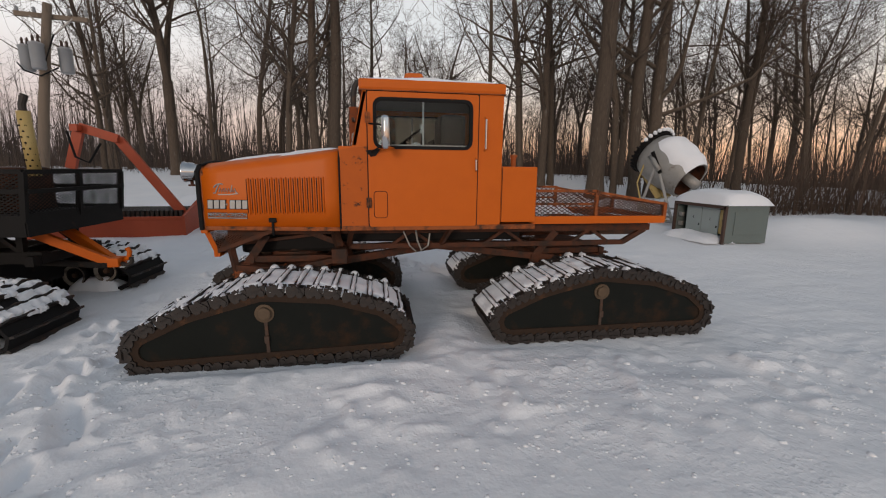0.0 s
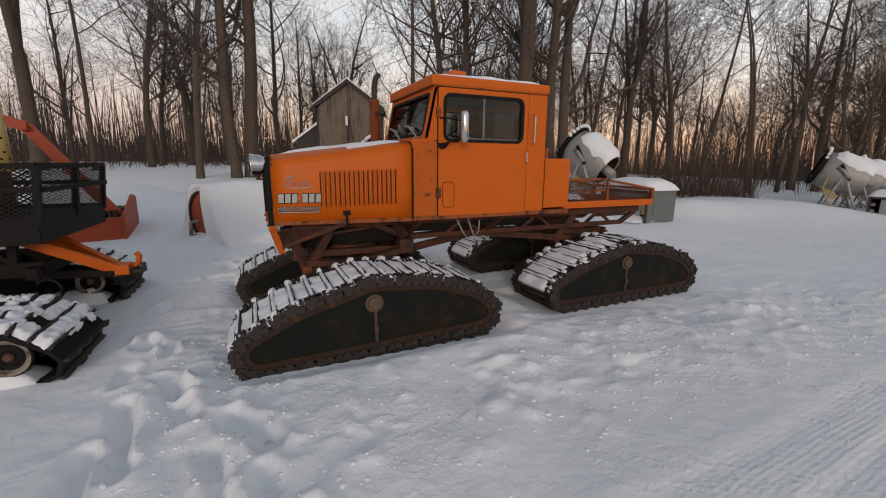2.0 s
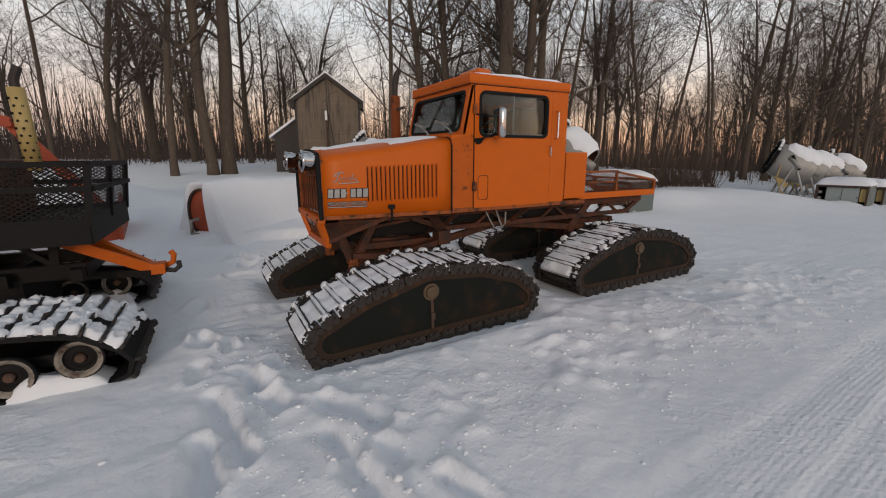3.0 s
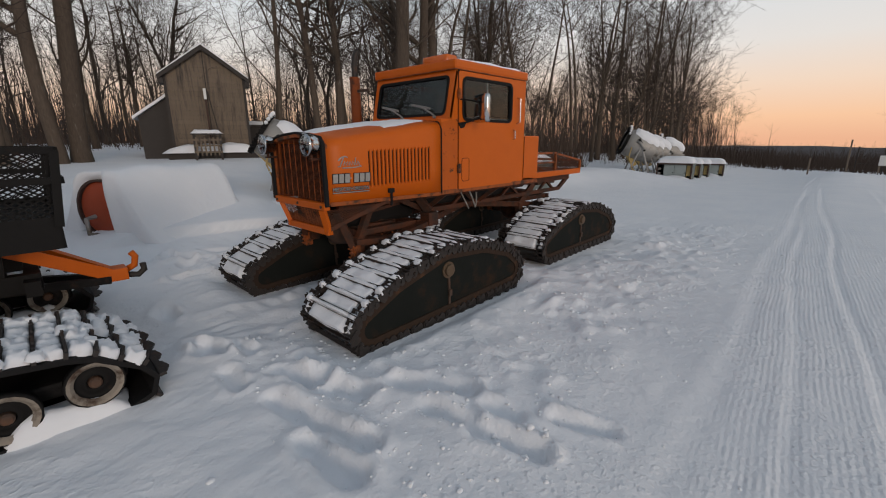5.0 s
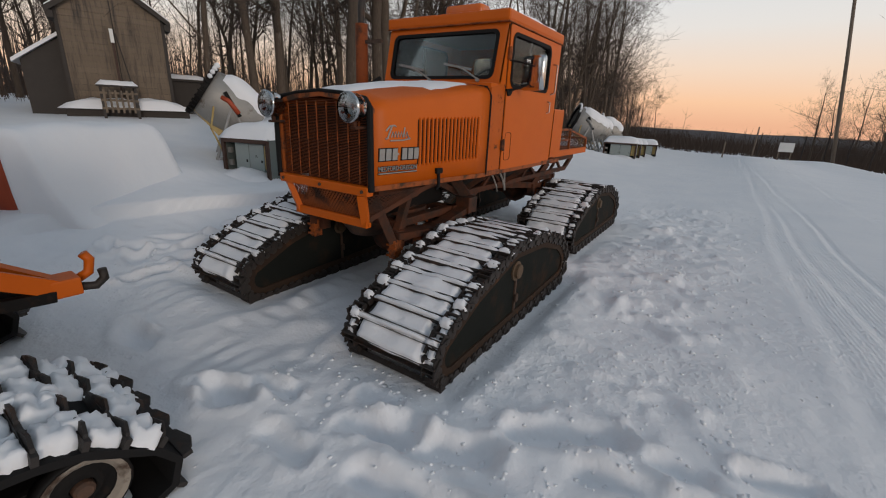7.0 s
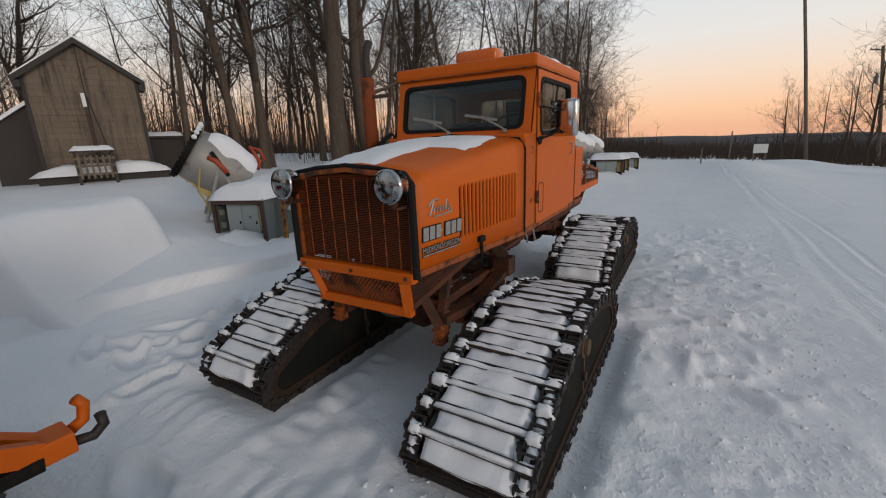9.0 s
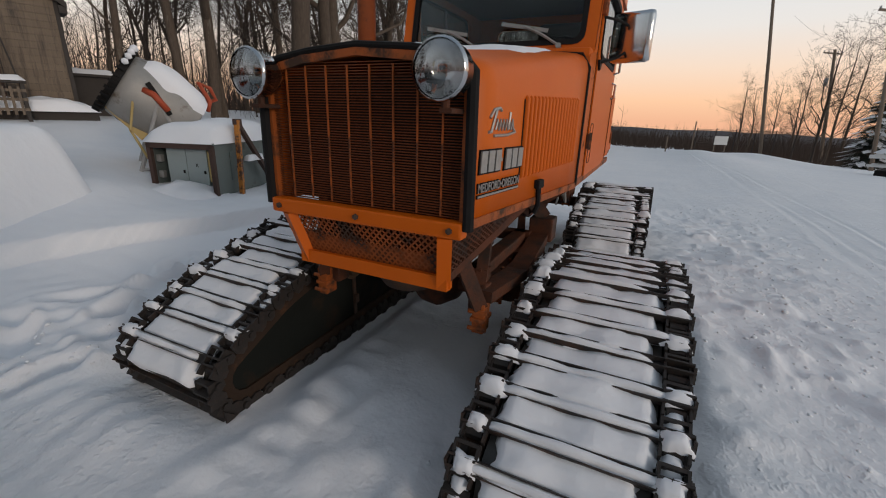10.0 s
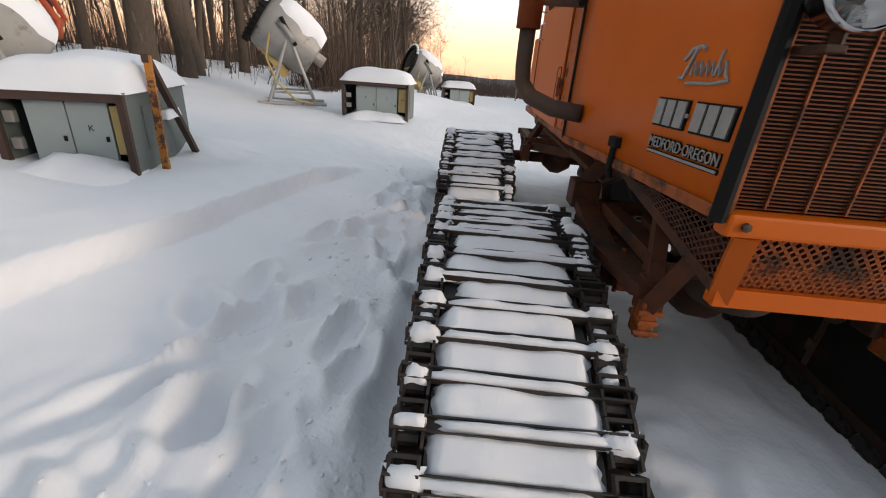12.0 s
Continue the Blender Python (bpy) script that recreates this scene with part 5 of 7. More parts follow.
def make_woods():
    rnd = random.Random(77)
    kinds = [make_tree(1, 12.5, 0.17), make_tree(2, 14, 0.225), make_tree(3, 12, 0.12), make_tree(4, 11, 0.18, 3.4), make_tree(5, 9.5, 0.09), make_tree(6, 7, 0.055),
             make_tree(8, 12.5, 0.19, 0, 0.05)]
    spots = []
    # the large trunks near the clearing: x, y, kind, size
    for x, y, k, s in ((7.0, 13.0, 1, 1.2), (8.4, 13.0, 0, 1.15), (9.2, 13.3, 6, 1.1), (8.0, 13.6, 2, 0.95), (5.45, 16.0, 2, 1.1), (6.25, 15.8, 0, 0.9), (6.8, 16.2, 2, 1.1),
                       (-3.3, 16.6, 2, 1.0), (-2.2, 16.6, 0, 1.0), (-1.7, 16.9, 1, 1.0), (-8.6, 20.0, 3, 1.15), (-5.4, 21.0, 2, 1.0), (4.3, 16.9, 4, 1.1), (11.5, 14.5, 4, 1.0),
                       (13.2, 14.0, 3, 0.9), (15.6, 13.6, 2, 0.9), (10.6, 17.5, 0, 0.85), (-6.9, 19.5, 4, 0.9), (-12.5, 22, 2, 1.0), (-15, 27, 0, 0.9), (18.5, 11.8, 4, 0.9), (22, 12.5, 2, 0.85), (14.2, 15.2, 4, 1.0), (18.4, 14.0, 4, 1.0), (20.3, 13.0, 4, 1.0), (15.8, 17.2, 2, 0.85),
                       (27, 13.2, 0, 1.0), (29, 12.6, 2, 1.05), (30.5, 12.0, 4, 1.25), (32.5, 12.6, 0, 0.95), (34, 11.4, 2, 1.05), (36, 11.8, 4, 1.3), (37.5, 11.9, 0, 0.92), (39.5, 12.3, 2, 1.0), (41.5, 12.8, 4, 1.15), (43.5, 13.0, 2, 0.85), (46, 11.8, 4, 0.7), (48.5, 11.0, 5, 0.85), (25.4, 13.6, 3, 1.0), (33.2, 13.2, 3, 1.0), (50.5, 9.6, 4, 0.55)):
        spots.append((x, y, k, s))
    while len(spots) < 152:
        if rnd.random() < 0.55:
            x, y = rnd.uniform(-30, 22), rnd.uniform(18, 46)
        else:
            x, y = rnd.uniform(11, 62), rnd.uniform(11.5, 30)
        if x < 5 and y < 21 and x > -4.5 or x < -9 and (y < 27 or rnd.random() < 0.4):
            continue
        if all((x - a) ** 2 + (y - b) ** 2 > 1.6 for a, b, _, _ in spots):
            spots.append((x, y, rnd.choice((2, 4, 5, 5, 4, 2, 3, 0)), rnd.uniform(0.65, 0.95) * (1.0 if x < 25 else 0.75)))
    for i in range(20):
        x = rnd.uniform(24, 56)
        y = 10.6 + (x - 24) * 0.06 + rnd.uniform(0, 7)
        spots.append((x, y, rnd.choice((2, 4, 5, 5, 4)), rnd.uniform(0.55, 0.85)))
    used = set()
    for x, y, k, s in spots:
        m = Matrix.Translation((x, y, ground_at(x, y) - 0.05)) @ pose(0, 0, 0, 0, 0, rnd.uniform(0, 360) if k != 6 else rnd.uniform(-30, 10)) @ Matrix.Scale(s, 4)
        if k in used:
            copy_thing(kinds[k], m).scale = (s, s, s)
        else:
            used.add(k)
            kinds[k].matrix_world = m
    # thin stems and brush between and behind the trees
    bm = bmesh.new()
    for i in range(1500):
        if rnd.random() < 0.70:
            x, y = rnd.uniform(-42, 30), 19 + 45 * rnd.random() ** 0.8
        else:
            x, y = rnd.uniform(9, 60), 11.2 + 24 * rnd.random() ** 0.6
            if x > 22:
                y -= min(x - 20, 34) * 0.19
        if -4 < x < 5 and y < 21.5:
            continue
        z, h = ground_at(x, y), 1.4 + 5.0 * rnd.random() ** 2.4
        r = rnd.uniform(0.010, 0.032) * (0.5 + h / 8)
        lean = Vector((rnd.gauss(0, 0.05), rnd.gauss(0, 0.05), 1)).normalized()
        bend = Vector((rnd.gauss(0, 0.03), rnd.gauss(0, 0.03), 0)) * h
        def on(f):
            return Vector((x, y, z)) + lean * h * f + bend * f * (1 - f) * 2
        tube(bm, [(x, y, z - 0.2), tuple(on(0.35)), tuple(on(0.7)), tuple(on(1))], [r, r * 0.8, r * 0.5, 0.004], 3, cap=False)
        for b in range(rnd.randint(7, 12)):
            f = rnd.uniform(0.22, 0.98)
            a = on(f)
            ang = rnd.uniform(0, 6.283)
            ln = h * rnd.uniform(0.10, 0.30)
            e = a + Vector((math.cos(ang) * 0.8, math.sin(ang) * 0.8, 0.75)) * ln
            tube(bm, [tuple(a), tuple(e)], [r * 0.35 + 0.003, 0.003], 3, cap=False)
            for q in range(3):
                a2 = a.lerp(e, rnd.uniform(0.4, 0.9))
                e2 = a2 + Vector((rnd.uniform(-1, 1), rnd.uniform(-1, 1), rnd.uniform(0.2, 1))) * ln * 0.4
                tube(bm, [tuple(a2), tuple(e2)], [0.005, 0.002], 3, cap=False)
    tagged(part("saplings", bm, TWIG, None), "thin bare saplings crowding the wood", "saplings", kind="stuff")
    bm = bmesh.new()
    for i in range(27000):
        if rnd.random() < 0.56:
            x, y = rnd.uniform(-45, 30), 20 + 40 * rnd.random()
        else:
            x, y = rnd.uniform(9, 80), 11.2 + 22 * rnd.random() ** 0.8
            if rnd.random() < 0.12:
                x, y = rnd.uniform(10.5, 16), rnd.uniform(9.9, 11.4)
            if x > 22:
                y -= min(x - 20, 34) * 0.19
        if -3 < x < 5 and y < 21:
            continue
        z = ground_at(x, y)
        d = Vector((rnd.gauss(0, 0.25), rnd.gauss(0, 0.25), rnd.uniform(0.5, 1.2))).normalized() * (0.4 + 2.6 * rnd.random() ** 1.5)
        a, s = Vector((x, y, z - 0.05)), Vector((rnd.uniform(-1, 1), rnd.uniform(-1, 1), 0)).normalized() * rnd.uniform(0.005, 0.015)
        v = [bm.verts.new(q) for q in (a - s, a + s, a + d)]
        bm.faces.new(v)
    tagged(part("brush", bm, BRUSH, None), "tangled brown brush along the wood's edge", "brush", kind="stuff")


make_woods()


# ---- distance: wooded ridges beyond the clearing ----
def make_ridge(name, radius, a0, a1, base, crest, seed, label):
    bm, rows = bmesh.new(), []
    n = 120
    for i in range(n + 1):
        a = radians(a0 + (a1 - a0) * i / n)
        h = crest + 6.0 * math.sin(i * 0.07 + seed) + 2.4 * noise.noise((i * 0.35, seed, 0)) + 1.0 * noise.noise((i * 1.7, seed, 5))
        h *= radius / 900
        rows.append([bm.verts.new((math.sin(a) * q, math.cos(a) * q, z)) for q, z in ((radius * 0.72, base), (radius * 0.86, base * 0.4 + h * 0.6), (radius, h), (radius * 1.1, base))])
    for p, q in zip(rows, rows[1:]):
        for k in range(3):
            bm.faces.new((p[k], p[k + 1], q[k + 1], q[k]))
    tagged(part(name, bm, RIDGE, None, "", True), label, "hills", kind="structure")


def make_far_woods():
    """The closed wall of stems deep in the wood: many narrow upright slats of uneven height."""
    rnd = random.Random(12)
    bm = bmesh.new()
    for i in range(11000):
        f = rnd.random()
        if f < 0.72:
            x, y = rnd.uniform(-75, 45), rnd.uniform(52, 75)
        else:
            x, y = rnd.uniform(40, 110), rnd.uniform(18, 50)
        z = ground_at(x, y)
        h = 2.0 + 9.0 * rnd.random() ** 2.6
        w = rnd.uniform(0.025, 0.075)
        a = rnd.uniform(0, 3.14)
        s = Vector((math.cos(a), math.sin(a), 0)) * w
        t = Vector((rnd.gauss(0, 0.09) * h, rnd.gauss(0, 0.09) * h, h))
        p = Vector((x, y, z - 0.2))
        v = [bm.verts.new(q) for q in (p - s, p + s, p + t + s * 0.3, p + t - s * 0.3)]
        bm.faces.new(v)
    tagged(part("deep_wood", bm, FAR_WOODS, None), "closed brown mass of stems deep in the wood", "woods", kind="stuff")


make_far_woods()
make_ridge("backdrop", 1150, -75, 140, -70, -16, 2.0, "low wooded hills on the horizon")


# ---- snow guns and their control cabinets ----
def make_gun(m, yaw, size, label, orange_hose=True, tilt=34):
    """A fan gun: tapered drum with a toothed nozzle ring, pan, A-frame legs and hoses; m is the ground point."""
    gun = thing("snow_gun", m @ pose(0, 0, 0, 0, 0, yaw) @ Matrix.Scale(size, 4), label, "snow gun", "parked snow guns")
    ax = Matrix.Translation((0, 0, 1.18)) @ pose(0, 0, 0, 0, 90 + tilt, 0)
    drum = part("drum", Lt([(0.43, -0.52), (0.47, -0.47), (0.505, -0.32), (0.525, -0.12), (0.515, 0.10), (0.47, 0.36), (0.425, 0.53), (0.415, 0.56), (0.385, 0.56), (0.45, 0.30), (0.49, 0.0), (0.47, -0.32), (0.42, -0.52)], ax, n=36), GALV, gun, "dented galvanised drum", True)
    part("nozzle_ring", Lt([(0.44, -0.60), (0.50, -0.60), (0.50, -0.50), (0.44, -0.50), (0.44, -0.60)], ax, n=32), BLACK_PAINT, drum)
    tooth = mesh_of(B(-0.018, 0.030, -0.017, 0.017, -0.05, 0.045), BLACK_PAINT)
    for k in range(30):
        share("nozzle", tooth, drum, ax @ pose(0, 0, 0, 0, 0, 12 * k) @ Matrix.Translation((0.505, 0, -0.57)))
    part("inner_baffle", Lt([(0.0, 0.30), (0.37, 0.30), (0.37, 0.32), (0, 0.32)], ax, n=20), ORANGE_DARK, drum)
    part("liner", Lt([(0.425, 0.12), (0.366, 0.555)], ax, n=32), ORANGE_DARK, drum, "rusty dark inside of the drum", True)
    bm = bmesh.new()
    tube(bm, [tuple(ax @ Vector((0, 0, 0.33))), tuple(ax @ Vector((0, 0, 0.75)))], 0.11, 12)
    part("motor", bm, GALV, drum, smooth=True)
    part("pan", Pr([(-0.66, 1.12), (-0.46, 1.20), (-0.02, 0.52), (-0.14, 0.46)], -0.19, 0.19), YELLOW, gun, "cream-yellow valve housing")
    bm = bmesh.new()
    for s in (-1, 1):
        tube(bm, [(0.0, s * 0.50, 1.22), (-0.42, s * 0.42, 0.02)], 0.030, 8)
        tube(bm, [(0.0, s * 0.50, 1.22), (0.42, s * 0.42, 0.02)], 0.030, 8)
        tube(bm, [(-0.36, s * 0.44, 0.22), (0.36, s * 0.44, 0.22)], 0.022, 8)
        tube(bm, [(-0.62, s * 0.42, 0.02), (0.62, s * 0.42, 0.02)], 0.030, 8)
    tube(bm, [(-0.42, -0.42, 0.03), (-0.42, 0.42, 0.03)], 0.026, 8)
    tube(bm, [(0.42, -0.42, 0.03), (0.42, 0.42, 0.03)], 0.026, 8)
    part("leg_frame", bm, PIPE, gun, "weathered tubular legs")
    lumps = bmesh.new()
    rnd = random.Random(int(yaw))
    for k in range(11):
        a = math.pi + (k - 5) * 0.21
        lathe(lumps, [(0, -0.045), (0.04, -0.02), (0.045, 0.02), (0, 0.05 + 0.02 * rnd.random())], ax @ Matrix.Translation((0.555 * math.cos(a), 0.555 * math.sin(a), -0.57)), n=8)
    part("ring_snow", lumps, SNOW, gun, "snow caught on the nozzles", True)
    for s in (-1, 1):
        part("pivot_valve", Tb([(-0.16, s * 0.50, 1.36), (-0.05, s * 0.56, 1.30), (0.02, s * 0.56, 1.20), (0.10, s * 0.54, 1.08)], 0.045, n=8), RED_ORANGE if orange_hose else GALV, gun, smooth=True)
    for s in (-1, 1):
        part("arm", bar(bmesh.new(), (0.12, s * 0.53, 1.02), (-0.10, s * 0.53, 1.46), 0.03, 0.07), BLACK_PAINT, gun)
    if orange_hose:
        part("hose", Tb([tuple(ax @ Vector(p)) for p in ((-0.36, 0.10, 0.52), (-0.56, 0.10, 0.66), (-0.66, 0.05, 0.50), (-0.62, -0.05, 0.32), (-0.46, -0.10, 0.58), (-0.30, -0.15, 0.62))], 0.034, n=8), RED_ORANGE, gun, smooth=True)
    part("water_hose", Tb([(-0.30, -0.46, 1.25), (-0.40, -0.52, 0.80), (-0.25, -0.55, 0.40), (0.05, -0.50, 0.10), (0.40, -0.60, 0.05)], 0.018, n=8), YELLOW, gun, smooth=True)
    # snow on the upper half of the drum
    bm, rows = bmesh.new(), []
    for i in range(13):
        z = -0.36 + 0.93 * i / 12
        r = 0.525 - 0.16 * max(0, z + 0.05) ** 1.25 * 1.25 - 0.30 * max(0, -0.12 - z) ** 1.6
        row = []
        for j in range(15):
            a = (j / 14 * 2 - 1)
            k = math.sqrt(max(0, min(1, min((1 - abs(a)) / 0.35, i / 2.0 + 0.02, (12 - i) / 2.0 + 0.02))))
            lim = 1.15 + 0.25 * noise.noise((i * 0.35, yaw, 1.0)) - 0.2 * (i < 5) * (1 - i / 5)
            ang = math.pi + a * lim
            q = r - 0.01 + k * (0.075 + 0.035 * noise.noise((i * 0.4, j * 0.3, yaw)))
            row.append(bm.verts.new(ax @ Vector((math.cos(ang) * q, math.sin(ang) * q, z))))
        rows.append(row)
    for p, q in zip(rows, rows[1:]):
        for j in range(14):
            bm.faces.new((p[j], p[j + 1], q[j + 1], q[j]))
    snow = part("gun_snow", bm, SNOW, None, "", True)
    snow.matrix_world = gun.matrix_world
    tagged(snow, "thick snow cap on a snow gun's drum", "snow", "snow caps", "stuff")
    return gun


def make_cabinet(m, w, d, h, label, marks=(), seed=1):
    """A field cabinet, open at its front (-y side): frame, shell, doors inside and a thick snow cap."""
    cab = thing("control_cabinet", m, label, "cabinet", "control cabinets")
    t = 0.02
    bm = bmesh.new()
    box(bm, -w / 2, -w / 2 + t, -d / 2, d / 2, 0.05, h)
    box(bm, w / 2 - t, w / 2, -d / 2, d / 2, 0.05, h)
    box(bm, -w / 2 + t, w / 2 - t, d / 2 - t, d / 2, 0.05, h)
    box(bm, -w / 2 + t, w / 2 - t, -d / 2 + 0.12, d / 2 - t, 0.08, 0.10)
    box(bm, -w / 2 - 0.02, w / 2 + 0.02, -d / 2 - 0.02, d / 2 + 0.02, h, h + 0.025)
    part("shell", bm, GREY_BOX, cab, "grey-green sheet-steel shell")
    bm = bmesh.new()
    for x in (-w / 2 + 0.015, w / 2 - 0.015):
        bar(bm, (x, -d / 2 - 0.012, 0.0), (x, -d / 2 - 0.012, h), 0.05, 0.05)
    bar(bm, (-w / 2, -d / 2 - 0.012, h - 0.02), (w / 2, -d / 2 - 0.012, h - 0.02), 0.05, 0.06)
    bar(bm, (-w / 2 - 0.05, -d / 2 - 0.012, 0.0), (-w / 2 + 0.22, -d / 2 - 0.012, 0.0), 0.07, 0.04)
    part("front_frame", bm, BROWN_STEEL, cab, "rusted brown front frame")
    for i, (a, b) in enumerate(((-0.30, 0.0), (0.01, 0.33))):
        pn = part("panel_door", B(a * w, b * w, -d / 2 + 0.06, -d / 2 + 0.10, 0.16, h - 0.06, bevel=0.006), PANEL, cab)
        part("latch", B(b * w - 0.05, b * w - 0.03, -d / 2 + 0.048, -d / 2 + 0.062, 0.32, 0.36), BLACK_PAINT, pn)
        if i < len(marks):
            cu = bpy.data.curves.new("stencil", "FONT")
            cu.body, cu.size, cu.align_x, cu.align_y, cu.extrude = marks[i], 0.065, "CENTER", "CENTER", 0.001
            cu.materials.append(BLACK_PAINT)
            tx = new("stencil", cu)
            tx.parent = pn
            tx.matrix_local = Matrix.Translation(((a + b) / 2 * w, -d / 2 + 0.058, h * 0.62)) @ pose(0, 0, 0, 90, 0, 0)
    part("relay_box", B(0.35 * w, 0.46 * w, -d / 2 + 0.05, -d / 2 + 0.14, 0.22, h - 0.08, bevel=0.008), YELLOW, cab, "weathered tan breaker panel")
    for z in (0.25, 0.45):
        part("socket", B(-0.46 * w, -0.38 * w, -d / 2 + 0.04, -d / 2 + 0.10, z, z + 0.09, bevel=0.01), GALV, cab)
    part("side_hatch", B(w / 2, w / 2 + 0.012, -d * 0.30, d * 0.32, 0.22, h - 0.10, bevel=0.004), GREY_BOX, cab)
    bm, rows = bmesh.new(), []
    n = 16
    for i in range(n + 1):
        row = []
        for j in range(n + 1):
            u, v = i / n * 2 - 1, j / n * 2 - 1
            k = (max(0, 1 - abs(u) ** 3.6) * max(0, 1 - abs(v) ** 3.6)) ** 0.42
            row.append(bm.verts.new((u * (w / 2 + 0.05), v * (d / 2 + 0.05), h + 0.015 + k * (0.27 + 0.05 * noise.noise((u * 1.5 + seed, v * 1.5, seed))))))
        rows.append(row)
    for p, q in zip(rows, rows[1:]):
        for j in range(n):
            bm.faces.new((p[j], p[j + 1], q[j + 1], q[j]))
    cap = part("cabinet_snow", bm, SNOW, None, "", True)
    cap.matrix_world = cab.matrix_world
    tagged(cap, "thick rounded snow cap on a cabinet roof", "snow", "snow caps", "stuff")
    drift = part("drift", snow_patch(bmesh.new(), m @ Matrix.Translation((0.02, -d / 2 - 0.10, 0.06)), w * 0.95, 0.62, 0.17, seed * 7, 14, 10, 0.3, 0.2, 0.9), SNOW, None, "", True)
    tagged(drift, "small snow drift blown into a cabinet's open front", "snow", "snow caps", "stuff")
    return cab


def on_ground(x, y, yaw=0.0, dz=0.0):
    return Matrix.Translation((x, y, ground_at(x, y) + dz)) @ pose(0, 0, 0, 0, 0, yaw)


make_cabinet(on_ground(1.12, 8.98, -71.5, -0.10), 0.86, 1.50, 0.68, "grey-green control cabinet with an open rusted front under snow", ("", "K"), 2)
make_cabinet(on_ground(6.9, 7.7, -90, -0.09), 1.38, 0.92, 0.76, "grey-green control cabinet with open panels under snow", ("0", "2"), 5)
make_gun(on_ground(1.00, 10.05, 0, -0.16), 332, 0.92, "galvanised snow gun with orange hoses under a snow cap", True)
make_gun(on_ground(7.25, 9.8, 0, 0.02), 292, 1.16, "galvanised snow gun on tubular legs under a snow cap", False)
for i, (x, y, yw) in enumerate(((17.0, 8.0, 300), (18.8, 8.3, 302), (20.7, 8.5, 300), (22.8, 8.4, 298))):
    make_gun(on_ground(x, y, 0, -0.30), yw, 1.22, "galvanised snow gun parked in a row under a snow cap", False, 22)
for i, (x, y) in enumerate(((17.3, 6.4), (19.6, 6.6), (21.8, 6.7), (24.3, 6.5))):
    make_cabinet(on_ground(x, y, -82, -0.12), 1.35, 1.3, 0.74, "grey-green control cabinet standing in a row under snow", (), 11 + i)


def make_stake():
    st = thing("marker_post", on_ground(0.90, 8.36, 8, -0.06), "leaning orange and brown steel marker frame beside a cabinet", "post")
    part("upright", bar(bmesh.new(), (0, 0, -0.15), (0.07, 0.02, 1.0), 0.055, 0.055), AMBER_PAINT, st, "orange upright with flaking paint")
    part("brace", bar(bmesh.new(), (0.08, 0.03, 0.98), (0.86, 0.10, -0.05), 0.055, 0.05), BROWN_STEEL, st)
    part("cap_bar", bar(bmesh.new(), (0.03, 0.02, 0.98), (0.18, 0.07, 0.98), 0.05, 0.07), BROWN_STEEL, st)
    snow = part("ledge_snow", snow_patch(bmesh.new(), on_ground(1.26, 8.49, 18, 0.42), 0.40, 0.10, 0.07, 3, 12, 6), SNOW, None, "", True)
    tagged(snow, "strip of snow caught against a cabinet's side", "snow", "snow caps", "stuff")


make_stake()


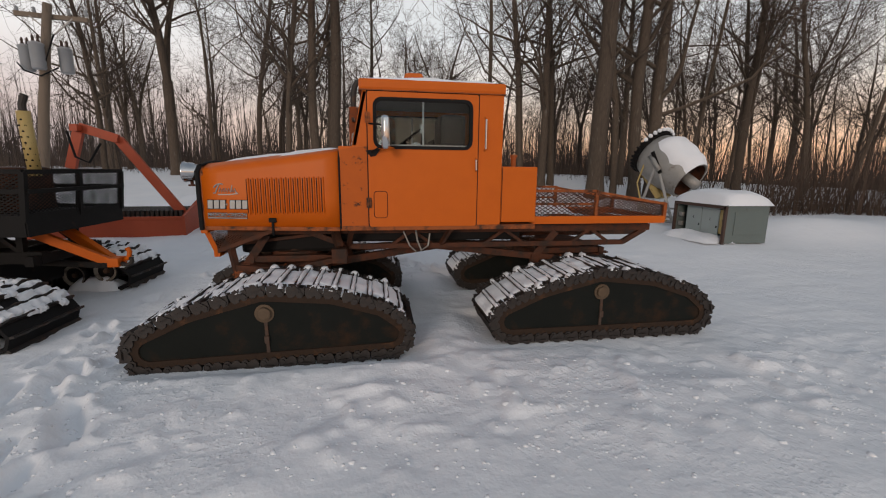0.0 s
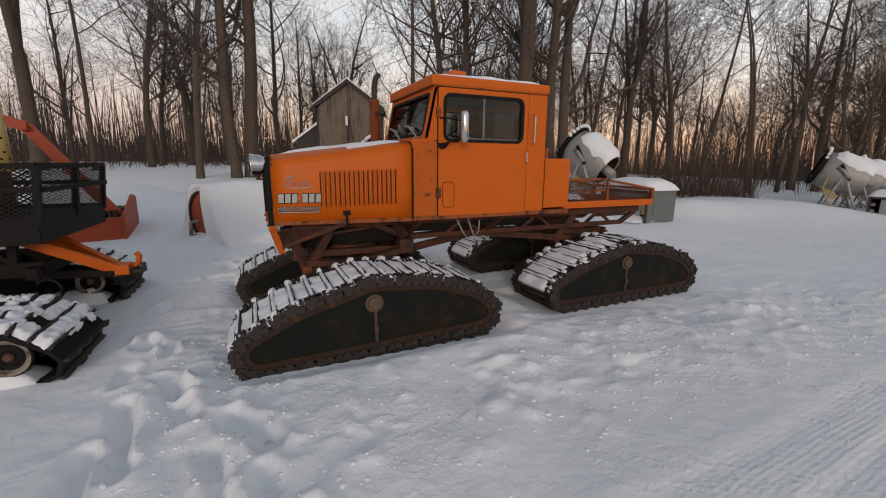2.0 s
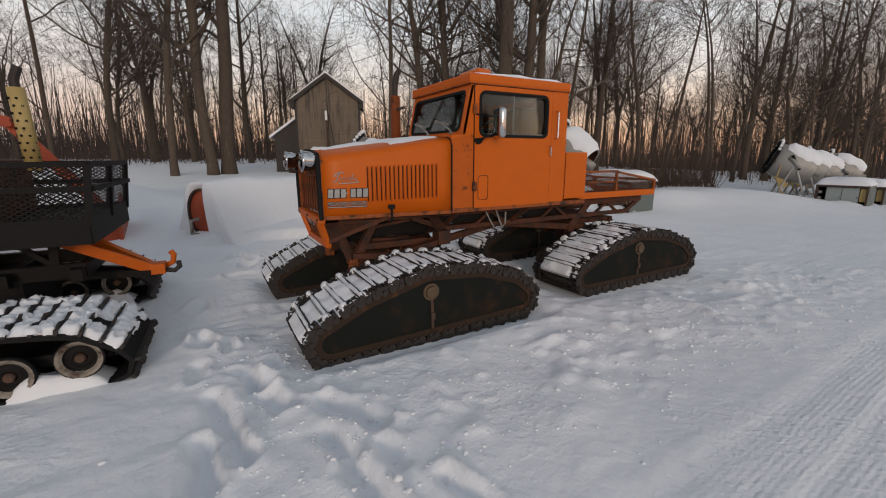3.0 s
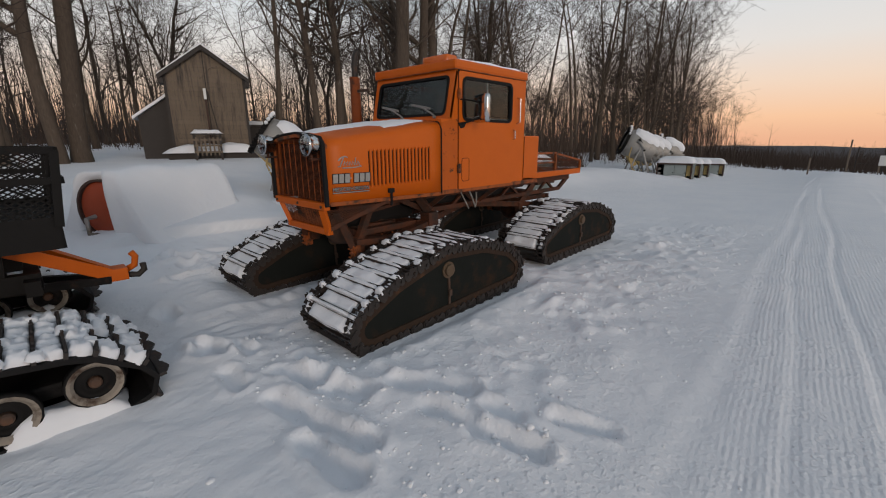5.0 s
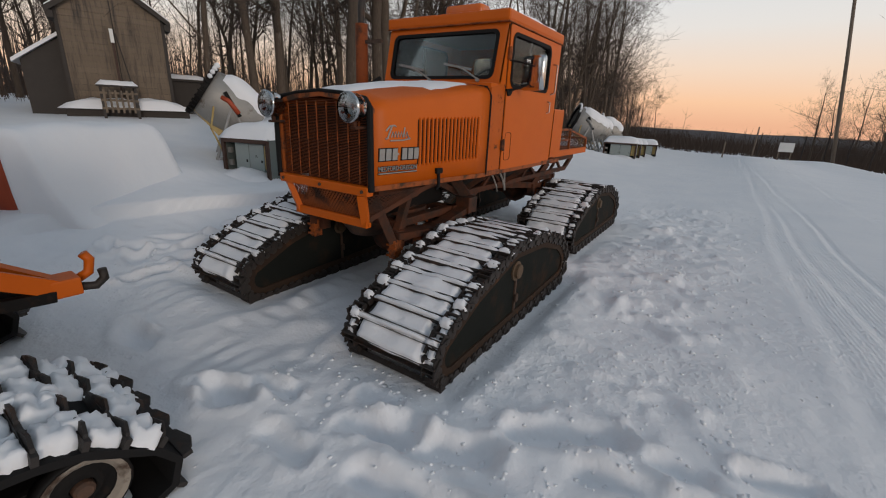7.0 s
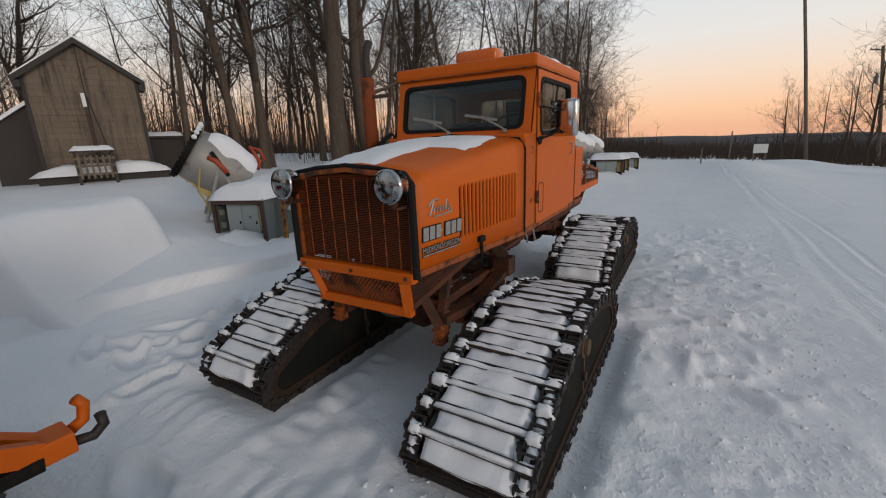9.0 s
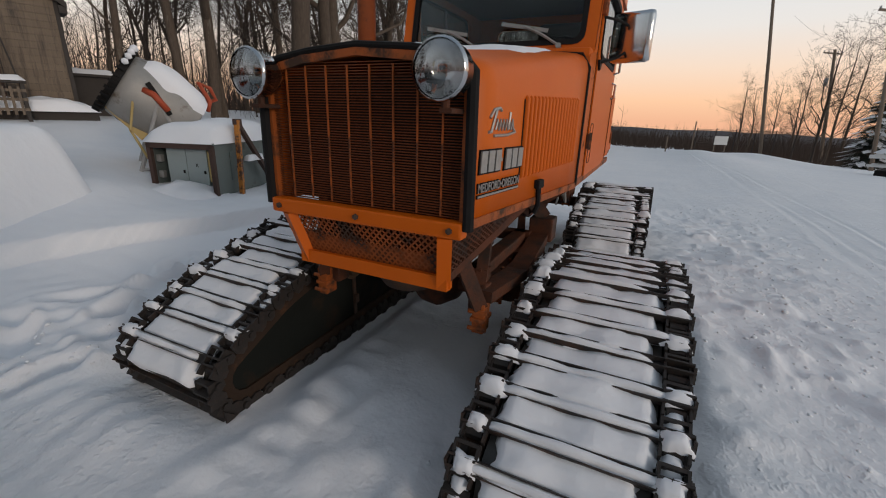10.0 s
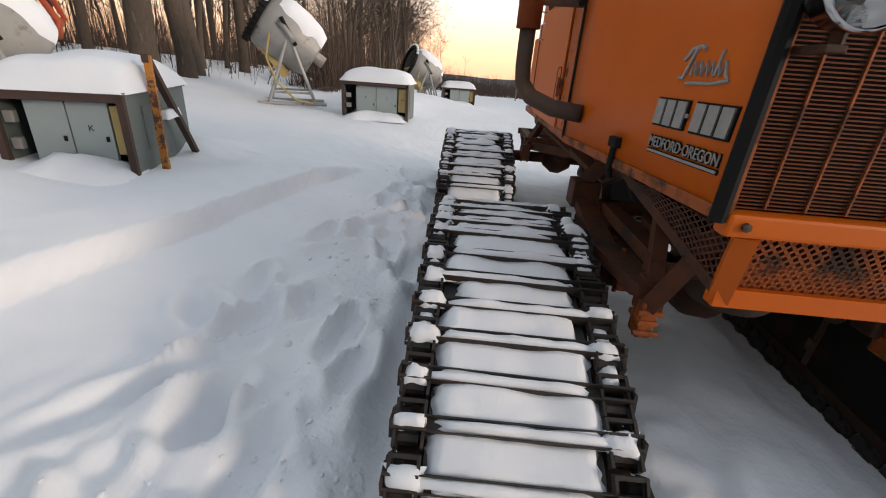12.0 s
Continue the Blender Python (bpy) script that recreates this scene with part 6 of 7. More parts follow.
# ---- tank under snow ----
def make_tank():
    R = 0.40
    yaw = 33.0
    m = Matrix.Translation((-2.55, 8.35, 0.62)) @ pose(0, 0, 0, 0, 0, yaw)
    tank = thing("steel_tank", m, "rusty orange steel tank lying buried in snow", "tank")
    ax = pose(0, 0, 0, 0, 90, 0)
    part("shell", Lt([(0.0, -0.03), (0.15, -0.025), (R - 0.04, 0.0), (R - 0.01, 0.02), (R, 0.05), (R, 1.98), (R - 0.02, 2.02), (0, 2.04)], ax, n=36), RED_ORANGE, tank, "rust-orange tank shell", True)
    part("end_rim", Lt([(R - 0.015, -0.03), (R + 0.015, -0.03), (R + 0.015, 0.03), (R - 0.015, 0.03), (R - 0.015, -0.03)], ax, n=36), BROWN_STEEL, tank)
    part("valve_pipe", Tb([(-0.02, 0.14, -0.10), (-0.14, 0.16, -0.12), (-0.17, 0.12, -0.32), (-0.08, -0.02, -0.36)], 0.032, n=8), GALV, tank)
    bm, rows = bmesh.new(), []
    ny = 60
    for i in range(34):
        row = []
        for j in range(ny + 1):
            y = -1.75 + 2.9 * j / ny
            cover = float(smooth01(np.array((-0.12 - y) / 0.10)))            # the nearer half of the end is drifted over
            top = R + 0.15 + 0.05 * noise.noise((y * 1.5, i * 0.12, 2.0))
            near = abs(y) / (0.60 if y < 0 else 0.52)
            roll = 1 / (1 + near ** (6.5 if y < 0 else 5))
            skirt = (0.17 if y < 0 else 0.26) * math.exp(-(abs(y) / 1.05) ** 4) * (1 - roll)
            full = -0.62 + (top + 0.62) * roll + skirt
            low = -0.62 if abs(y) > R else (-0.62 * cover + (math.sqrt(max(0.0, R * R - y * y)) + 0.01) * (1 - cover))
            low = min(low, full - 0.01)
            front = -0.07 * cover + 0.03 * (1 - cover) + 0.03 * noise.noise((y * 4, 0, 1)) + 0.5 * max(0, abs(y) - 0.5) ** 2
            if i < 5:
                k = i / 4
                x, z = front - 0.07 * math.sin(k * math.pi * 0.9), low + (full - low) * math.sin(k * math.pi / 2)
            else:
                u = (i - 4) / 29
                x = front + 3.0 * u ** 1.1
                crisp = float(smooth01(np.array((2.16 - 0.25 * abs(y + 0.1) ** 2 - x) / 0.14)))
                soft = float(smooth01(np.array((3.0 - x) / 1.3)))
                z = -0.62 + (full + 0.62) * (0.74 * crisp + 0.26 * soft * (1 - 0.35 * math.exp(-((x - 2.32) / 0.16) ** 2))) + 0.02 * noise.noise((x * 2.2, y * 2.2, 5.0))
            row.append(bm.verts.new((x, y, z)))
        rows.append(row)
    for p, q in zip(rows, rows[1:]):
        for j in range(ny):
            bm.faces.new((p[j], p[j + 1], q[j + 1], q[j]))
    sn = part("tank_snow", bm, SNOW, None, "", True)
    sn.matrix_world = m
    tagged(sn, "deep snow heaped over the tank", "snow", "snow caps", "stuff")


make_tank()


# ---- barn ----
def make_barn():
    x0, x1, y0, y1 = 0.55, 2.85, 16.4, 19.6
    zb, ze, zp = 0.6, 3.56, 4.40
    barn = thing("barn", Matrix.Translation((1.7, 16.4, 0)) @ pose(0, 0, 0, 0, 0, -19) @ Matrix.Translation((-1.7, -16.4, 0)), "tall narrow weathered board barn with a snowy gable roof", "barn")
    cx = (x0 + x1) / 2
    core = Pr([(x0 + 0.03, zb), (x1 - 0.03, zb), (x1 - 0.03, ze), (cx, zp - 0.02), (x0 + 0.03, ze)], y0 + 0.03, y1)
    wall = part("wall", core, BARN_DARK, barn)
    n = 26
    for k in range(n):
        a, b = zb + (zp - zb) * k / n, zb + (zp - zb) * (k + 1) / n - 0.004
        def half(z):
            return (x1 - x0) / 2 * min(1.0, max(0.02, (zp - z) / (zp - ze)))
        d = 0.003 * ((k * 7) % 3)
        part("board", Pr([(cx - half(a), a), (cx + half(a), a), (cx + half(b), b), (cx - half(b), b)], y0 - d, y0 + 0.028 - d), BARN, wall)
    for k in range(20):
        a, b = y0 + 0.03 + (y1 - y0) * k / 20, y0 + 0.03 + (y1 - y0) * (k + 1) / 20 - 0.006
        for s, x in ((-1, x0), (1, x1)):
            p, q = sorted((x, x - s * 0.028))
            part("board", B(p, q, a, b, zb, ze), BARN, wall)
    for s in (-1, 1):
        e = cx + s * ((x1 - x0) / 2 + 0.15)
        zo = ze - 0.15 * (zp - ze) / ((x1 - x0) / 2)
        roof = part("roof", Pr([(cx, zp), (e, zo), (e, zo + 0.07), (cx, zp + 0.07)], y0 - 0.16, y1 + 0.2), BARN_DARK, barn, "dark roof edge")
        part("roof_snow", Pr([(cx, zp + 0.075), (e - s * 0.02, zo + 0.075), (e - s * 0.02, zo + 0.115), (cx, zp + 0.125)], y0 - 0.14, y1 + 0.18), SNOW, roof)
        part("fascia", Pr([(cx, zp - 0.07), (e, zo - 0.07), (e, zo + 0.066), (cx, zp + 0.066)], y0 - 0.19, y0 - 0.165), BARN_DARK, barn)
        part("eave_box", B(*sorted((e - s * 0.01, x1 if s > 0 else x0)), y0 - 0.15, y0 + 0.5, zo - 0.17, zo - 0.01), BARN_DARK, barn)
    part("corner_board", B(x0 - 0.012, x0 + 0.07, y0 - 0.022, y0 - 0.008, zb, ze), BARN_DARK, barn)
    part("corner_board", B(x1 - 0.07, x1 + 0.012, y0 - 0.022, y0 - 0.008, zb, ze), BARN_DARK, barn)
    part("seam_strip", B(cx - 0.012, cx + 0.012, y0 - 0.022, y0 - 0.010, 1.5, zp - 0.1), BARN_DARK, barn)
    lean = part("lean_to", Pr([(x0 - 0.85, zb), (x0 - 0.01, zb), (x0 - 0.01, 2.90), (x0 - 0.85, 2.30)], y0 + 0.35, y1), BARN_DARK, barn, "low dark lean-to")
    part("roof_snow", Pr([(x0 - 1.0, 2.21), (x0, 2.93), (x0, 3.02), (x0 - 1.0, 2.30)], y0 + 0.2, y1), SNOW, lean)
    part("mast", bar(bmesh.new(), (cx - 0.06, y0 - 0.09, 0.9), (cx - 0.06, y0 - 0.09, 3.0), 0.05, 0.05), BROWN_STEEL, barn)
    part("mast_cap", B(cx - 0.10, cx - 0.02, y0 - 0.14, y0 - 0.06, 2.85, 3.18), WHITE, barn)
    part("slant_pole", bar(bmesh.new(), (cx + 0.30, y0 - 0.10, 1.1), (cx + 0.02, y0 - 0.06, 3.1), 0.03, 0.03), BARN_DARK, barn)
    shed = thing("shed", on_ground(4.1, 18.0, -14, -0.2), "small dark board shed with a snow-covered flat roof", "shed")
    part("wall", B(-0.62, 0.62, 0.0, 1.4, 0.0, 1.25, bevel=0.01), BARN_DARK, shed)
    part("roof", B(-0.72, 0.72, -0.12, 1.5, 1.255, 1.32), BARN_DARK, shed)
    part("roof_snow", snow_patch(bmesh.new(), Matrix.Translation((0, 0.7, 1.32)), 1.44, 1.6, 0.14, 21, 12, 12, 0.3, 0.1, 0.2), SNOW, shed, smooth=True)
    part("corner_post", B(-0.66, -0.56, -0.02, 0.06, 0.0, 1.25), BROWN_STEEL, shed)
    rack = thing("wooden_rack", on_ground(1.25, 15.55) @ pose(0, 0, 0, 0, 0, -19) @ Matrix.Scale(0.78, 4), "snow-topped wooden pallet rack in front of the barn", "rack")
    for x in (-0.45, 0.45):
        for y in (-0.3, 0.3):
            part("post", B(x - 0.04, x + 0.04, y - 0.04, y + 0.04, -0.2, 0.95), BARN_DARK, rack)
    for z in (0.25, 0.5, 0.72):
        part("rail", B(-0.5, 0.5, -0.345, -0.315, z, z + 0.07), BARN, rack)
    for k in range(6):
        part("slat", B(-0.42 + 0.15 * k, -0.36 + 0.15 * k, -0.36, -0.345, 0.15, 0.85), BARN, rack)
    part("top", B(-0.55, 0.55, -0.4, 0.4, 0.95, 1.0), BARN_DARK, rack)
    sn = part("rack_snow", snow_patch(bmesh.new(), on_ground(1.25, 15.55, -19, 0.78), 0.86, 0.64, 0.10, 9), SNOW, None, "", True)
    tagged(sn, "snow on top of the pallet rack", "snow", "snow caps", "stuff")
    fen = thing("low_wall", on_ground(1.62, 15.95, -19), "low snow-covered timber wall before the barn", "wall")
    part("beam", B(-1.35, 1.35, -0.15, 0.15, -0.3, 0.18, bevel=0.02), BARN_DARK, fen)
    part("snow_top", snow_patch(bmesh.new(), Matrix.Translation((0.0, 0, 0.18)), 2.75, 0.6, 0.26, 4, 26, 8, 0.5, 0.2, 0.4), SNOW, fen, smooth=True)


make_barn()


# ---- the second machine beside the snowcat, seen from its tail ----
def belt_track(mach, cx, cy, length, width, seed, sunk=0.0):
    """A rubber-belted track with road wheels and tall steel cleats."""
    circles = [(-length / 2 + 0.25, 0.27, 0.24), (length / 2 - 0.20, 0.175, 0.135), (length / 2 - 0.42, 0.30, 0.15), (0.22 * length, 0.29, 0.20)]
    slots, cols = 48, 4
    path, total = along(hull(circles, 64), slots)
    belt = ring([(p[0], p[1]) for p, t, n in path], [(p[0] - n[0] * 0.03, p[1] - n[1] * 0.03) for p, t, n in path], lambda u, v, d: (u, d, v), -width / 2, width / 2)
    ob = part("track_belt", belt, BLACK, mach, "black rubber belt with snow-filled steel cleats")
    ob.matrix_local = Matrix.Translation((cx, cy, sunk))
    bm = bmesh.new()
    box(bm, -0.010, 0.010, -width / 2, width / 2, 0.0, 0.035)
    for k in range(cols):
        y = -width / 2 + width * (k + 0.5) / cols
        prism(bm, [(y - width * 0.10, 0.03), (y + width * 0.10, 0.03), (y + width * 0.085, 0.046), (y + 0.02, 0.066), (y - width * 0.085, 0.046)], -0.006, 0.006, "x")
    me = mesh_of(bm, STEEL_DARK)
    rnd = random.Random(seed)
    lay = bmesh.new()
    for k, (p, t, n) in enumerate(path):
        m = Matrix(((t[0], 0, n[0], p[0]), (0, 1, 0, 0), (t[1], 0, n[1], p[1]), (0, 0, 0, 1)))
        if m.determinant() < 0:
            m = m @ Matrix.Diagonal((1, -1, 1, 1))
        share("cleat", me, ob, m)
        if n[1] > 0.35:
            for c in range(cols):
                y = -width / 2 + width * (c + 0.5 + rnd.uniform(-0.06, 0.06)) / cols
                if rnd.random() < 0.96:
                    snow_patch(lay, m @ Matrix.Translation((total / slots / 2, y, -0.008)), total / slots * 0.97, width / cols * rnd.uniform(0.80, 0.97), rnd.uniform(0.038, 0.058), rnd.random() * 99, 9, 11, 0.6, 0.32, 0.30)
                if rnd.random() < 0.55:
                    snow_patch(lay, m @ Matrix.Translation((rnd.uniform(-0.02, 0.02), y + rnd.uniform(-0.5, 0.5) * width / cols, 0.026)), 0.075, width / cols * rnd.uniform(0.35, 0.7), 0.030, rnd.random() * 99, 6, 7, 0.5, 0.3, 0.4)
    for s in (-1, 1):
        for i, x in enumerate(np.linspace(-length / 2 + 0.24, length / 2 - 0.36, 7)):
            ax = Matrix.Translation((x, s * (width / 2 - 0.06), 0.165 + 0.05 * max(0, i - 4))) @ Matrix.Scale(1.06, 4) @ Euler((radians(-90 * s), 0, 0)).to_matrix().to_4x4()
            w = part("road_wheel", Lt([(0.0, 0.0), (0.03, 0.0), (0.04, 0.03), (0.06, 0.01), (0.10, 0.012), (0.105, 0.035), (0.112, 0.035), (0.115, 0.0), (0.13, -0.01), (0.13, 0.045), (0.118, 0.05), (0.112, 0.04)], ax, n=22), BLACK_PAINT, ob, smooth=True)
            part("wheel_rim", Lt([(0.088, 0.030), (0.104, 0.046), (0.120, 0.052), (0.116, 0.036), (0.100, 0.026), (0.088, 0.030)], ax, n=22), DULL_RIM, w)
            part("wheel_hub", Lt([(0.0, 0.045), (0.022, 0.045), (0.03, 0.035), (0.032, 0.0)], ax, n=12), STEEL_RUSTY, w)
    part("bogie_beam", B(-length / 2 + 0.2, length / 2 - 0.2, -width / 2 + 0.12, width / 2 - 0.12, 0.20, 0.29, bevel=0.02), BLACK_PAINT, ob)
    lm = mach.matrix_world @ Matrix.Translation((cx, cy, sunk))
    for v in lay.verts:
        v.co = lm @ v.co
    # snow drifted into the slack tail of the belt
    for s in (-1, 1):
        snow_patch(lay, lm @ Matrix.Translation((length / 2 - 0.50, s * (width / 2 - 0.10), -0.03)), 0.62, 0.26, 0.20, seed + s, 14, 10, 0.25, 0.2, 0.5)
    tagged(part("track_snow", lay, SNOW, None, "", True), "clods of snow packed between belt cleats", "snow", "snow on the tracks", "stuff")


def make_groomer():
    """Local x runs from its nose (-) to its tail (+); the tail hook is at the origin's side of the clearing."""
    gr = thing("trail_groomer", Matrix.Translation((-2.90, 5.13, 0.0)) @ pose(0, 0, 0, 0, 0, -2), "old black and orange tracked groomer with a caged rear deck", "snow vehicle")
    belt_track(gr, -1.40, -0.98, 2.75, 0.80, 3, -0.04)
    belt_track(gr, -1.52, 0.86, 2.75, 0.78, 4)
    # chassis
    bm = bmesh.new()
    for y in (-0.36, 0.36):
        bar(bm, (-4.7, y, 0.62), (-0.50, y, 0.62), 0.08, 0.12)
    for x in (-2.8, -1.9, -1.0, -0.55):
        bar(bm, (x, -0.5, 0.60), (x, 0.5, 0.60), 0.08, 0.10)
    for y in (-0.36, 0.36):
        for x in (-2.4, -1.5, -0.7):
            bar(bm, (x, y, 0.66), (x + 0.02, y, 1.02), 0.06, 0.06)
            bar(bm, (x, y, 0.66), (x - 0.35, y, 1.0), 0.04, 0.04)
    part("chassis", bm, BLACK_PAINT, gr)
    part("axle", Tb([(-1.5, -1.0, 0.30), (-1.5, 1.0, 0.30)], 0.06, n=10), BLACK_PAINT, gr)
    part("gearbox", B(-1.9, -0.9, -0.42, 0.42, 0.22, 0.60, bevel=0.05), BLACK_PAINT, gr)
    # tail hitch
    bm = bmesh.new()
    bar(bm, (-0.75, -0.22, 0.88), (-0.12, -0.04, 0.50), 0.07, 0.09)
    bar(bm, (-0.75, 0.22, 0.88), (-0.12, 0.04, 0.50), 0.07, 0.09)
    box(bm, -0.20, 0.0, -0.08, 0.08, 0.44, 0.54, bevel=0.01)
    hitch = part("tow_hitch", bm, ORANGE, gr, "orange tow hitch")
    part("hook", Tb([(0.0, 0.02, 0.50), (0.06, 0.02, 0.53), (0.075, 0.02, 0.60), (0.05, 0.02, 0.64)], 0.026, n=9), ORANGE, hitch, smooth=True)
    part("pintle", Tb([(0.0, -0.03, 0.47), (0.07, -0.03, 0.455), (0.115, -0.03, 0.49), (0.11, -0.03, 0.545)], 0.024, n=9), STEEL_DARK, hitch, smooth=True)
    bar_lo = bmesh.new()
    for y in (-0.20, 0.20):
        bar(bar_lo, (-1.0, y, 0.56), (-0.12, y * 0.3, 0.46), 0.05, 0.06)
    part("lower_link", bar_lo, BLACK_PAINT, hitch)
    # caged rear deck
    x0, x1, w, z0, z1 = -2.35, -0.36, 0.70, 1.02, 1.48
    bm = B(x0, x1, -w, w, z0 - 0.05, z0 + 0.02, bevel=0.008)
    deck = part("deck", bm, BLACK_PAINT, gr, "black steel rear deck")
    bm = bmesh.new()
    for x, y in ((x0, -w), (x1, -w), (x0, w), (x1, w), ((x0 + x1) / 2, -w), ((x0 + x1) / 2, w), (x1, 0)):
        bar(bm, (x, y, z0), (x + (0.05 if x == x1 else 0), y, z1), 0.045, 0.045)
    for z in (z1, (z0 + z1) / 2 + 0.05):
        for y in (-w, w):
            bar(bm, (x0, y, z), (x1 + 0.05, y, z), 0.04, 0.04)
        bar(bm, (x1 + 0.05, -w, z), (x1 + 0.05, w, z), 0.04, 0.04)
    part("cage_rail", bm, BLACK_PAINT, deck)
    for y in (-w, w):
        part("cage_mesh", expanded_mesh(bmesh.new(), [(x0, y, z0), (x1, y, z0), (x1 + 0.05, y, z1), (x0, y, z1)], 0.052, 0.032, 0.009), BLACK_PAINT, deck, "black expanded-metal cage side")
        part("kick_plate", B(x0, x1, y - 0.01, y + 0.01, z0 - 0.14, z0 + 0.06), BLACK_PAINT, deck)
    part("cage_mesh", expanded_mesh(bmesh.new(), [(x1, -w, z0), (x1, w, z0), (x1 + 0.05, w, z1), (x1 + 0.05, -w, z1)], 0.052, 0.032, 0.009), BLACK_PAINT, deck, "black expanded-metal tailgate")
    part("kick_plate", B(x1 - 0.01, x1 + 0.012, -w, w, z0 - 0.14, z0 + 0.07), BLACK_PAINT, deck)
    # engine cover, cab corner and heat-shielded stack further forward
    part("engine_cover", B(-2.7, -1.02, -0.30, 0.66, 1.0, 1.52, bevel=0.06), ORANGE_DARK, gr, "worn orange engine cover")
    cab = part("cab", Pr([(-4.75, 0.72), (-3.3, 0.72), (-3.3, 2.42), (-4.2, 2.42), (-4.75, 1.55)], -0.72, 0.72), ORANGE, gr, "orange steel cab")
    part("roof", B(-4.28, -3.25, -0.76, 0.76, 2.42, 2.50, bevel=0.03), ORANGE_WORN, cab)
    part("rear_window", B(-3.302, -3.292, -0.50, 0.50, 1.70, 2.25, bevel=0.004), BLACK, cab, "dark rear window")
    for s in (-1, 1):
        part("side_window", B(-4.15, -3.45, s * 0.724 - 0.006, s * 0.724 + 0.006, 1.62, 2.28, bevel=0.004), BLACK, cab, "dark side window")
        part("door_seam", B(-3.40, -3.39, s * 0.724 - 0.004, s * 0.724 + 0.004, 0.80, 2.36), BLACK, cab)
    part("air_cleaner", Lt([(0.20, 0), (0.20, 0.34), (0.15, 0.38), (0, 0.38)], Matrix.Translation((-1.75, 0.40, 1.40)), n=20), ORANGE_DARK, gr, smooth=True)
    st = part("muffler", Tb([(-0.86, 0.17, 1.42), (-0.88, 0.17, 2.10)], 0.060, n=14), YELLOW, gr, "faded yellow perforated exhaust shield", True)
    part("exhaust_tip", Tb([(-0.88, 0.17, 2.07), (-0.88, 0.17, 2.17), (-0.84, 0.17, 2.27)], 0.035, n=10, cap=False), STEEL_DARK, st)
    hole = mesh_of(Lt([(0.011, 0), (0.011, 0.004), (0, 0.004)], Matrix.Identity(4), n=8), BLACK_PAINT)
    for r in range(10):
        for k in range(7):
            a = 2 * math.pi * (k + 0.5 * (r % 2)) / 7
            share("shield_hole", hole, st, Matrix.Translation((-0.865 - 0.002 * r, 0.17, 1.47 + 0.060 * r)) @ pose(0, 0, 0, 0, 0, math.degrees(a)) @ Matrix.Translation((0.0585, 0, 0)) @ pose(0, 0, 0, 0, 90, 0))


make_groomer()


# ---- drag frame behind the machines ----
def make_drag():
    dr = thing("trail_drag", Matrix.Translation((-4.75, 9.0, ground_at(-4.75, 9.0) - 0.05)) @ pose(0, 0, 0, 0, 0, 4), "red-orange trail drag with a high arched tow frame", "drag")
    body = part("pan", B(-1.7, 0.95, -0.3, 1.0, 0.02, 0.36, bevel=0.02), RED_ORANGE, dr, "red-orange steel pan")
    for k in range(30):
        part("tine", B(-1.6 + 0.083 * k, -1.55 + 0.083 * k, -0.05, 1.0, 0.34, 0.50), STEEL_DARK, body)
    part("end_plate", Pr([(-0.35, 0.02), (1.05, 0.02), (1.05, 0.66), (0.75, 0.72), (-0.35, 0.42)], 0.95, 1.0, "x"), RED_ORANGE, dr)
    part("top_rail", bar(bmesh.new(), (-1.7, -0.28, 0.38), (0.95, -0.28, 0.38), 0.06, 0.06), RED_ORANGE, dr)
    bm = bmesh.new()
    for y in (0.10,):
        for p, q in (((0.85, 0.40), (-0.14, 1.85)), ((-0.14, 1.85), (-0.75, 2.05)), ((-0.75, 2.05), (-0.98, 1.30))):
            part("arch_arm", bar(bmesh.new(), (p[0], y, p[1]), (q[0], y, q[1]), 0.09, 0.16), RED_ORANGE, dr)
    bar(bm, (-0.75, -0.10, 2.03), (-0.75, 0.30, 2.03), 0.12, 0.12)
    part("arch_pin", bm, RED_ORANGE, dr, "red-orange cross pin of the tow frame")
    part("arch_knee", bar(bmesh.new(), (-0.14, -0.05, 1.83), (-0.14, 0.25, 1.83), 0.08, 0.08), RED_ORANGE, dr)
    part("hose", Tb([(-0.75, -0.3, 1.95), (-0.65, -0.34, 1.5), (-0.45, -0.34, 1.4), (-0.25, -0.3, 1.75)], 0.02, n=7), BLACK, dr)
    sn = part("drag_snow", snow_patch(bmesh.new(), dr.matrix_world @ Matrix.Translation((-0.4, 0.2, 0.36)), 2.2, 0.35, 0.06, 8, 20, 10), SNOW, None, "", True)
    tagged(sn, "snow lying in the drag's pan", "snow", "snow caps", "stuff")


make_drag()


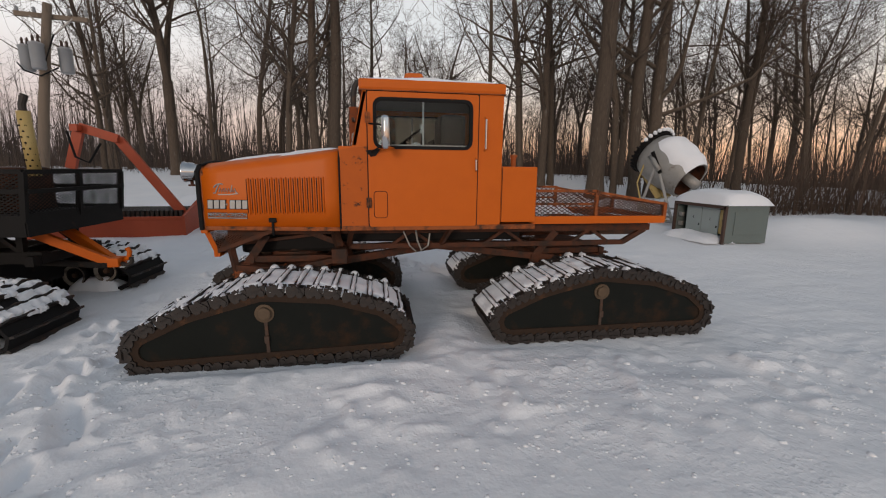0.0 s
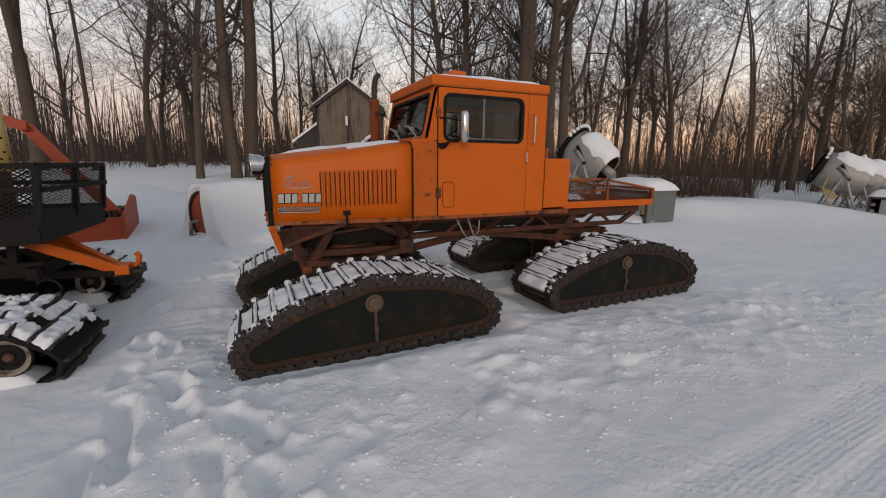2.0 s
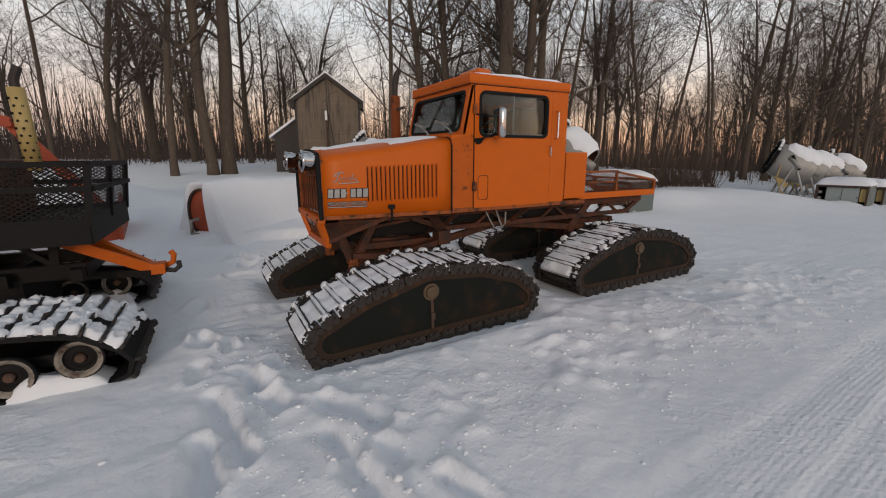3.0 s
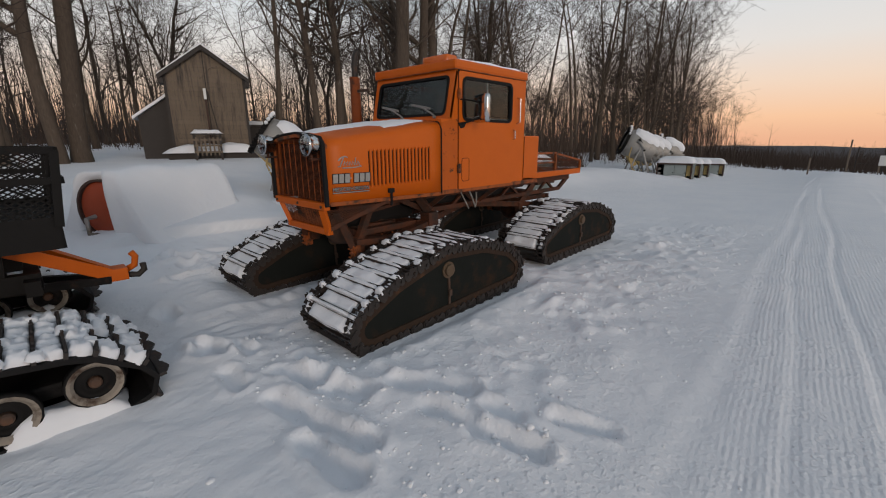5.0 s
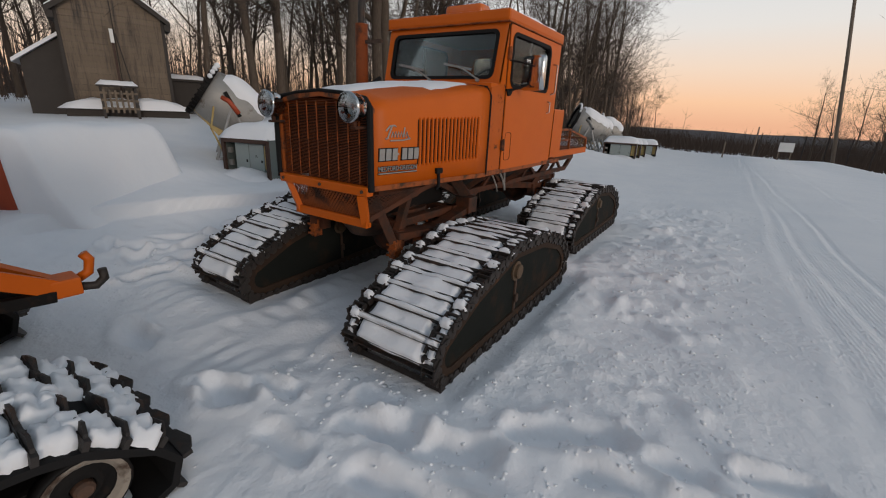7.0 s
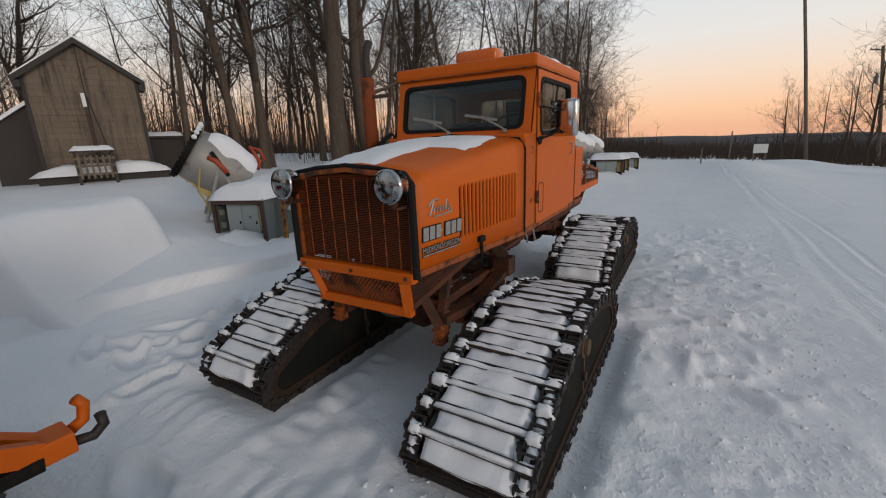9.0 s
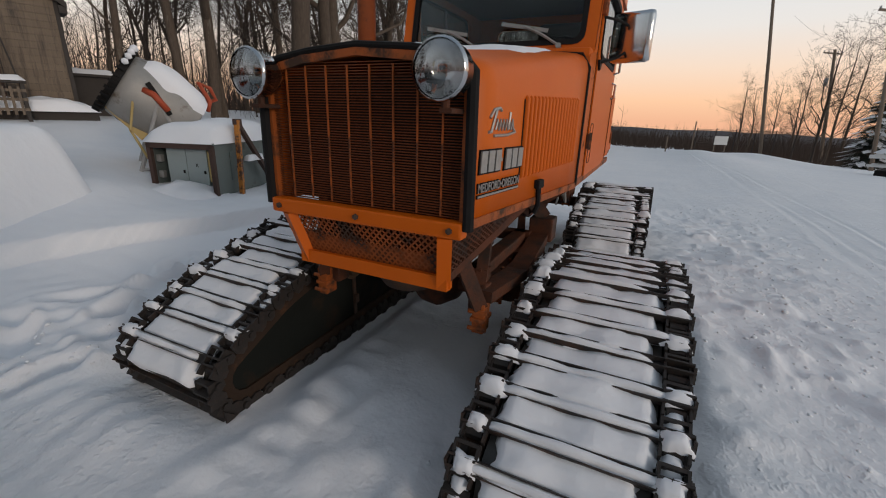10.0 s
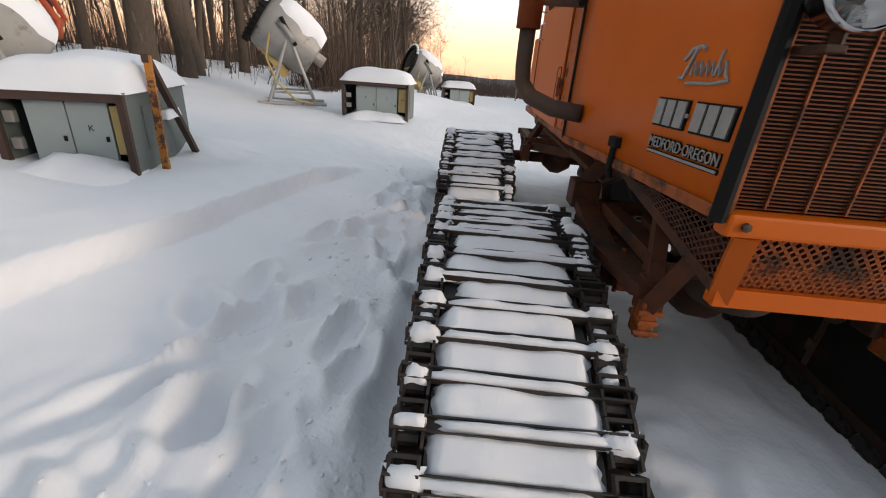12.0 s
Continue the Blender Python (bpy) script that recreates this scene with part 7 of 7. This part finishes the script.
# ---- poles, wires, fence and far machines ----
def make_pole(x, y, h, r, lean, label, arm=True, cans=0, facing=0.0):
    z = ground_at(x, y)
    po = thing("utility_pole", Matrix.Translation((x, y, z)) @ pose(0, 0, 0, 0, 0, facing), label, "pole", "utility poles")
    part("pole", Tb([(0, 0, -0.5), (lean * 0.5, 0, h * 0.5), (lean, 0, h)], [r, r * 0.86, r * 0.7], n=12), WOOD, po, smooth=True)
    if arm:
        bm = bar(bmesh.new(), (lean - 0.85, 0.10, h - 0.25), (lean + 0.85, 0.10, h - 0.33), 0.10, 0.11)
        ca = part("crossarm", bm, WOOD, po)
        for q in (-0.8, -0.4, 0.4, 0.8):
            part("insulator", Lt([(0.03, 0), (0.05, 0.05), (0.035, 0.10), (0.045, 0.13), (0, 0.16)], Matrix.Translation((lean + q, 0.10, h - 0.22)), n=10), TRANSFORMER, ca)
        part("arm_brace", bar(bmesh.new(), (lean - 0.5, 0.06, h - 0.30), (lean, 0.06, h - 0.75), 0.03, 0.03), GALV, ca)
        part("arm_brace", bar(bmesh.new(), (lean + 0.5, 0.06, h - 0.32), (lean, 0.06, h - 0.75), 0.03, 0.03), GALV, ca)
    for k in range(cans):
        q = (-0.44, 0.04, 0.40)[k]
        yy = (0.0, -0.34, 0.12)[k]
        lf = lean * 0.75
        can = part("transformer", Lt([(0, -0.32), (0.13, -0.32), (0.15, -0.29), (0.15, 0.26), (0.165, 0.27), (0.165, 0.30), (0.10, 0.34), (0, 0.34)], Matrix.Translation((lf + q, yy, h * 0.73)), n=22), TRANSFORMER, po, "grey can transformer", True)
        for b in (-0.06, 0.06):
            part("bushing", Lt([(0.03, 0), (0.04, 0.04), (0.025, 0.08), (0.035, 0.12), (0.02, 0.17), (0, 0.2)], Matrix.Translation((lf + q + b, yy, h * 0.73 + 0.33)), n=9), BROWN_STEEL, can)
    if cans:
        bm = bmesh.new()
        tube(bm, [(lean * 0.7 - 0.5, -0.2, h * 0.70), (lean * 0.7 - 0.3, -0.3, h * 0.66), (lean * 0.7, -0.2, h * 0.64), (lean * 0.7 + 0.5, -0.3, h * 0.68)], 0.02, 6)
        tube(bm, [(lean * 0.7 - 0.2, -0.24, h * 0.8), (lean * 0.7 + 0.2, -0.3, h * 0.7), (lean * 0.7 + 0.5, -0.3, h * 0.84)], 0.018, 6)
        part("cable", bm, BLACK, po)
    return po


make_pole(-9.3, 13.3, 5.05, 0.14, 0.9, "wooden power pole with three grey transformers", True, 3, 0)
make_pole(35.9, -3.9, 12.8, 0.12, -2.4, "tall thin wooden pole beside the trail", False, 0, -62)
make_pole(47.0, -10.6, 9.5, 0.15, -1.7, "wooden utility pole with a crossarm by the trees", True, 1, -62)
make_pole(30.0, -8.2, 8.5, 0.11, -1.6, "slim grey wooden pole with a crossarm", True, 0, -62)


def make_far():
    rnd = random.Random(5)
    fence = thing("wire_fence", Matrix.Translation((36, -3.0, ground_at(36, -3.0))), "wire fence panels at the trail's end", "fence")
    for k in range(7):
        part("fence_post", Tb([(k * 0.25, -k * 1.3 + 3.5, -0.5), (k * 0.25, -k * 1.3 + 3.5, 1.7)], 0.04, n=7), STEEL_DARK, fence)
    for z in (0.6, 1.1, 1.6):
        part("fence_wire", Tb([(0, 3.5, z), (1.5, -4.3, z)], 0.014, n=5), STEEL_DARK, fence)
    part("fence_mesh", expanded_mesh(bmesh.new(), [(0.8, -0.6, 0.1), (1.5, -4.3, 0.1), (1.5, -4.3, 1.65), (0.8, -0.6, 1.65)], 0.16, 0.16, 0.016), STEEL_DARK, fence)
    sg = thing("trail_sign", Matrix.Translation((33.6, -0.9, ground_at(33.6, -0.9))) @ pose(0, 0, 0, 0, 0, 10), "small white square sign on two posts", "sign")
    part("panel", B(-0.02, 0.02, -0.42, 0.42, 0.55, 1.15, bevel=0.005), WHITE, sg)
    for y in (-0.35, 0.35):
        part("post", B(0.02, 0.07, y - 0.03, y + 0.03, -0.4, 1.1), WOOD, sg)
    for x, y, h in ((31.0, 2.6, 1.0), (33.0, 0.9, 2.0)):
        po = thing("marker_stick", Matrix.Translation((x, y, ground_at(x, y))), "thin wooden trail marker stick", "post", "trail markers")
        part("stick", Tb([(0, 0, -0.3), (0.03, 0, h)], 0.045, n=7), WOOD, po)
    # spruce by the far pole
    sp = thing("spruce", on_ground(34.0, -9.3), "dark spruce with snow on its boughs", "tree")
    part("trunk", Tb([(0, 0, -0.5), (0, 0, 9.0)], [0.18, 0.02], n=8), BARK, sp)
    bm, sn = bmesh.new(), bmesh.new()
    for i in range(950):
        z = 0.4 + 8.4 * rnd.random() ** 1.1
        r = (9.0 - z) * 0.23 * rnd.uniform(0.6, 1.1)
        a = rnd.uniform(0, 6.283)
        d = Vector((math.cos(a), math.sin(a), -0.28))
        tip = Vector((0, 0, z)) + d * r
        side = Vector((-math.sin(a), math.cos(a), 0))
        for q in (-1, 0, 1):
            e = tip + side * q * r * 0.22 - d * abs(q) * r * 0.2
            b = Vector((0, 0, z)) + d * r * 0.3
            up = Vector((0, 0, 0.07))
            v = [bm.verts.new(c) for c in (b - side * 0.05, e - up, b + side * 0.05, e + up * 0.4)]
            bm.faces.new((v[0], v[1], v[2])), bm.faces.new((v[0], v[2], v[3]))
        if rnd.random() < 0.45:
            p = Vector((0, 0, z)) + d * r * 0.75 + Vector((0, 0, 0.05))
            v = [sn.verts.new(c) for c in (p - side * 0.14 * r, p + d * r * 0.25, p + side * 0.14 * r, p - d * r * 0.2 + Vector((0, 0, 0.05)))]
            sn.faces.new(v)
    part("foliage", bm, NEEDLE, sp, "dark green needle boughs")
    dust = part("snow_dusting", sn, SNOW, None)
    dust.matrix_world = sp.matrix_world
    tagged(dust, "snow dusting on a spruce's boughs", "snow", kind="stuff")
    # far trees by the clearing's end, and a stored white truss machine
    kinds = [make_tree(21, 9, 0.13), make_tree(22, 10, 0.12)]
    for i, (x, y, s) in enumerate(((44, -3.5, 0.62), (46, -4.6, 0.55), (42, -8.5, 0.95), (44, -10, 0.9), (48, -12, 1.0), (40, -12.5, 1.1), (37, -14.0, 1.2), (50, -9, 0.8), (33, -14.5, 1.2), (55, -8, 0.7),
                                   (57, -10.5, 0.8), (60, -7, 0.6), (38, -17, 1.2), (45, -16, 1.1))):
        m = Matrix.Translation((x, y, ground_at(x, y) - 0.05)) @ pose(0, 0, 0, 0, 0, rnd.uniform(0, 360)) @ Matrix.Scale(s, 4)
        if i < 2:
            kinds[i].matrix_world = m
        else:
            copy_thing(kinds[i % 2], m).scale = (s, s, s)
    bm = bmesh.new()
    for i in range(13000):
        x, y = rnd.uniform(37, 95), -4.0 - 24 * rnd.random() ** 0.7
        if rnd.random() < 0.55:
            x, y = rnd.uniform(46, 120), rnd.uniform(-18, 14)
        z = ground_at(x, y)
        d = Vector((rnd.gauss(0, 0.3), rnd.gauss(0, 0.3), 1)).normalized() * rnd.uniform(0.8, 3.2)
        a, s = Vector((x, y, z - 0.05)), Vector((0.3, 1, 0)).normalized() * rnd.uniform(0.015, 0.05)
        v = [bm.verts.new(q) for q in (a - s, a + s, a + d)]
        bm.faces.new(v)
    tagged(part("far_brush", bm, BRUSH, None), "brown brush beyond the clearing", "brush", kind="stuff")
    tr = thing("trail_grader", on_ground(19.5, -6.3, 62), "white truss-framed trail grader heaped with snow", "machine")
    bm = bmesh.new()
    for y in (-0.45, 0.45):
        bar(bm, (-1.9, y, 0.95), (1.9, y, 0.75), 0.10, 0.14)
        bar(bm, (-1.9, y, 0.45), (1.9, y, 0.40), 0.08, 0.10)
        for k in range(5):
            bar(bm, (-1.8 + 0.75 * k, y, 0.45), (-1.45 + 0.75 * k, y, 0.88), 0.05, 0.05)
    part("truss", bm, WHITE, tr)
    part("skid", B(-1.4, 1.6, -0.6, 0.6, 0.0, 0.25, bevel=0.04), BLACK_PAINT, tr)
    part("snow_top", snow_patch(bmesh.new(), Matrix.Translation((0, 0, 0.90)), 3.6, 1.0, 0.22, 4, 22, 8), SNOW, tr, smooth=True)
    lump = thing("covered_sled", on_ground(16.2, -5.2, 30), "small dark sled half buried in snow", "sled")
    part("body", B(-0.6, 0.6, -0.35, 0.35, 0.05, 0.38, bevel=0.10), BLACK_PAINT, lump)
    part("snow_top", snow_patch(bmesh.new(), Matrix.Translation((0.0, 0, 0.34)), 1.0, 0.7, 0.16, 6), SNOW, lump, smooth=True)
    wires = thing("overhead_wires", Matrix.Identity(4), "thin overhead wires across the clearing", "wires")
    for k, (a, b) in enumerate((((34.9, -3.6, 11.2), (12, -30, 11.5)), ((35, -3.6, 8.3), (47, -11, 8.0)), ((34.9, -3.4, 10.8), (9, -20, 12.5)))):
        a, b = Vector(a), Vector(b)
        part("wire", Tb([tuple(a.lerp(b, i / 8) - Vector((0, 0, 0.6 * 4 * (i / 8) * (1 - i / 8)))) for i in range(9)], 0.005, n=4), STEEL_DARK, wires)


make_far()
